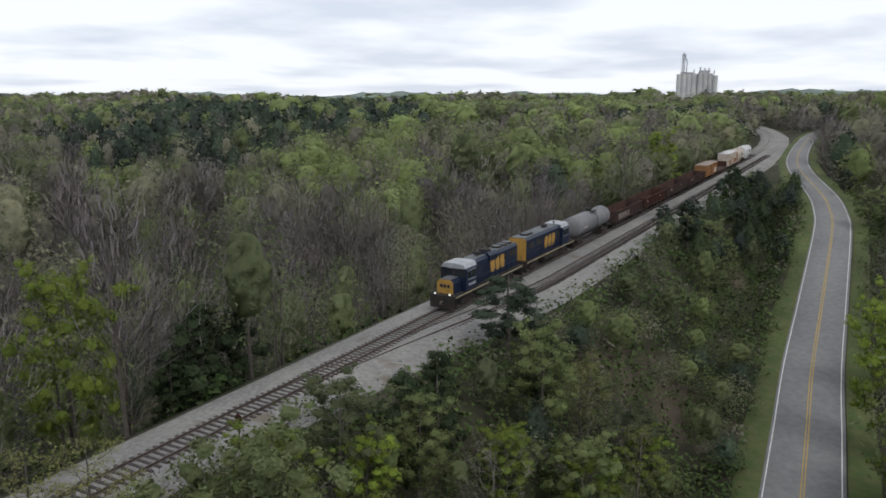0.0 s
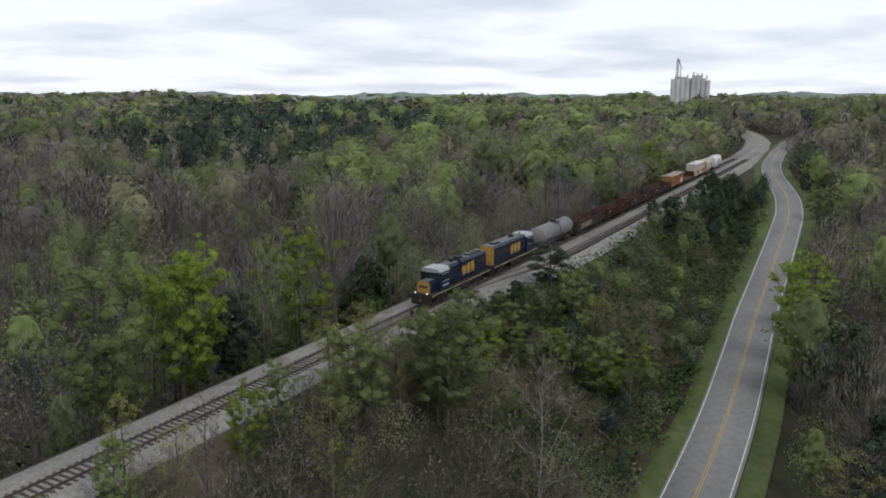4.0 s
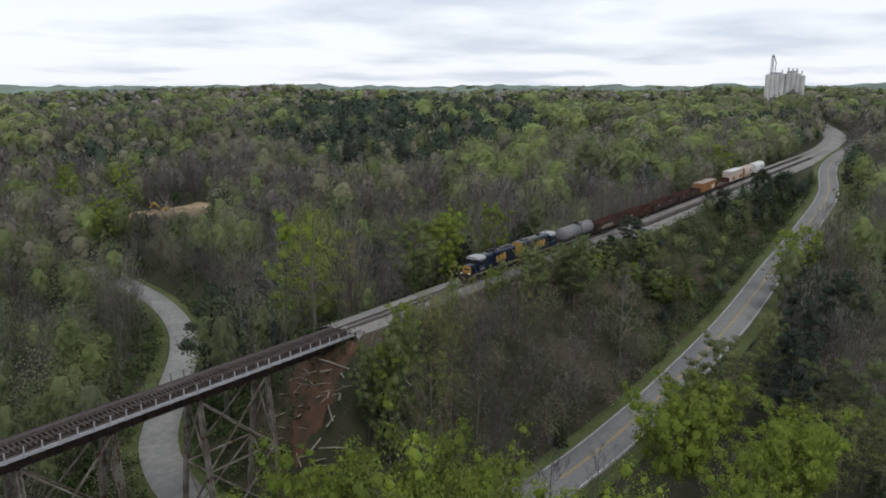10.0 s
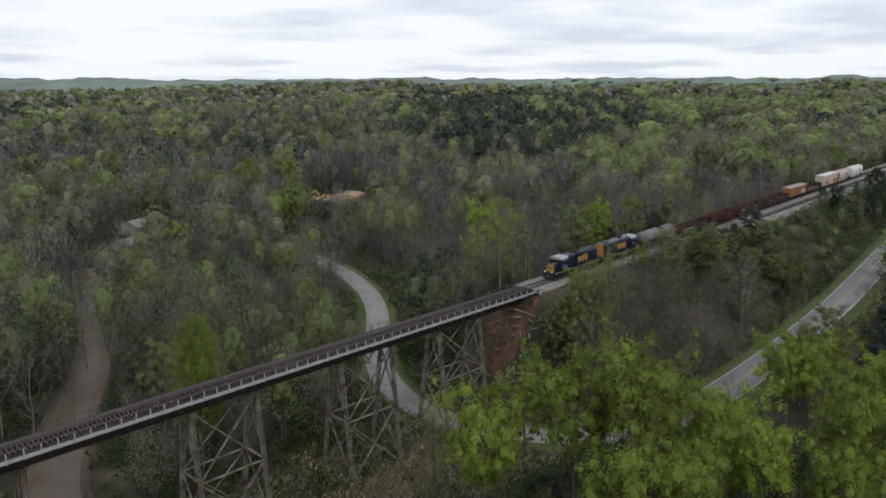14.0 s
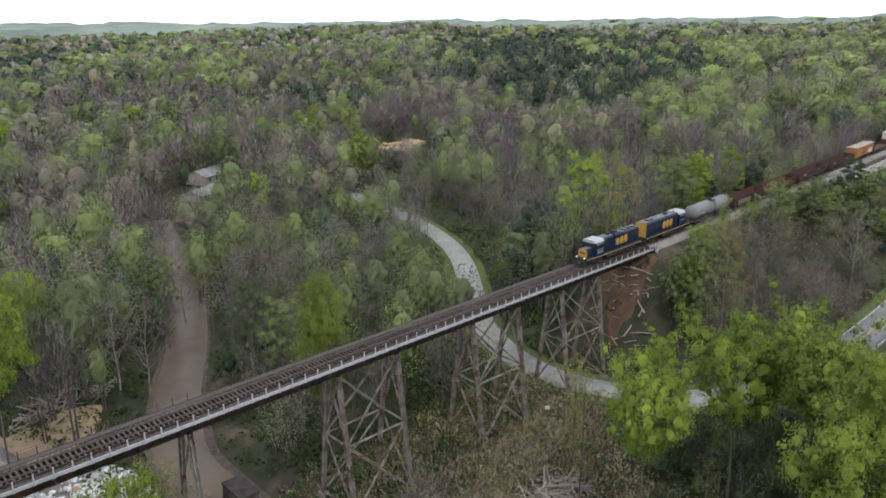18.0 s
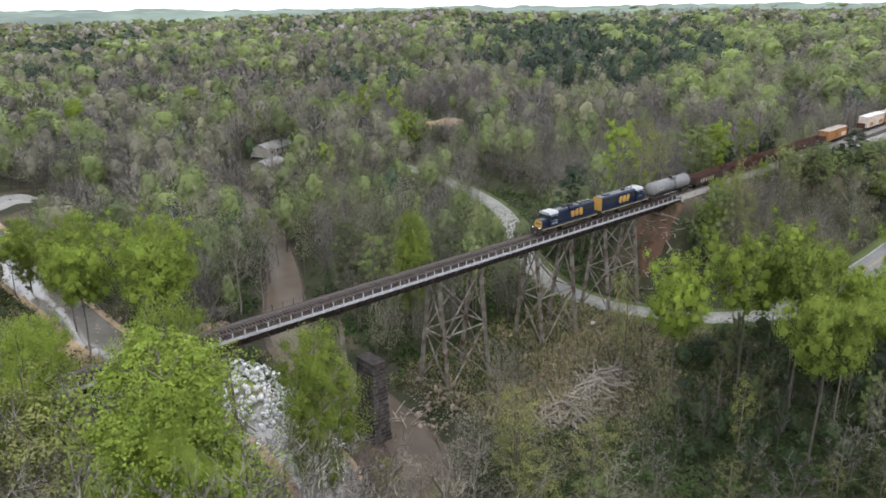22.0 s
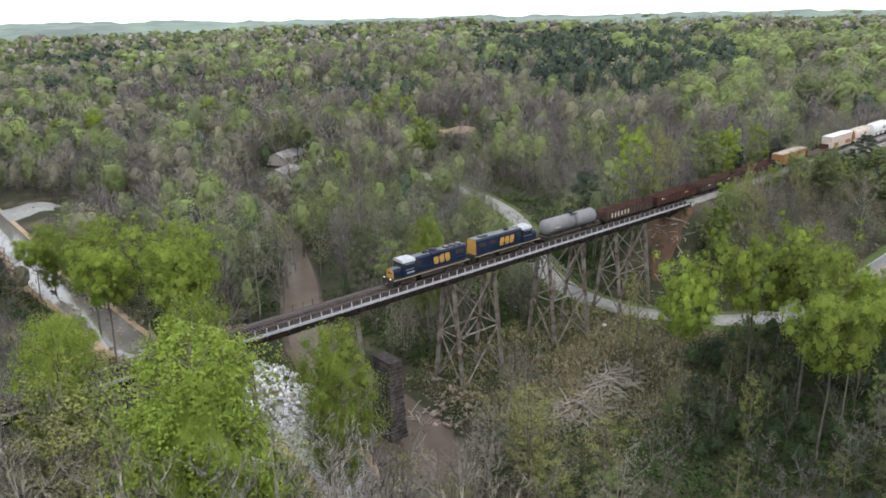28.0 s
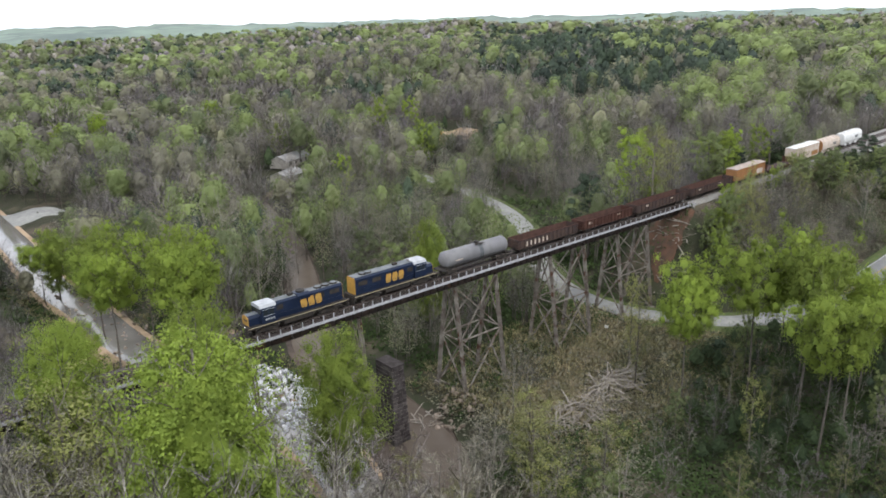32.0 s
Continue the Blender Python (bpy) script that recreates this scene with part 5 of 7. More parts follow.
# tree patterns seen close by: trunk and crown meshes, height 1 unit = 1 m at H
def near_tree(kind, seed, H, W, fine, low=0.2):
    """Trunk and crown of one tree; the fine ones carry more and smaller leaves."""
    rng = np.random.RandomState(seed)
    if kind in ("fresh", "green", "olive"):
        many = low != 0.2
        sk, cl = skeleton_tree(rng, H, W * 0.72, low + 0.02, 12 if many else 10, (0.0085 if low > 0.2 else 0.011) * H, second=3 if many else 2, sides=6)
        cr = Crown(rng, H, W * 0.95, low, (0.85 if W > 4.4 else 0.6) if low > 0.15 else 1.0)
        extra = crown_clumps(rng, cr, {True: 80, False: 40}[many], 0.25)
        cl = np.concatenate([np.array(cl) * (1, 1, 1, 0.85), extra])
        fit = H / (cl[:, 2] + 0.7 * cl[:, 3]).max()
        cl[:, 2] *= fit
        sk = (sk[0] * (1, 1, fit), sk[1])
        n, size = (1900, 0.22) if not fine else (22000, 0.105) if low < 0.2 else (13000, 0.11) if many else (8000, 0.12)
        mid = np.array([0, 0, H * (0.35 + 0.5 * low)])
        if low < 0.2:
            n, size = 36000, 0.088
            cr = Crown(rng, H, W * 1.08, low, 0.95)
            lv = both(tufts(rng, crown_clumps(rng, cr, 90, 0.2), n // 2, size, 0.5, mid, 0.3, 0.45), mantle(rng, cr, n // 2, size, 0.45, 0.4))
            lv = both(dome(rng, cr, 20, 14, 0.42), lv)
            return (mesh_np("trunk", *sk, M_BARK, True), soft_mesh("crown", *lv[:2], M_LEAF_FRESH, lv[2]))
        if kind == "olive":
            lv = tufts(rng, cl, int(n * 0.55), size * 0.8, 0, mid, 0.3, 0.35)
        else:
            lv = tufts(rng, cl, n, size, 0.55 if low <= 0.2 else 0.42, mid, 0.3, 0.3)
        mat = {"fresh": M_LEAF_FRESH, "green": M_LEAF_GREEN, "olive": M_LEAF_BUD}[kind]
        return (mesh_np("trunk", *sk, M_BARK, True), soft_mesh("crown", lv[0], lv[1], mat, lv[2]))
    if kind in ("bare", "pale"):
        sk, tw = bare_boughs(rng, H, W * 0.9, 0.2, 15, 7, 5 if fine else 3)
        return (mesh_np("trunk", *sk, M_PALEBARK if kind == "pale" else M_BARK, True), soft_mesh("crown", tw[0], tw[1], M_TWIG_PALE if kind == "pale" else M_TWIG, tw[2]))
    zs = np.linspace(-0.4, H * 0.98, 5)
    trunk = limb(np.column_stack([0 * zs, 0.1 * np.sin(zs), zs]), 0.016 * H * (1 - 0.95 * np.clip(zs / H, 0, 1)) + 0.02, 6)
    cr = Crown(rng, H, W * (1.35 if kind == "cedar" else 1.15), 0.02 if kind == "cedar" else 0.22, 0.1 if kind == "cedar" else 0.8)
    cl = crown_clumps(rng, cr, 60 if kind == "cedar" else 36, 0.24 if kind == "cedar" else 0.28)
    lv = tufts(rng, cl, 11000 if fine else 2600, 0.13 if fine else 0.32, 0.6, np.array([0, 0, H * 0.3]), 0.2, 0.35)
    return (mesh_np("trunk", *trunk, M_BARK, True), soft_mesh("crown", *lv[:2], M_CEDAR if kind == "cedar" else M_PINE, lv[2]))


LABELS = {"round": "broad tree in dense fresh yellow-green leaf", "tall": "tall thin-trunked tree with a fresh yellow-green crown", "fresh": "tall tree in bright fresh yellow-green leaf", "green": "broadleaf tree in mid-green spring leaf", "olive": "budding tree with thin olive-yellow leaves",
          "bare": "leafless grey-brown tree with fine twigs", "pale": "leafless tree with pale grey bark and twigs", "cedar": "dark green conical cedar tree", "pine": "dark green pine tree with bare lower trunk"}
TREES = {(k, fine): [] for k in LABELS for fine in (True, False)}
for kind, H, W in (("fresh", 20, 5.0), ("fresh", 20, 4.2), ("green", 20, 5.0), ("green", 20, 4.0), ("olive", 20, 4.6), ("olive", 20, 3.8), ("bare", 20, 4.6), ("bare", 20, 3.6), ("pale", 20, 4.4), ("cedar", 20, 4.6), ("cedar", 20, 3.4), ("pine", 20, 3.6)):
    for fine in (True, False):
        TREES[kind, fine].append(near_tree(kind, len(kind) * 7 + int(W * 10), H, W, fine))


for low, key, W in ((0.12, "round", 4.9), (0.14, "round", 4.0), (0.6, "tall", 5.8), (0.66, "tall", 5.0)):
    TREES[key, True].append(near_tree("fresh", int(W * 30), 20, W, True, low))
    TREES[key, False] = TREES[key, True]


def plant(kind, x, y, height, wide=1.0, variant=0, turn=0.0, z=None, group=""):
    """One tree of its own, rooted in the ground."""
    fine = x < 110 and y < 60
    tr, cr = TREES[kind, fine][variant % len(TREES[kind, fine])]
    zg = float(ground_z(np.array([x]), np.array([y]))[0]) if z is None else z
    s = height / 20.0
    m = pose(x, y, zg - 0.1, 0, 0, turn) @ Matrix.Diagonal((s * wide, s * wide, s, 1))
    t = thing("tree", LABELS[kind], "tree", m, group)
    part("trunk", tr, None, t)
    part("crown", cr, None, t)
    return t


# woods further off: many trees joined, one object for each kind
def far_pattern(kind, level, seed, inner=True):
    """A crown in triangles at four grades of fineness: a mass under leaves, or fans of twigs."""
    rng = np.random.RandomState(seed)
    H, W = 20.0, 5.0
    if kind in ("cedar", "pine"):
        cr = Crown(rng, H, 5.0 if kind == "cedar" else 4.2, 0.05 if kind == "cedar" else 0.3, 0.0 if kind == "cedar" else 0.4)
    else:
        cr = Crown(rng, H, W, 0.22, (1.0, 0.82, 0.92)[seed % 3])
    grid = ((12, 8), (9, 6), (7, 4), (5, 3))[level]
    up = (0.25, 0.3, 0.5, 0.7)[level]
    if kind in ("bare", "pale"):
        n = (760, 480, 150, 30)[level]
        o, d = cr.points(rng, n, 0.4)
        n = len(o)
        way = unit(unit(o - (0, 0, 4.0)) + 0.25 * d)
        length = np.array((2.0, 2.4, 3.0, 4.2))[level] * rng.uniform(0.5, 1.4, n)
        v, _, _ = spray(rng, o - way * length[:, None] * 0.5, way, length, (0.03, 0.06, 0.15, 0.36)[level], 0.3)
        tw = v, np.arange(3 * n).reshape(n, 3), np.repeat(unit(d + (0, 0, up) + rng.normal(size=(n, 3)) * 0.2), 3, 0)
        return both(dome(rng, cr, *grid, 0.5, up), tw) if level > 2 else tw
    n, size = (950, 430, 96, 18)[level], (0.24, 0.4, 0.9, 1.9)[level]
    if kind == "olive":
        lv = mantle(rng, cr, n, size * 0.85, (0.7, 0.6, 0.5, 0.4)[level], 0.3, up)
        return both(dome(rng, cr, *grid, (0, 0.45, 0.6, 0.75)[level], up), lv) if level else lv
    return both(dome(rng, cr, *grid, (0.42, 0.6, 0.74, 0.85)[level], up), mantle(rng, cr, n, size, (0.5, 0.42, 0.34, 0.2)[level], 0.3, up))


def stems(level, seed):
    if level > 1:
        return None
    rng = np.random.RandomState(seed)
    out = []
    for k in range(2):
        a = rng.uniform(0, 6.28)
        p0, p1 = (0, 0, -0.5), (0.5 * math.cos(a), 0.5 * math.sin(a), 15.0 - 3 * k)
        v, f = limb(np.linspace(p0, p1, 2) + np.array([0.6 * k, 0, 0]), np.array([0.22, 0.06]), 3)
        out.append((v, np.concatenate([f[:, [0, 1, 2]], f[:, [0, 2, 3]]])))
    v, f = join(out)
    return v, f, v * 0 + (0, 0, 1)


def stamp(pattern, x, y, z, h, wide, turn):
    """Copies of a pattern at many places, as one set of arrays with their normals."""
    v, f, nr = pattern
    c, s = np.cos(turn)[:, None], np.sin(turn)[:, None]
    k = h / 20.0
    kw = (k * wide)[:, None]
    V = np.stack([x[:, None] + (v[None, :, 0] * c - v[None, :, 1] * s) * kw, y[:, None] + (v[None, :, 0] * s + v[None, :, 1] * c) * kw, z[:, None] + v[None, :, 2] * k[:, None]], -1)
    N = np.stack([nr[None, :, 0] * c - nr[None, :, 1] * s, nr[None, :, 0] * s + nr[None, :, 1] * c, nr[None, :, 2] + 0 * c], -1)
    F = (f[None] + (np.arange(len(x)) * len(v))[:, None, None]).reshape(-1, f.shape[1])
    return V.reshape(-1, 3), F, N.reshape(-1, 3), np.repeat((x * 12.9898 + y * 78.233) % 1.0, len(v))


def join3(parts):
    v, f = join([(q[0], q[1]) for q in parts])
    return v, f, np.concatenate([q[2] for q in parts]), np.concatenate([q[3] for q in parts])


WAY = np.array([(26, -35), (2, -42), (-17, -49), (-40, -58), (-57, -67), (-80, -73), (-100, -77), (-115, -80), (-126, -83), (-140, -88), (-159, -96)], float)


def open_ground(x, y):
    """Where no tree of the woods stands."""
    dr, _ = nearest(ROAD_LINE, x, y)
    dc, _ = nearest(CREEK, x, y)
    db, _ = nearest(BROOK, x, y)
    off = y - track_y(x)
    free = (dr < 7.5) | (dc < 8.5) | (db < np.where(y < 72, 9.5, 2.5))
    free |= ((x - 452) / 98) ** 2 + ((y + 37) / 14) ** 2 < 1
    free |= (x > -6) & (x < 700) & (off < 7.5) & (off > -11)
    free |= (x <= -6) & (np.abs(y) < 8)
    free |= ((x + 58) / 30) ** 2 + ((y + 20) / 19) ** 2 < 1
    free |= ((x - 97) / 24) ** 2 + ((y - 203) / 15) ** 2 < 1
    free |= ((x + 108) / 24) ** 2 + ((y - 195) / 30) ** 2 < 1
    u, w = (x - 97) * 0.59 + (y - 203) * 0.81, -(x - 97) * 0.81 + (y - 203) * 0.59
    free |= (u < 8) & (u > -62) & (np.abs(w) < 19)
    u, w = (x - 0) * 0.5 + (y - 197) * 0.866, -(x - 0) * 0.866 + (y - 197) * 0.5
    free |= (u < 10) & (u > -48) & (np.abs(w) < 16)
    free |= (x > -4) & (x < 260) & (off < 0) & (y > -36)
    free |= (x >= 260) & (x < 500) & (off < 0) & (y > np.interp(x, [260, 320, 400, 500], [-14, -4, 3, 8]))
    free |= (x > -60) & (x < 10) & (y < -20) & (y > -62)
    free |= (x > -175) & (x < -60) & (y < -8) & (y > -72)
    free |= (x > -136) & (x < -102) & (y > 8) & (y < 95)
    return free


KINDS = ["bare", "olive", "green", "fresh", "pine", "cedar", "pale"]
MATS = {"bare": M_TWIG, "olive": M_LEAF_OLIVE, "green": M_LEAF_GREEN, "fresh": M_LEAF_HAZED, "pine": M_PINE, "cedar": M_CEDAR, "pale": M_TWIG_PALE}
WOOD_LABEL = {"bare": "grey-brown leafless spring woods", "olive": "olive-yellow budding spring woods", "green": "mid-green spring woods", "fresh": "bright fresh-green spring woods", "pine": "dark green pine woods", "cedar": "dark cedars among the woods", "pale": "pale grey leafless woods"}


def kinds_at(rng, x, y):
    """Which kind grows where: patches with mixed edges."""
    n = len(x)
    p = np.zeros((n, 6))
    g = waves(x, y, 170, 21) + 0.6 * waves(x, y, 60, 22)
    q = waves(x, y, 420, 23) + 0.5 * waves(x, y, 150, 24)
    p[:, 0] = 0.62 * np.exp(-0.7 * g)
    p[:, 1] = 0.46
    p[:, 2] = 0.24 * np.exp(0.6 * g)
    p[:, 3] = 0.042 * np.exp(0.8 * g)
    p[:, 4] = 0.03 + 0.9 * smooth(0.55, 1.1, q) * smooth(180, 420, np.hypot(x, y))
    p[:, 5] = 0.035
    u, w = (x - 505) * 0.74 + (y - 435) * 0.67, -(x - 505) * 0.67 + (y - 435) * 0.74
    pines = ((u / 400) ** 2 + (w / 125) ** 2 < 1) | (np.hypot(x - 195, y - 1150) < 110)
    p[pines, 4] += 3.2
    p[((x - 330) / 190) ** 2 + ((y - 95) / 60) ** 2 < 1, 3] += 0.5
    p[((x - 560) / 260) ** 2 + ((y - 230) / 120) ** 2 < 1, 3] += 0.45
    p[((x - 85) / 120) ** 2 + ((y - 75) / 65) ** 2 < 1, 0] += 0.4
    p[((x - 130) / 130) ** 2 + ((y - 480) / 150) ** 2 < 1, 0] += 0.8
    # far off, a greener, paler mix stands in for the lightening by haze
    far = smooth(350, 800, np.hypot(x, y))
    p[:, 0] *= 1 - 0.55 * far
    p[:, 2] *= 1 + 0.8 * far
    p[:, 3] *= 1 + 2.0 * far
    p /= p.sum(1)[:, None]
    c = p.cumsum(1)
    return (rng.uniform(size=n)[:, None] > c).sum(1).clip(0, 5)


def low_cover(name, mat, label, n, box, size, lift, allow, seed, corners=3):
    """Leaf pieces strewn over a stretch of ground in low mounds."""
    r = np.random.RandomState(seed)
    m = n // 14
    cx, cy = r.uniform(box[0], box[1], m), r.uniform(box[2], box[3], m)
    ok = allow(cx, cy)
    cx, cy = cx[ok], cy[ok]
    cz = ground_z(cx, cy)
    rad = r.uniform(0.5, 1.5, len(cx)) * lift
    clumps = np.column_stack([cx, cy, cz + rad * 0.25, rad])
    if mat in (M_GRASS, M_BRUSH):
        v, f = slivers(r, clumps, n, size * (1.2 if mat is M_GRASS else 3.0), 0.05 if mat is M_GRASS else 0.024)
    else:
        v, f = leaves(r, clumps, n, size, 0.9, corners)
    return solid(name, soft_mesh(name, v, f, mat, np.tile((0.0, 0.0, 1.0), (len(v), 1)) + 0.5 * np.random.RandomState(seed).normal(size=v.shape)), None, label, "undergrowth", kind="stuff")


def scatter(rng, step, inner, outer, far_view):
    """Jittered places between two distances from the camera's way."""
    lo, hi = -outer - 170, outer + 40
    xs, ys = np.arange(lo, hi, step), np.arange(-outer - 100, outer + 10, step)
    X, Y = np.meshgrid(xs, ys)
    x = X.ravel() + rng.uniform(-0.48, 0.48, X.size) * step
    y = Y.ravel() + rng.uniform(-0.48, 0.48, X.size) * step
    d = np.full(x.shape, 1e9)
    for a in WAY:
        d = np.minimum(d, np.hypot(x - a[0], y - a[1]))
    keep = (d >= inner) & (d < outer)
    # ahead of the camera only, with a margin; a thin belt behind
    ang = np.degrees(np.arctan2(y + 95, x + 160))
    ang0 = np.degrees(np.arctan2(y + 35, x - 26))
    ahead = ((ang > 4) & (ang < 87)) | ((ang0 > -8) & (ang0 < 68))
    keep &= ahead | (far_view & (rng.uniform(size=x.shape) < 0.12))
    x, y = x[keep], y[keep]
    k = ~open_ground(x, y)
    return x[k], y[k]


STUFF = {k: [] for k in KINDS}
STEMS = []
rng = np.random.RandomState(5)
for level, step, inner, outer in ((0, 6.6, 44, 165), (1, 7.0, 165, 330), (2, 10.4, 330, 850), (3, 20.0, 850, 1900)):
    x, y = scatter(rng, step, inner, outer, level == 1)
    kind = kinds_at(rng, x, y)
    z = ground_z(x, y)
    h = (9.5 + 12 * rng.uniform(0, 1, len(x)) ** 1.2) * (1 + 0.12 * waves(x, y, 90, 31))
    h = np.where(kind == 3, h * 1.06, h)
    h = np.where(kind == 5, h * 0.62, h)
    w = rng.uniform(0.65, 1.08, len(x)) * (1.0, 1.12, 1.15, 1.1)[level] * (1.0, 1.08, 1.28, 1.9)[level]
    w = np.where(kind == 3, w * 1.25, w)
    t = rng.uniform(0, 6.28, len(x))
    for k, name in enumerate(KINDS[:6]):
        for var in range(3):
            sel = np.nonzero(kind == k)[0][var::3]
            if len(sel):
                STUFF[name].append(stamp(far_pattern(name, level, 10 * k + var + level), x[sel], y[sel], z[sel], h[sel], w[sel], t[sel]))
    st = stems(level, 3)
    if st is not None:
        STEMS.append(stamp(st, x, y, z, h, np.ones(len(x)), t))
def grove(name, kind_name, stamps, label):
    v, f, n, k = join3(stamps)
    return solid(name, soft_mesh(name, v, f, MATS[kind_name], n, k), None, label, "woods", kind="stuff")


for name in KINDS[:6]:
    grove("woods", name, STUFF[name], WOOD_LABEL[name])
v, f, n, k = join3(STEMS)
solid("tree_stems", mesh_np("tree_stems", v, f, M_BARK), None, "thin grey-brown stems of the woods", "tree stems", kind="stuff")

# close by the camera's way each tree stands alone
x, y = scatter(rng, 9.0, 0, 44, False)
kind = kinds_at(rng, x, y)
for k in range(len(x)):
    name = KINDS[kind[k]]
    plant(name, x[k], y[k], rng.uniform(11, 17) * (0.6 if name == "cedar" else 1.0), rng.uniform(0.9, 1.3), k, rng.uniform(0, 360), group="roadside wood")


# hills beyond the woods, with the haze of distance put into their pale colour
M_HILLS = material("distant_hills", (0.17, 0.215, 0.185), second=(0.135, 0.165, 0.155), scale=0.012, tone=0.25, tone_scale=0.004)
ra, an = 1820 * 1.055 ** np.arange(19), np.radians(np.linspace(-22, 104, 260))
RA, AN = np.meshgrid(ra, an, indexing="ij")
hx, hy = -60 + RA * np.cos(AN), -60 + RA * np.sin(AN)
jag = np.random.RandomState(8).uniform(-2.5, 2.5, hx.shape)
hz = ground_z(hx, hy) + 13 + 5 * waves(hx, hy, 260, 41) + 5 * waves(hx, hy, 700, 42) + jag
hz[0] -= 14
idx = np.arange(hx.size).reshape(hx.shape)
quads = np.stack([idx[:-1, :-1], idx[1:, :-1], idx[1:, 1:], idx[:-1, 1:]], -1).reshape(-1, 4)
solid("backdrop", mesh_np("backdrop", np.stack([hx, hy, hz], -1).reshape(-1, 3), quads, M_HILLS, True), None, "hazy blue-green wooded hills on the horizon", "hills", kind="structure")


# ---- single trees round the bridge, the bank and the road ----
for k, (x, y, h, w) in enumerate(((55.8, 13.1, 16.4, 0.9), (73, -12.7, 7.7, 1.4), (79.8, -16.9, 7.9, 1.5), (89.1, -18.2, 7.8, 1.4), (36.2, 12.4, 16.1, 1), (100, -38.7, 12, 1.1), (124.7, -37.1, 16, 1), (-2.7, -11, 12.9, 0.9), (-7.9, -12.5, 13.3, 0.9), (38, 12.5, 17.8, 0.9), (25.1, 332.7, 20, 1.1), (-63, 312.5, 20, 1.1), (-15.1, 128.7, 18, 0.8), (231, 21, 22.7, 1.3),)):
    plant("fresh", x, y, h, w, k, 67 * k)
for k, (x, y, h, w) in enumerate(((67.5, 13.5, 7.8, 1.4), (70.6, -8.1, 8.8, 1.1), (200.3, -4.2, 10, 1.3), (64.4, 13.4, 7.9, 1.2), (67.3, -7.5, 7.8, 1.2), (17.6, -26.1, 4, 1.5), (67.7, 13.5, 11.2, 1.3), (85.2, -10.2, 7.9, 1.3), (72.4, 14.8, 10.5, 1.1), (66, 13.5, 6.5, 1.2),)):
    plant("cedar", x, y, h, w, k, 67 * k)
for k, (x, y, h, w) in enumerate(((60.9, -6.9, 9, 1.3), (66.2, -9.3, 8.7, 1.3), (157.1, -9, 8, 1.4), (159.1, -11.6, 7.9, 1.3), (203.2, -30.9, 9, 1.5), (123.6, -39.1, 14, 1.1), (28.4, 12.3, 10.7, 1.1), (49.5, -9.7, 11, 1.2), (78.6, -16.5, 9.7, 1.4), (89.6, -17.8, 9, 1.3), (39.7, -43.1, 14.9, 1.2), (-65.9, 32, 19.8, 0.9), (27.2, 12.1, 17.6, 1.1), (149.4, -12.4, 6.7, 1.3), (50, -10.5, 14.6, 1.25),)):
    plant("green", x, y, h, w, k, 67 * k)
for k, (x, y, h, w) in enumerate(((38, -8, 11.1, 1.2), (2.5, -8.5, 7.9, 0.8), (-1, -10, 7.6, 0.8), (81, -12, 11.3, 1.4), (-7, -14, 18.8, 0.7), (-10, -11, 14.8, 0.75),)):
    plant("green", x, y, h, w, k, 67 * k)
for k, (x, y, h, w) in enumerate(((85.9, -6.2, 7.6, 2.3), (149.9, -6.8, 9, 1.4), (223.1, -5.5, 10, 1.4), (145.9, -3.8, 6, 1.3), (186.2, -9.5, 9, 1.5), (173.8, -18.2, 7, 1.4), (354, -24.5, 10.9, 1.5), (242.1, -23.9, 6.6, 1.5), (97, -43.7, 15.9, 1.5), (20.5, 47.1, 17, 1.3), (37, 128.5, -8.9, 1.2), (65, 56.5, 13.9, 1.2), (43.2, 12.7, 11.5, 1.2), (42.6, 12.8, 11.1, 1.2),)):
    plant("pine", x, y, h, w, k, 67 * k)
for k, (x, y, h, w) in enumerate(((88.1, -13.4, 7.6, 1.5), (230.6, -8.8, 6.9, 1.5), (441.9, 49.2, 16, 1.2), (42.3, -5.5, 9.8, 1.3), (85.8, -13.5, 7.8, 1.5), (0.9, 11.6, 22.3, 1.2), (6.5, 11.5, 19.2, 1), (36.8, -6.2, 9.8, 1.2), (3.7, -9.6, 11.6, 0.9), (16.1, -6.1, 9.9, 0.7), (9.5, -13.4, 11.6, 0.7), (22.7, -64.4, 15.8, 1.1), (-103.5, -21, 11.8, 1), (6.5, -9.5, 9.3, 0.7), (9, -7.5, 6.9, 0.7), (-2, -12, 12.9, 0.8), (4, -12, 14, 0.7), (8, -11, 12.4, 0.75), (-5, -18, 21.6, 0.8), (1, -17, 16.5, 0.8), (30, -12, 13.6, 0.8),)):
    plant("olive", x, y, h, w, k, 67 * k)
for k, (x, y, h, w) in enumerate(((62.8, -15.2, 11.8, 1), (-87.9, 105.4, 24, 0.9), (-88.4, 56.6, 21.9, 0.9), (-80.9, 55.5, 19.9, 0.9), (-86.1, 56.1, 23.9, 1), (-77.9, 91.4, 23.9, 1), (-97.5, -29.5, 14.9, 1.1), (-73.8, -16.4, 14.9, 0.9), (-20.5, -1.1, 8.4, 0.8), (50.2, -20.9, 20.7, 0.9),)):
    plant("pale", x, y, h, w, k, 67 * k)
for k, (x, y, h, w) in enumerate(((19.6, -47.6, 17.9, 1.1), (6.1, -61.2, 17.9, 1.1), (-120.7, 106.6, 19.4, 0.9), (-116.1, 74.5, 27.3, 0.9), (-101.5, 71.4, 22.3, 0.9),)):
    plant("tall", x, y, h, w, k, 67 * k)
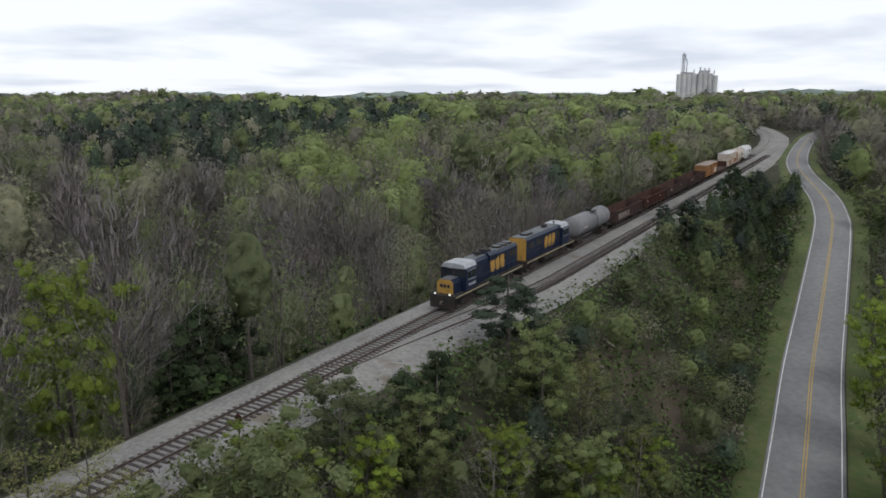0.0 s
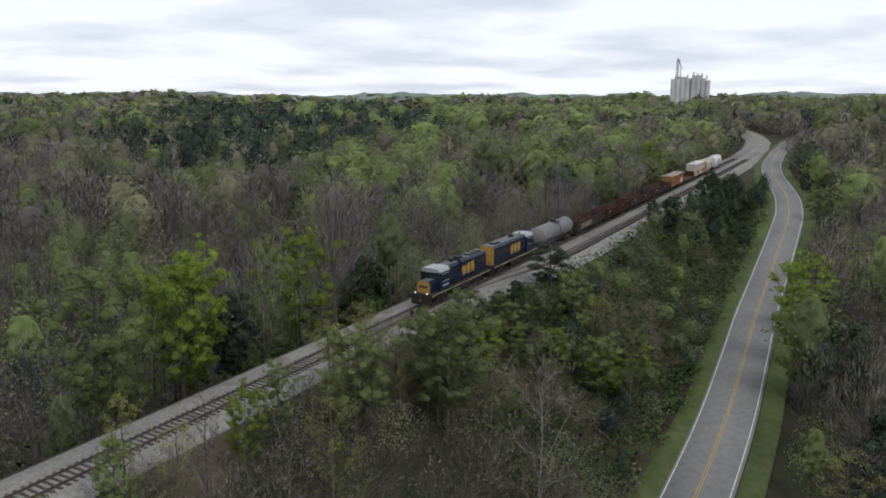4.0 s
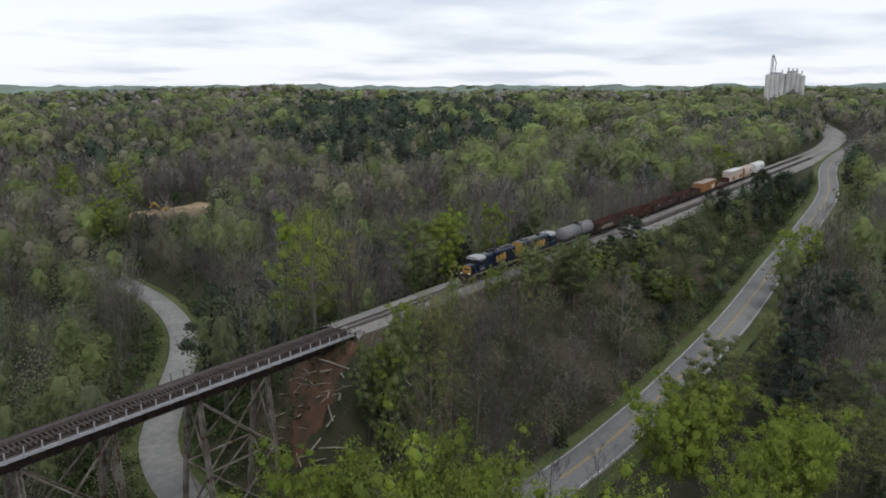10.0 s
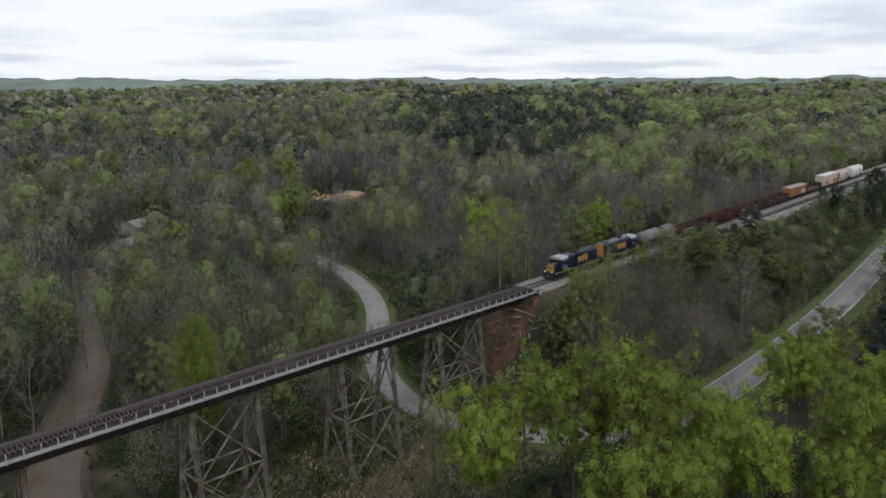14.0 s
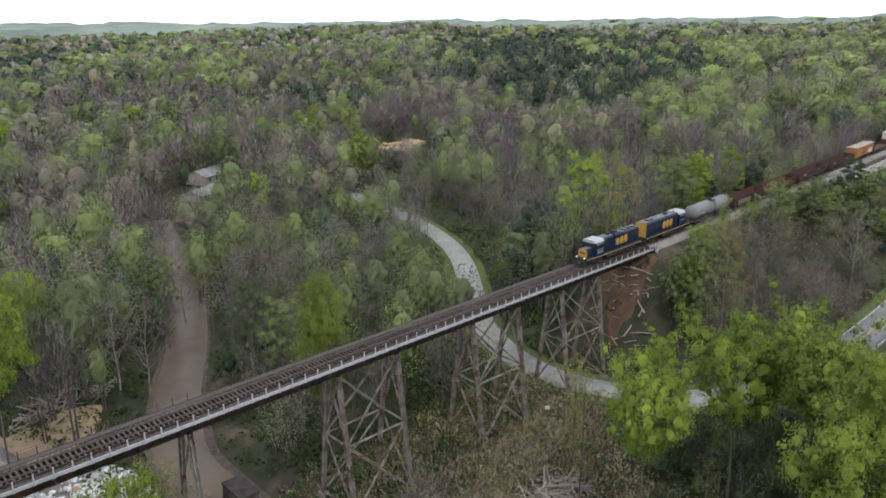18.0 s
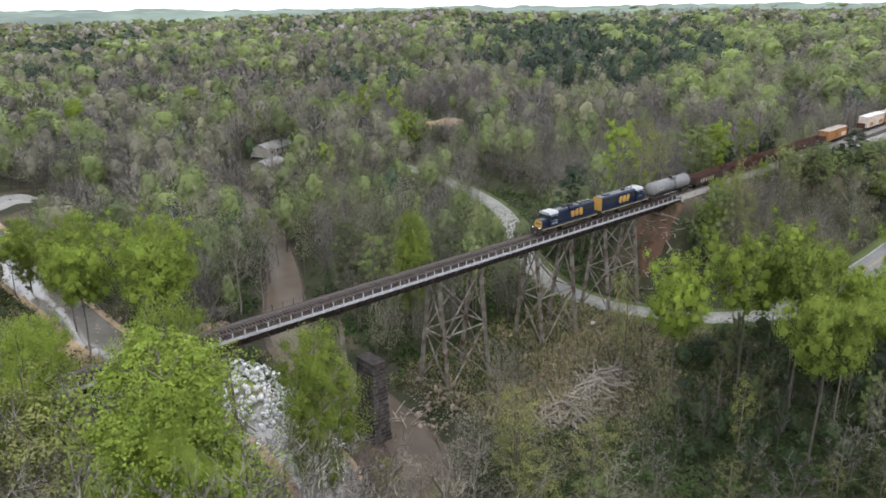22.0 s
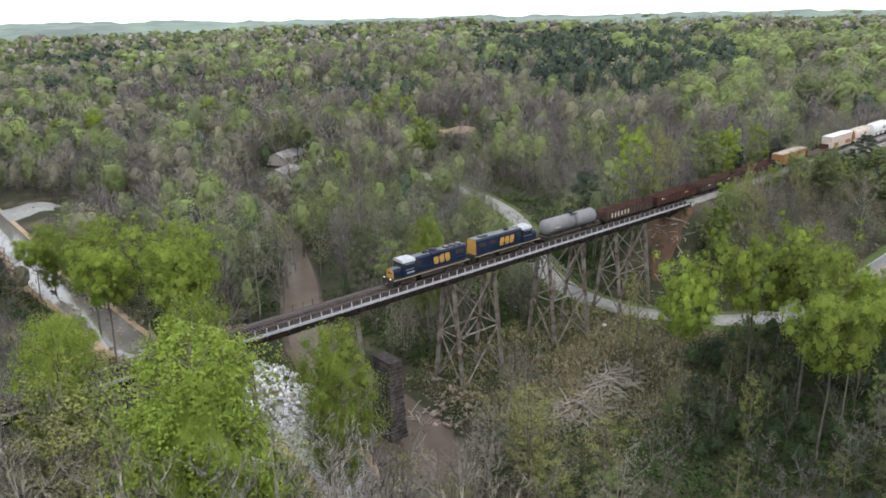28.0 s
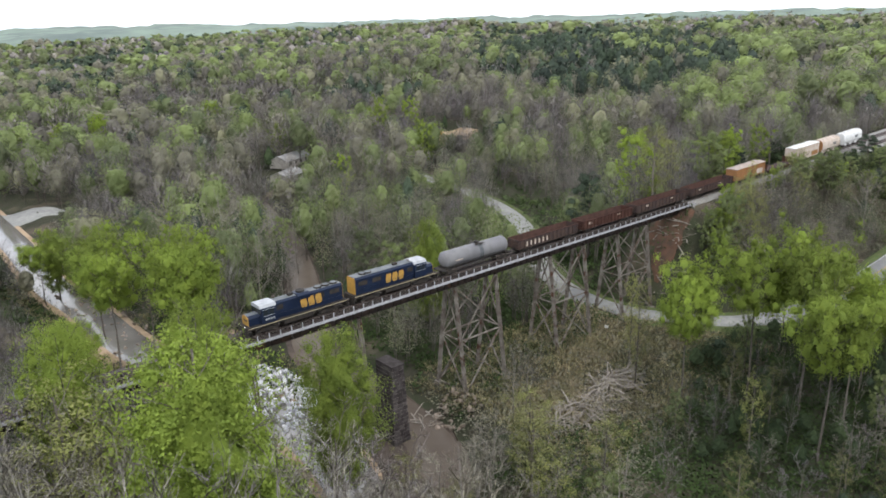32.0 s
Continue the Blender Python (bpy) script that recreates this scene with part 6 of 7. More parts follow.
for k, (x, y, h, w) in enumerate(((-132.7, 29.9, 17.9, 1.1), (-117.1, 107, 20, 0.9), (-108, 96.4, 21.9, 1), (-96.5, 71.9, 21.9, 1.1), (-35.1, 340.5, 20, 1.1),)):
    plant("round", x, y, h, w, k, 67 * k)


def reach(kind, top, x, y, w, k):
    """A tree whose crown ends at the height top."""
    plant(kind, x, y, top - float(ground_z(np.array([x]), np.array([y]))[0]), w, k, 67 * k)


# the tall trees between the lane and the clearing
for k, (x, y, top, w) in enumerate(((-41.9, -39.2, 9.4, 0.72), (-40.4, -47.7, 11.1, 0.75), (-55.2, -57.4, 9.7, 0.65), (-41.2, -55.1, 2.8, 0.7), (-54.5, -34.0, 6.6, 0.62), (-31, -43, 4, 0.6), (-27, -52, 4, 0.75), (-36, -60, 5, 0.7), (-24, -36, 1, 0.7))):
    reach("tall", top, x, y, w, k)
for k, (x, y, top, w) in enumerate(((-129, -16.6, 13.1, 0.66), (-135.1, -30.7, 14.8, 1.12), (-108.2, -12, 2.1, 0.78), (-64.3, 21.1, 3.5, 0.72), (-141, -2, 9.0, 0.7))):
    reach("round", top, x, y, w, k)
for k, (x, y, top, w) in enumerate(((-114.6, 27.5, 9.9, 0.75), (-121.9, 43.2, 7.7, 0.75), (-108.5, 38, 6, 0.7))):
    reach("tall", top, x, y, w, k + 1)
for k, (x, y, top, w) in enumerate(((8, 22, 14.5, 0.8), (65.4, 27.7, 7.9, 0.62), (41.5, 20.2, 8.9, 0.75), (6.9, 216.8, 0.2, 1.0), (84.5, 218.6, 4.7, 0.9), (50.8, 199, 10.3, 0.8), (39, 150, 3.1, 0.8), (109.2, -36.5, 4.8, 1.0), (75.9, -11.5, -2.2, 1.4))):
    reach("fresh", top, x, y, w, k)
for k, (x, y, top, w) in enumerate(((-65.3, 42.6, -2.2, 0.8), (-65, 84.3, -7.8, 0.9), (54.7, -6.8, 4.6, 1.4))):
    reach("fresh" if x > 0 else "green", top, x, y, w, k)
for k, (x, y, top, w) in enumerate(((52, -8.0, 5.2, 1.0), (46, -7.4, 5.6, 0.9), (57, -12, 1.5, 1.0), (5, -8.2, 4.3, 0.9), (46.6, -2.9, 6.4, 1.2), (81.1, -20.2, -2.2, 0.8), (95.3, -10.9, -1.5, 1.5), (-48.6, -19.1, -2.8, 0.55), (-52.9, -23.7, -0.8, 0.5))):
    reach("olive", top, x, y, w, k)
for k, (x, y, top, w) in enumerate(((-90.3, 71.3, 4.7, 0.9), (68.8, -13.7, 0.4, 1.0), (24.6, -23, -4.4, 0.9), (-76.5, -15.8, -10.3, 1.0))):
    reach("pale", top, x, y, w, k)
reach("pine", 4.3, -8.5, 23.7, 1.15, 0)
for k, (x, y, top, w) in enumerate(((62, -50, 0.5, 1.2), (46, -53, -1.0, 1.3), (80, -53, 2.0, 1.2), (30, -56, -2.0, 1.2))):
    reach("pine", top, x, y, w, k)
# the thicket along the near edge of the railway bank
for k, (kind, x, y, top, w) in enumerate((("olive", 10.5, -8.5, 3.6, 0.9), ("green", 15, -6.4, 5.4, 0.9), ("olive", 19.5, -7, 5.2, 0.9), ("bare", 22.5, -6.4, 5.6, 0.9), ("fresh", 26, -6.8, 5.4, 0.8), ("green", 30, -6.4, 6.0, 0.9), ("bare", 33.5, -7, 5.4, 0.9), ("olive", 37, -6.6, 5.8, 0.9), ("green", 41, -7.4, 5.6, 0.9), ("fresh", 61, -8.8, 2.6, 1.2), ("olive", 66, -9.6, 2.4, 1.2))):
    reach(kind, top, x, y, w, k)
# the wood on the near side of the road
for k, (x, y, top, w) in enumerate(((2, -50, 3.0, 0.75), (-14, -64, 4.0, 0.7), (-20, -67, 6.0, 0.7), (4, -63, 3.0, 0.8), (-30, -68, 2.0, 0.7))):
    reach("tall", top, x, y, w, k)
# leafless trees on the slope in front of the bridge
for k, (x, y, top, w) in enumerate(((-151.5, -42, 16.0, 0.7), (-146, -44, 14.0, 0.75), (-141.5, -45, 13.0, 0.7), (-137, -48, 12.0, 0.75), (-133, -51, 11.5, 0.7), (-129.5, -54.5, 9.5, 0.75), (-124.5, -57.5, 10.5, 0.7), (-149, -49, 11.0, 0.7), (-140.5, -52.5, 8.5, 0.75))):
    reach(("pale", "pale", "bare")[k % 3], top, x, y, w, k)
for k, (x, y, h, w) in enumerate(((-61.4, 82.9, 21.9, 1), (-98.5, 103.2, 23.9, 1.3), (-110, 60, 22.5, 1.1), (12, -12, 12.6, 0.8), (18, -12, 13, 0.8), (24, -13, 14.2, 0.8), (-9, -20, 21.4, 0.7), (5, -19, 18, 0.8),)):
    plant("bare", x, y, h, w, k, 67 * k)


# ---- brush on the bank, in the valley and in front ----
def bank(x, y):
    off = y - track_y(x)
    dr, _ = nearest(ROAD_LINE, x, y)
    return (dr > 6.0) & (off < -3.6 - 5 * smooth(50, 105, x)) & (y > -34)


def brush(kinds, n, box, heights, seed, allow, apart=3.0, single=False, wide=(1.0, 1.5)):
    """Young trees and shrubs strewn over a stretch."""
    r = np.random.RandomState(seed)
    done, rows = [], {}
    for _ in range(n * 12):
        x, y = r.uniform(box[0], box[1]), r.uniform(box[2], box[3])
        if not bool(allow(np.array([x]), np.array([y]))[0]) or any((x - a) ** 2 + (y - b) ** 2 < apart**2 for a, b in done):
            continue
        done.append((x, y))
        cap = 2.0 + 0.55 * max(0.0, float(track_y(x)) - 3 - y) if x > -8 and y > -34 else 99
        kind = kinds[r.randint(len(kinds))]
        if single:
            plant(kind, x, y, min(cap, r.uniform(*heights)), r.uniform(*wide), r.randint(3), r.uniform(0, 360), group="wood in front of the trestle")
        else:
            rows.setdefault(kind, []).append((x, y, min(cap, r.uniform(*heights)), r.uniform(1.0, 1.6), r.uniform(0, 6.28)))
        if len(done) >= n:
            break
    for kind, rw in rows.items():
        x, y, h, w, t = np.array(rw).T
        w = w * np.where(h < 5.5, 1.7, 1.0)
        z = ground_z(x, y)
        grove("brush", kind, [stamp(far_pattern(kind, 0, seed, False), x, y, z, h, w, t)], WOOD_LABEL[kind].replace("woods", "brush"))


low_cover("undergrowth", M_BANK, "tangled green undergrowth on the railway bank", 52000, (55, 260, -34, 4), 0.24, 1.5, bank, 11)
low_cover("undergrowth", M_BRUSH, "reddish-brown leafless brush on the railway bank", 22000, (-14, 62, -34, 0), 0.26, 1.5, bank, 12)
low_cover("undergrowth", M_LEAF_OLIVE, "olive spring shoots on the railway bank", 7000, (-14, 240, -34, 4), 0.26, 1.4, bank, 13)
brush(["bare", "bare", "olive", "pale"], 90, (-6, 58, -26, -4), (6, 10), 14, bank, 2.4)
brush(["green", "olive", "green", "pine"], 40, (60, 130, -24, -8), (4, 7), 15, bank, 3.2)
brush(["pine", "pine", "green", "cedar"], 34, (135, 250, -14, -2), (6, 10), 16, bank, 4.0)


low_cover("undergrowth", M_BUSH, "dark green undergrowth in the valley wood", 70000, (-92, 6, -74, -24), 0.24, 1.7, lambda x, y: (nearest(ROAD_LINE, x, y)[0] > 5) & (((x + 55) / 20) ** 2 + ((y + 18) / 14) ** 2 > 1), 18)
low_cover("dry_grass", M_GRASS, "dry tan grass and weeds in the valley clearing", 60000, (-80, -24, -36, 10), 0.6, 1.1, lambda x, y: (nearest(ROAD_LINE, x, y)[0] > 3.5) & (nearest(BROOK, x, y)[0] > 5), 19)
low_cover("undergrowth", M_BUSH, "green undergrowth below the trestle", 24000, (-75, -4, -4, 40), 0.25, 1.2, lambda x, y: (nearest(ROAD_LINE, x, y)[0] > 4.2) & (nearest(BROOK, x, y)[0] > 6), 20)
brush(["pale", "olive", "pale", "bare", "pale"], 46, (-168, -115, -48, -11), (18, 23), 21, lambda x, y: (nearest(CREEK, x, y)[0] > 1) & (y < -11 - 0.2 * (x + 168)), 4.6, True)
brush(["pale", "bare", "pale", "olive"], 26, (-116, -84, -54, -24), (11, 15), 25, lambda x, y: (nearest(CREEK, x, y)[0] > 1), 4.4, True)
low_cover("undergrowth", M_BRUSH, "grey-brown leafless brush on the valley floor", 26000, (-175, -92, -75, -8), 0.3, 1.6, lambda x, y: nearest(CREEK, x, y)[0] > 5, 23)
low_cover("undergrowth", M_BANK, "fresh green weeds and shrubs beside the lane", 30000, (-62, 34, 6, 95), 0.26, 1.3, lambda x, y: (nearest(ROAD_LINE, x, y)[0] > 4.6) & (nearest(ROAD_LINE, x, y)[0] < 24) & (nearest(BROOK, x, y)[0] > 8), 34)
low_cover("undergrowth", M_BUSH, "green forest undergrowth", 60000, (-180, 150, 8, 130), 0.34, 1.4, lambda x, y: (nearest(ROAD_LINE, x, y)[0] > 6) & (nearest(CREEK, x, y)[0] > 7) & (nearest(BROOK, x, y)[0] > 6) & (y > track_y(x) + 7), 24)
brush(["bare", "olive", "green"], 10, (-34, 4, -66, -34), (12, 17), 17, lambda x, y: (nearest(ROAD_LINE, x, y)[0] > 7), 6.5, True, (0.55, 0.8))
brush(["bare", "green", "bare", "olive", "bare"], 18, (-62, -32, -66, -36), (9, 15), 33, lambda x, y: nearest(ROAD_LINE, x, y)[0] > 7, 4.6, True, (0.45, 0.7))
brush(["bare", "green", "olive", "bare"], 16, (-100, -58, -74, -32), (7, 12), 22, lambda x, y: nearest(CREEK, x, y)[0] > 5, 6.0, True, (0.7, 1.1))
brush(["cedar", "cedar", "pine", "cedar"], 80, (-64, 2, -68, -27), (3, 6.5), 26, lambda x, y: (nearest(ROAD_LINE, x, y)[0] > 7) & (((x + 55) / 18) ** 2 + ((y + 20) / 13) ** 2 > 1), 2.8)
low_cover("undergrowth", M_GRASS, "dry grass and weeds on the creek banks", 16000, (-150, -84, -6, 130), 0.6, 1.0, lambda x, y: (nearest(CREEK, x, y)[0] > 4.5) & (nearest(CREEK, x, y)[0] < 15), 27)
low_cover("undergrowth", M_BUSH, "green scrub on the creek banks", 16000, (-150, -60, -6, 130), 0.26, 1.3, lambda x, y: (np.minimum(nearest(CREEK, x, y)[0], nearest(BROOK, x, y)[0]) > 7) & (np.minimum(nearest(CREEK, x, y)[0], nearest(BROOK, x, y)[0]) < 18), 28)
brush(["pale", "olive", "bare"], 14, (-174, -132, -22, -9), (23, 27), 29, lambda x, y: nearest(CREEK, x, y)[0] > 3, 4.5, True)
low_cover("undergrowth", M_LEAF_OLIVE, "olive-green shoots and shrubs in the clearing", 14000, (-90, -30, -42, 4), 0.22, 1.3, lambda x, y: (nearest(ROAD_LINE, x, y)[0] > 4) & (nearest(BROOK, x, y)[0] > 6), 30)


# ---- creek, stones and the valley's litter ----
def flow(name, line, half, mat, label, lift=0.0):
    o = [-half * 1.3, -half, 0.0, half, half * 1.3]
    return ribbon(name, line, o, 0, mat, label, "water" if mat is M_WATER else "bank", rise=[lift - 0.5, lift, lift, lift, lift - 0.5])


flow("creek_bank", CREEK, 5.4, M_SAND, "pale orange sandy creek bank", -0.45)
flow("creek_water", CREEK, 4.0, M_WATER, "shallow creek water that mirrors the pale sky", -0.25)
M_MUD_WATER = material("muddy_water", (0.085, 0.066, 0.053), second=(0.10, 0.082, 0.068), scale=0.2, tone=0.15, tone_scale=0.05, rough=0.3)
M_BED = material("stream_gravel", (0.085, 0.068, 0.06), second=(0.055, 0.043, 0.038), scale=0.8, tone=0.25, tone_scale=0.12, rough=0.85)
flow("brook_bank", BROOK, 8.6, M_BED, "brown gravel bed and banks of the stream", -0.45)
flow("brook_water", BROOK, 3.9, M_MUD_WATER, "brown muddy stream water", -0.3)


def patch(name, x, y, rx, ry, mat, label, seed, lift=0.3, turn=0.0):
    """A bare patch that follows the ground, with a ragged edge."""
    r = np.random.RandomState(seed)
    rings, spokes = 9, 40
    ph = r.uniform(0, 6.28, 5)
    v = [(x, y, float(ground_z(np.array([x]), np.array([y]))[0]) + lift)]
    for i in range(1, rings + 1):
        for k in range(spokes):
            a = 2 * math.pi * k / spokes
            e = 1 + 0.16 * math.sin(3 * a + ph[0]) + 0.1 * math.sin(5 * a + ph[1]) + 0.06 * math.sin(11 * a + ph[2])
            u = i / rings * e
            px, py = rx * u * math.cos(a), ry * u * math.sin(a)
            qx, qy = x + px * math.cos(turn) - py * math.sin(turn), y + px * math.sin(turn) + py * math.cos(turn)
            v.append((qx, qy, float(ground_z(np.array([qx]), np.array([qy]))[0]) + lift * (1 if i < rings else -1.5)))
    f = [(0, 1 + k, 1 + (k + 1) % spokes) for k in range(spokes)]
    g = Geo().add(v, f)
    for i in range(rings - 1):
        g.f += [(1 + i * spokes + k, 1 + (i + 1) * spokes + k, 1 + (i + 1) * spokes + (k + 1) % spokes, 1 + i * spokes + (k + 1) % spokes) for k in range(spokes)]
    return solid(name, g, mat, label, "ground", kind="structure")


patch("clay_bank", -10, -1, 5, 4.5, M_CLAY, "raw red clay slope below the bridge end", 3, 0.35)
patch("sand_pit", 97, 203, 22, 12, M_SAND, "bare orange-tan sand of a small pit", 4, 1.2)
patch("gravel_yard", -110, 208, 20, 13, M_LANE, "pale gravel yard", 5, 0.4)
patch("creek_gravel", -122, 60, 9, 16, M_SAND, "orange sandy bank beside the creek", 6, 0.3)
patch("creek_gravel", -102, 50, 11, 8, M_SAND, "orange sandy bank beside the creek", 7, 0.3)
patch("clearing", -48, -9, 15, 5, M_DIRT, "trampled brown dirt in the valley clearing", 8, 0.12, 0.35)
patch("clearing", -66, -16, 9, 7, M_DIRT, "bare brown dirt beside the stream", 9, 0.12)


def rock_meshes(mat, count, seed):
    out = []
    for k in range(count):
        r = np.random.RandomState(seed + k)
        bm = bmesh.new()
        bmesh.ops.create_icosphere(bm, subdivisions=1, radius=0.5)
        for q in bm.verts:
            q.co *= r.uniform(0.72, 1.2)
            q.co.z *= 0.72
        me = bpy.data.meshes.new("rock")
        bm.to_mesh(me)
        bm.free()
        me.materials.append(mat)
        out.append(me)
    return out


def rock_field(name, label, cx, cy, rx, ry, n, lo, hi, mat, seed, lift=0.0):
    field = thing(name, label, "rocks", kind="")
    r, kinds = np.random.RandomState(seed), rock_meshes(mat, 5, seed)
    for k in range(n):
        a, u = r.uniform(0, 6.28), math.sqrt(r.uniform(0, 1))
        x, y = cx + rx * u * math.cos(a), cy + ry * u * math.sin(a)
        z = float(ground_z(np.array([x]), np.array([y]))[0])
        s = r.uniform(lo, hi)
        part("rock", kinds[k % 5], None, field, m=pose(x, y, z + 0.25 + lift * (1.2 - u) + 0.2 * s, r.uniform(0, 360), r.uniform(0, 360), r.uniform(0, 360)) @ Matrix.Diagonal((s, s * r.uniform(0.8, 1.2), s, 1)))
    return field


def rock_bed(name, label, cx, cy, rx, ry, n, lo, hi, mat, seed):
    """Rubble too small to pick apart, as one mesh."""
    r = np.random.RandomState(seed)
    a, u = r.uniform(0, 6.28, n), np.sqrt(r.uniform(0, 1, n))
    x, y = cx + rx * u * np.cos(a), cy + ry * u * np.sin(a)
    z = ground_z(x, y) + 0.2
    c, sn, k = np.cos(a * 7), np.sin(a * 7), r.uniform(lo, hi, n) * 0.55
    p = ICO[None] * r.uniform(0.65, 1.2, (n, 12, 1)) * (1, 0.8, 0.6) * k[:, None, None]
    v = np.stack([x[:, None] + p[..., 0] * c[:, None] - p[..., 1] * sn[:, None], y[:, None] + p[..., 0] * sn[:, None] + p[..., 1] * c[:, None], z[:, None] + p[..., 2]], -1)
    return solid(name, mesh_np(name, v.reshape(-1, 3), (ICO_FACES[None] + 12 * np.arange(n)[:, None, None]).reshape(-1, 3), mat), None, label, "rocks", kind="stuff")


M_BROWNROCK = material("brown_rock", (0.24, 0.2, 0.165), second=(0.16, 0.13, 0.105), scale=2, objrand=0.3)
M_PALEROCK = material("white_rock", (0.46, 0.46, 0.465), second=(0.28, 0.28, 0.295), scale=1.5, objrand=0.3, island=0.3)
rock_field("riprap", "pale grey broken rock laid along the creek under the trestle", -102, 25, 8.5, 14, 300, 0.7, 1.5, M_PALEROCK, 40, 0.7)
rock_bed("riprap_rubble", "small pale grey rubble between the larger rocks by the creek", -102, 22, 9, 20, 2600, 0.35, 0.95, M_PALEROCK, 41)
rock_field("riprap", "pale grey broken rock on the creek bed", -99, 5, 4.5, 7, 90, 0.6, 1.3, M_PALEROCK, 45, 0.5)
rock_field("creek_stones", "grey stones along the creek edge", -113, 95, 7, 50, 160, 0.4, 1.1, M_BROWNROCK, 70, 0.2)
rock_field("creek_rocks", "brown rocks heaped beside the stream", -80, -5, 5, 5, 70, 0.5, 1.3, M_BROWNROCK, 60)


def log_heap(name, x, y, rx, ry, n, seed, longest):
    heap = thing(name, "grey heap of dead logs and branches", "log pile")
    r = random.Random(seed)
    for k in range(n):
        a, u = r.uniform(0, 6.28), math.sqrt(r.random())
        px, py = x + rx * u * math.cos(a), y + ry * u * math.sin(a)
        z = float(ground_z(np.array([px]), np.array([py]))[0])
        L, t = r.uniform(1.2, longest), r.uniform(0, 6.28)
        rise = r.uniform(-0.15, 0.55) * L
        p = Vector((px - L / 2 * math.cos(t), py - L / 2 * math.sin(t), z + 0.2 + r.uniform(0, 0.8) * (1 - u)))
        q = Vector((px + L / 2 * math.cos(t), py + L / 2 * math.sin(t), p.z + max(0.05, rise)))
        rad = r.uniform(0.06, 0.2)
        m = (p + q) / 2 + Vector((r.uniform(-0.2, 0.2), r.uniform(-0.2, 0.2), r.uniform(-0.1, 0.2)))
        g = Geo().tube(p, m, rad, rad * 0.85, n=6).tube(m, q, rad * 0.85, rad * 0.5, n=6)
        part("log", g, M_LOG, heap)
    return heap


log_heap("log_pile", -56, -21, 6.5, 4.0, 200, 7, 6.0)
log_heap("log_pile", -67, -22, 6.5, 4.5, 110, 8, 6.0)
log_heap("driftwood", -96, 59, 9.0, 4.0, 110, 9, 5.0)
log_heap("fallen_branches", -12, -2, 5.0, 5.5, 50, 13, 4.5)
log_heap("driftwood", -84, -2, 3.5, 3.0, 20, 10, 3.5)

# ---- old stone pier ----
pier = thing("stone_pier", "dark masonry pier of an older bridge beside the trestle", "pier")
PX, PY, PZ0, PZ1 = -92.0, -2.2, -27.2, -12.6
part("core", Geo().add([(sx * a, sy * b, z) for z, a, b in ((PZ0, 1.7, 2.9), (PZ1, 1.15, 2.2)) for sx in (-1, 1) for sy in (-1, 1)],
                       [(0, 1, 3, 2), (4, 6, 7, 5), (0, 4, 5, 1), (2, 3, 7, 6), (0, 2, 6, 4), (1, 5, 7, 3)]), M_MORTAR, pier, m=pose(PX, PY, 0))
st_rng = random.Random(12)
courses = 22
for c in range(courses):
    u = (c + 0.5) / courses
    z, a, b = PZ0 + (PZ1 - PZ0) * u, 1.7 - 0.55 * u, 2.9 - 0.7 * u
    h = (PZ1 - PZ0) / courses - 0.05
    for face in range(4):
        half, out = ((b, a) if face % 2 == 0 else (a, b))
        k = -half
        while k < half - 0.2:
            w = min(st_rng.uniform(0.6, 1.25), half - k)
            mid = k + w / 2
            c0 = (out, mid) if face == 0 else (mid, out) if face == 1 else (-out, mid) if face == 2 else (mid, -out)
            size = (0.16, w - 0.05, h) if face % 2 == 0 else (w - 0.05, 0.16, h)
            part("stone", Geo().box((0, 0, 0), size, ch=0.025), M_STONE, pier, m=pose(PX + c0[0], PY + c0[1], z))
            k += w
part("cap", Geo().box((0, 0, 0), (2.6, 4.7, 0.35), ch=0.05), M_STONE, pier, m=pose(PX, PY, PZ1 + 0.15))

# ---- grain elevator on the skyline ----
M_CONCRETE = material("silo_concrete", (0.5, 0.5, 0.5), second=(0.42, 0.42, 0.425), scale=0.12, tone=0.15, tone_scale=0.05, rough=0.9)
elevator = thing("grain_elevator", "pale grey concrete grain silos with a conveyor tower", "grain silo", pose(978, 205, 0, 0, 0, 14.2 - 90))
ZB = float(ground_z(np.array([978.0]), np.array([205.0]))[0]) - 1
# local x runs to the right as the railway sees it
M_PALECONCRETE = material("pale_concrete", (0.56, 0.56, 0.555), second=(0.48, 0.48, 0.48), scale=0.12, tone=0.12, tone_scale=0.05, rough=0.9)
for k in range(8):
    x = -1 + 5.7 * k + (1.6 if k > 3 else 0)
    top = (58.5, 59.0, 59.0, 59.5, 60.5, 60.5, 59.5, 57.0)[k]
    for row in range(2):
        part("silo", Geo().tube((x, row * 6.0, ZB), (x, row * 6.0, top), 3.05, n=24), M_PALECONCRETE if k < 4 else M_CONCRETE, elevator)
for x, w, z, h in ((7.5, 15, 60, 2.0), (28, 13, 61.6, 2.4)):
    part("roof_gallery", Geo().box((x, 3, z + h / 2 - 0.9), (w, 7, h), ch=0.1), M_WALK, elevator)
for x, z, h in ((16, 60, 3), (23, 61, 5), (28, 61, 4), (33, 60, 5), (39, 58, 4)):
    part("roof_vent", Geo().tube((x, 2, z), (x, 2, z + h), 0.7, 0.9, n=10).tube((x, 2, z + h), (x, 2, z + h + 1.2), 1.3, 0.4, n=10), M_WALK, elevator)
g = Geo()
for sx in (-1, 1):
    for sy in (-1, 1):
        g.beam((3 + sx * 1.8, sy * 1.8, 57), (3 + sx * 1.5, sy * 1.5, 80), 0.5, 0.5)
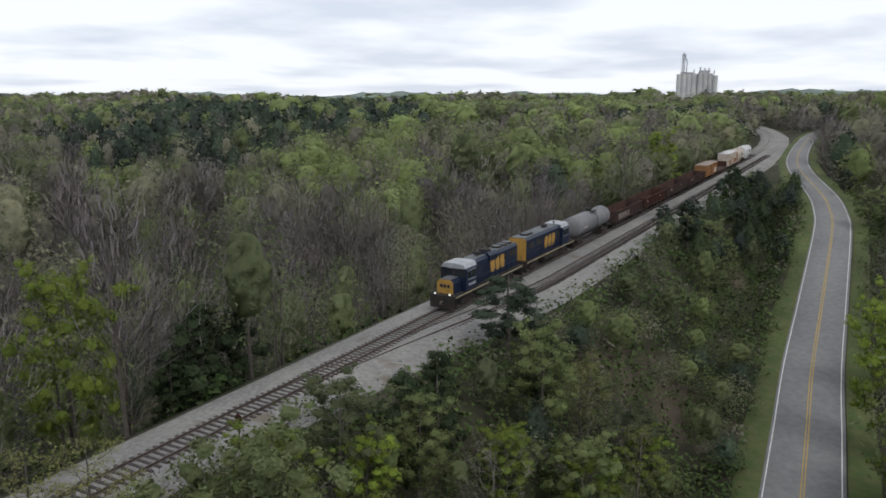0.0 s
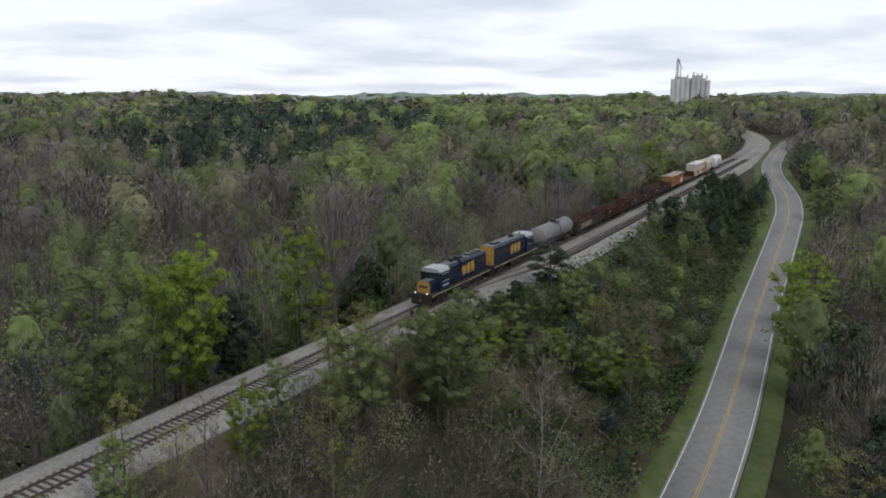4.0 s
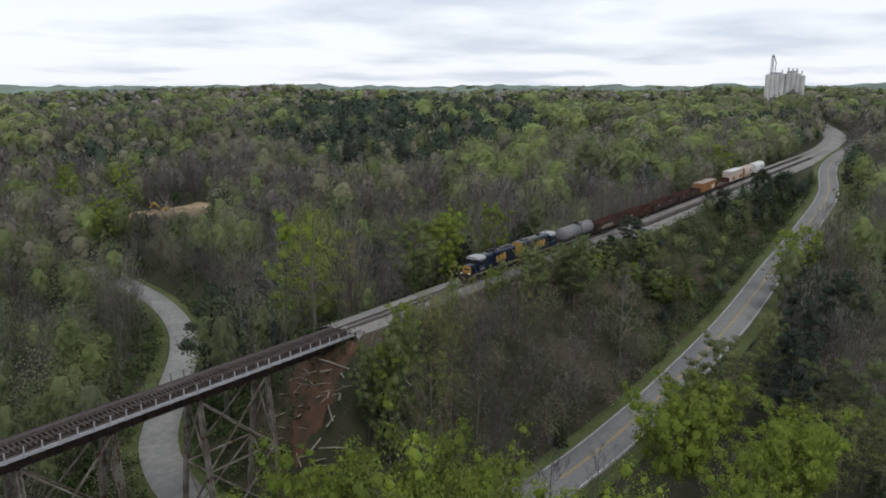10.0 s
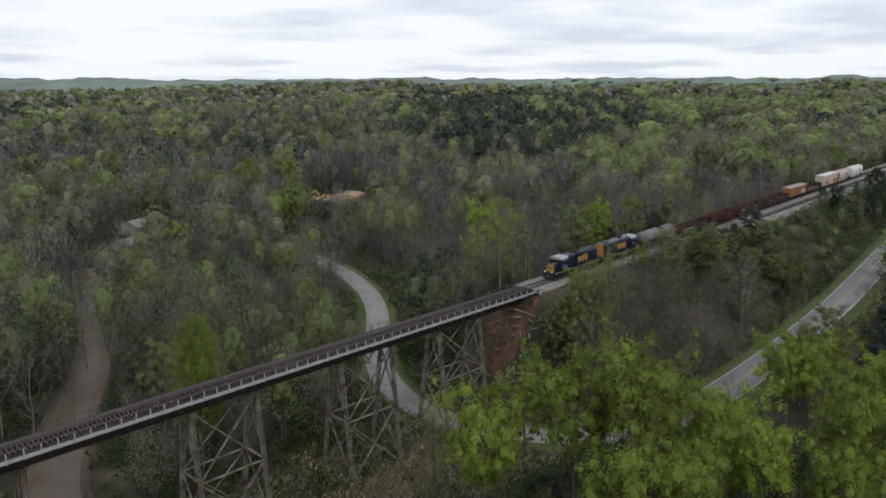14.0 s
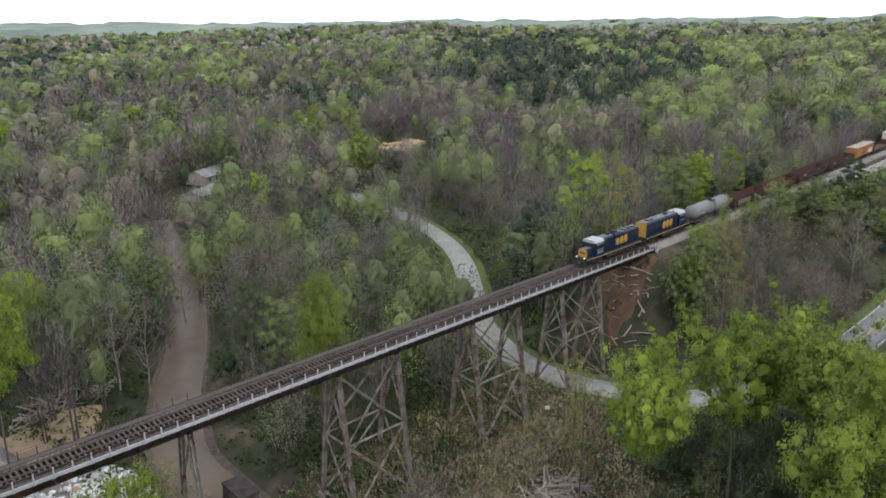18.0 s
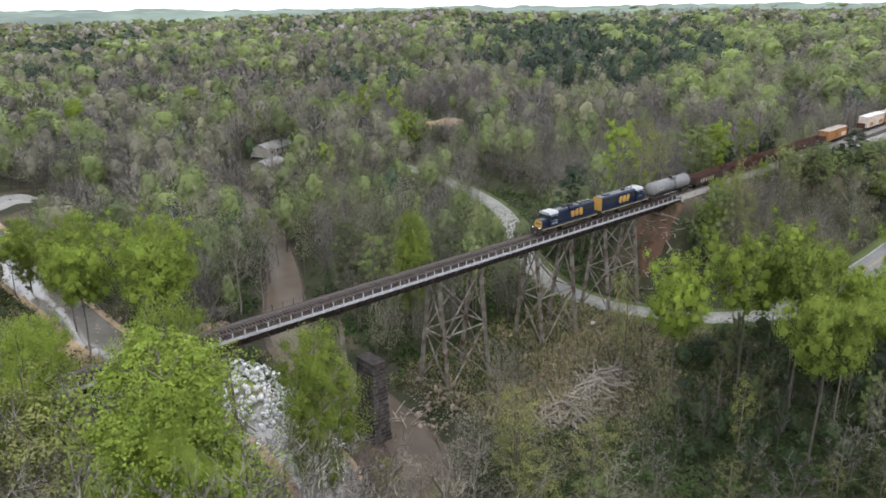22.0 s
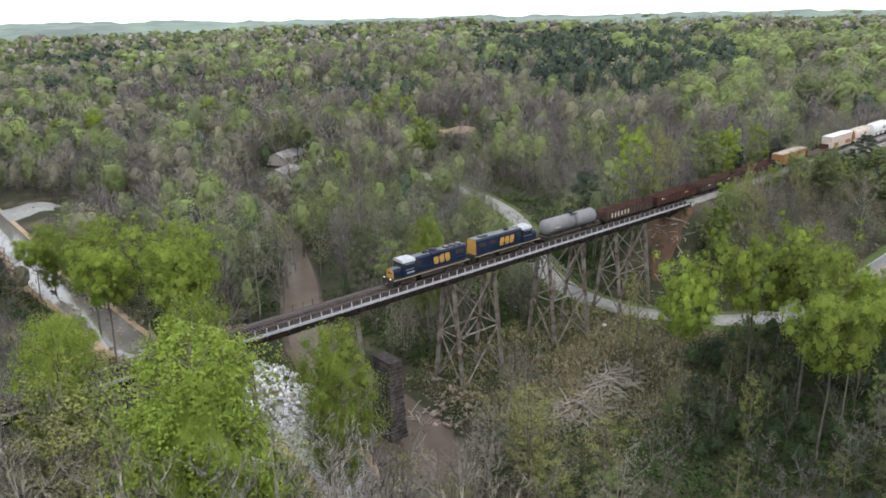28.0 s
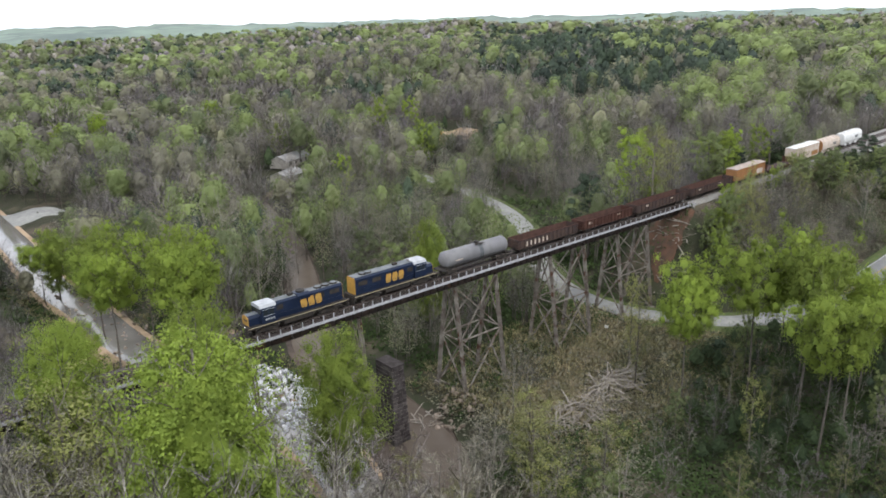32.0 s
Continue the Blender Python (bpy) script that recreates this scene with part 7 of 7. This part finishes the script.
for k in range(6):
    z = 58 + k * 3.7
    for s in (-1, 1):
        g.beam((1.4, s * 1.6, z), (4.6, s * 1.6, z + 3.4), 0.28, 0.28)
        g.beam((3 + s * 1.6, -1.6, z), (3 + s * 1.6, 1.6, z + 3.4), 0.28, 0.28)
g.box((3, 0, 68), (1.2, 1.2, 22))
# block added so that no sky shows through the gap between the silos
part("elevator_shaft", Geo().box((19.7, 3.5, (ZB + 59) / 2), (2.6, 5.0, 59 - ZB), ch=0.1), M_CONCRETE, elevator, "grey block added to fill the gap between the two groups of silos")
part("conveyor_tower", g, M_WALK, elevator, "pale lattice leg tower")
part("tower_head", Geo().box((3.4, 0, 81), (4.4, 4, 3), ch=0.2).tube((3, 0, 82), (3, 0, 84.5), 0.5, n=8), M_WALK, elevator)
part("spout", Geo().tube((4.5, 0, 80), (7.2, 0, 74), 0.6, n=8).tube((7.2, 0, 74), (7.2, 0, 60), 0.6, n=8), M_WALK, elevator)

# ---- small things by the line ----
stand = thing("switch_stand", "dark railway switch stand with a round target", "switch stand", pose(58.3, -3.0 + float(track_y(58.3)) + 0.1, 0.012 * 58.3 - 0.4))
part("base", Geo().box((0, 0, 0.0), (0.5, 1.0, 0.3), ch=0.03), M_BLACK, stand)
part("mast", Geo().tube((0, 0, 0.1), (0, 0, 1.9), 0.05, n=8), M_BLACK, stand)
part("target", Geo().tube((-0.02, 0, 1.75), (0.02, 0, 1.75), 0.3, n=16), M_RUST, stand, "round red-brown target plate")
part("lever", Geo().tube((0, 0.1, 0.5), (0.1, 0.8, 0.25), 0.035, n=6), M_BLACK, stand)
marker = thing("marker_sign", "small white sign on a short post beside the lane", "sign", pose(-37.5, -5.2, float(ground_z(np.array([-37.5]), np.array([-5.2]))[0])))
part("post", Geo().tube((0, 0, -0.2), (0, 0, 1.2), 0.05, n=8), M_LEG, marker)
part("plate", Geo().box((0, 0, 1.25), (0.06, 0.8, 0.6), m=pose(0, 0, 0, 0, 0, 40).to_3x3().to_4x4(), ch=0.01), M_WHITEHOP, marker)

# ---- barn, houses and a digger among the far trees ----
M_TIN = material("tin_roof", (0.27, 0.27, 0.27), second=(0.2, 0.19, 0.18), scale=0.5, rough=0.7)
M_SIDING = material("house_siding", (0.3, 0.28, 0.25), second=(0.24, 0.22, 0.2), scale=0.8, rough=0.8)


def house(name, label, x, y, L, W, eave, ridge, turn, roof_mat):
    z = float(ground_z(np.array([x]), np.array([y]))[0]) - 0.3
    h = thing(name, label, "building", pose(x, y, z, 0, 0, turn))
    wall = part("wall", Geo().prism_x([(-W / 2, 0), (-W / 2, eave), (0, ridge - 0.15), (W / 2, eave), (W / 2, 0)], -L / 2, L / 2), M_SIDING, h)
    for s in (-1, 1):
        g = Geo().prism_x([(0, ridge + 0.05), (0, ridge - 0.1), (s * (W / 2 + 0.5), eave - 0.3), (s * (W / 2 + 0.5), eave - 0.15)], -L / 2 - 0.4, L / 2 + 0.4)
        part("roof", g, roof_mat, h, "pale metal roof slope")
    for k in range(max(2, int(L / 5))):
        xx = -L / 2 + (k + 0.7) * L / max(2, int(L / 5)) * 0.9
        for s in (-1, 1):
            part("window", Geo().box((xx, s * (W / 2 + 0.02), eave * 0.55), (1.1, 0.08, 1.2)), M_GLASS, wall)
    part("door", Geo().box((L / 2 + 0.02, 0, 1.1), (0.08, 1.2, 2.2)), M_BLACK, wall)
    return h


M_FIELD = material("field_grass", (0.10, 0.16, 0.05), second=(0.12, 0.17, 0.06), scale=0.05, tone=0.15, tone_scale=0.03)
patch("field", 452, -37, 88, 12, M_FIELD, "mown bright green field beside the road", 14, 0.6)
house("house", "far white house beside the road", 830, 40, 14, 9, 4, 6.5, 10, M_WHITEHOP)
house("barn", "long low barn with a pale tin roof among trees", 8, 210, 20, 9, 3.5, 5.6, 30, M_TIN)
house("shed", "low shed with a pale tin roof among trees", -8, 184, 14, 8, 3.0, 4.6, 30, M_TIN)
house("house", "far white house in the woods", -20, 420, 16, 10, 5, 8, 20, M_WHITEHOP)
house("house", "far pale house in the woods", 85, 330, 12, 9, 4.5, 7, 70, M_WHITEHOP)

M_DIGGER = material("paint_digger_yellow", (0.55, 0.34, 0.04), second=(0.42, 0.27, 0.05), scale=1, rough=0.6)
digger = thing("excavator", "yellow tracked excavator parked in the sand pit", "excavator", pose(95, 207, float(ground_z(np.array([95.0]), np.array([207.0]))[0]) + 0.3, 0, 0, 150))
for s in (-1, 1):
    part("crawler_track", Geo().prism([(-1.9, 0.3), (-1.5, 0), (1.5, 0), (1.9, 0.3), (1.9, 0.6), (1.5, 0.9), (-1.5, 0.9), (-1.9, 0.6)], s * 1.2 - 0.3, s * 1.2 + 0.3), M_BLACK, digger)
part("house_body", Geo().box((-0.4, 0, 1.7), (3.2, 2.6, 1.4), ch=0.12), M_DIGGER, digger)
part("cab", Geo().box((0.7, 0.75, 2.3), (1.3, 1.0, 1.7), ch=0.1), M_GLASS, digger)
part("boom", Geo().beam((0.8, 0, 1.8), (3.6, 0, 4.6), 0.45, 0.6, 0.05), M_DIGGER, digger)
part("arm", Geo().beam((3.6, 0, 4.6), (5.6, 0, 2.2), 0.35, 0.45, 0.05), M_DIGGER, digger)
part("bucket", Geo().prism([(5.2, 2.2), (6.0, 2.3), (6.1, 1.3), (5.2, 1.0)], -0.6, 0.6), M_BLACK, digger)


motions()
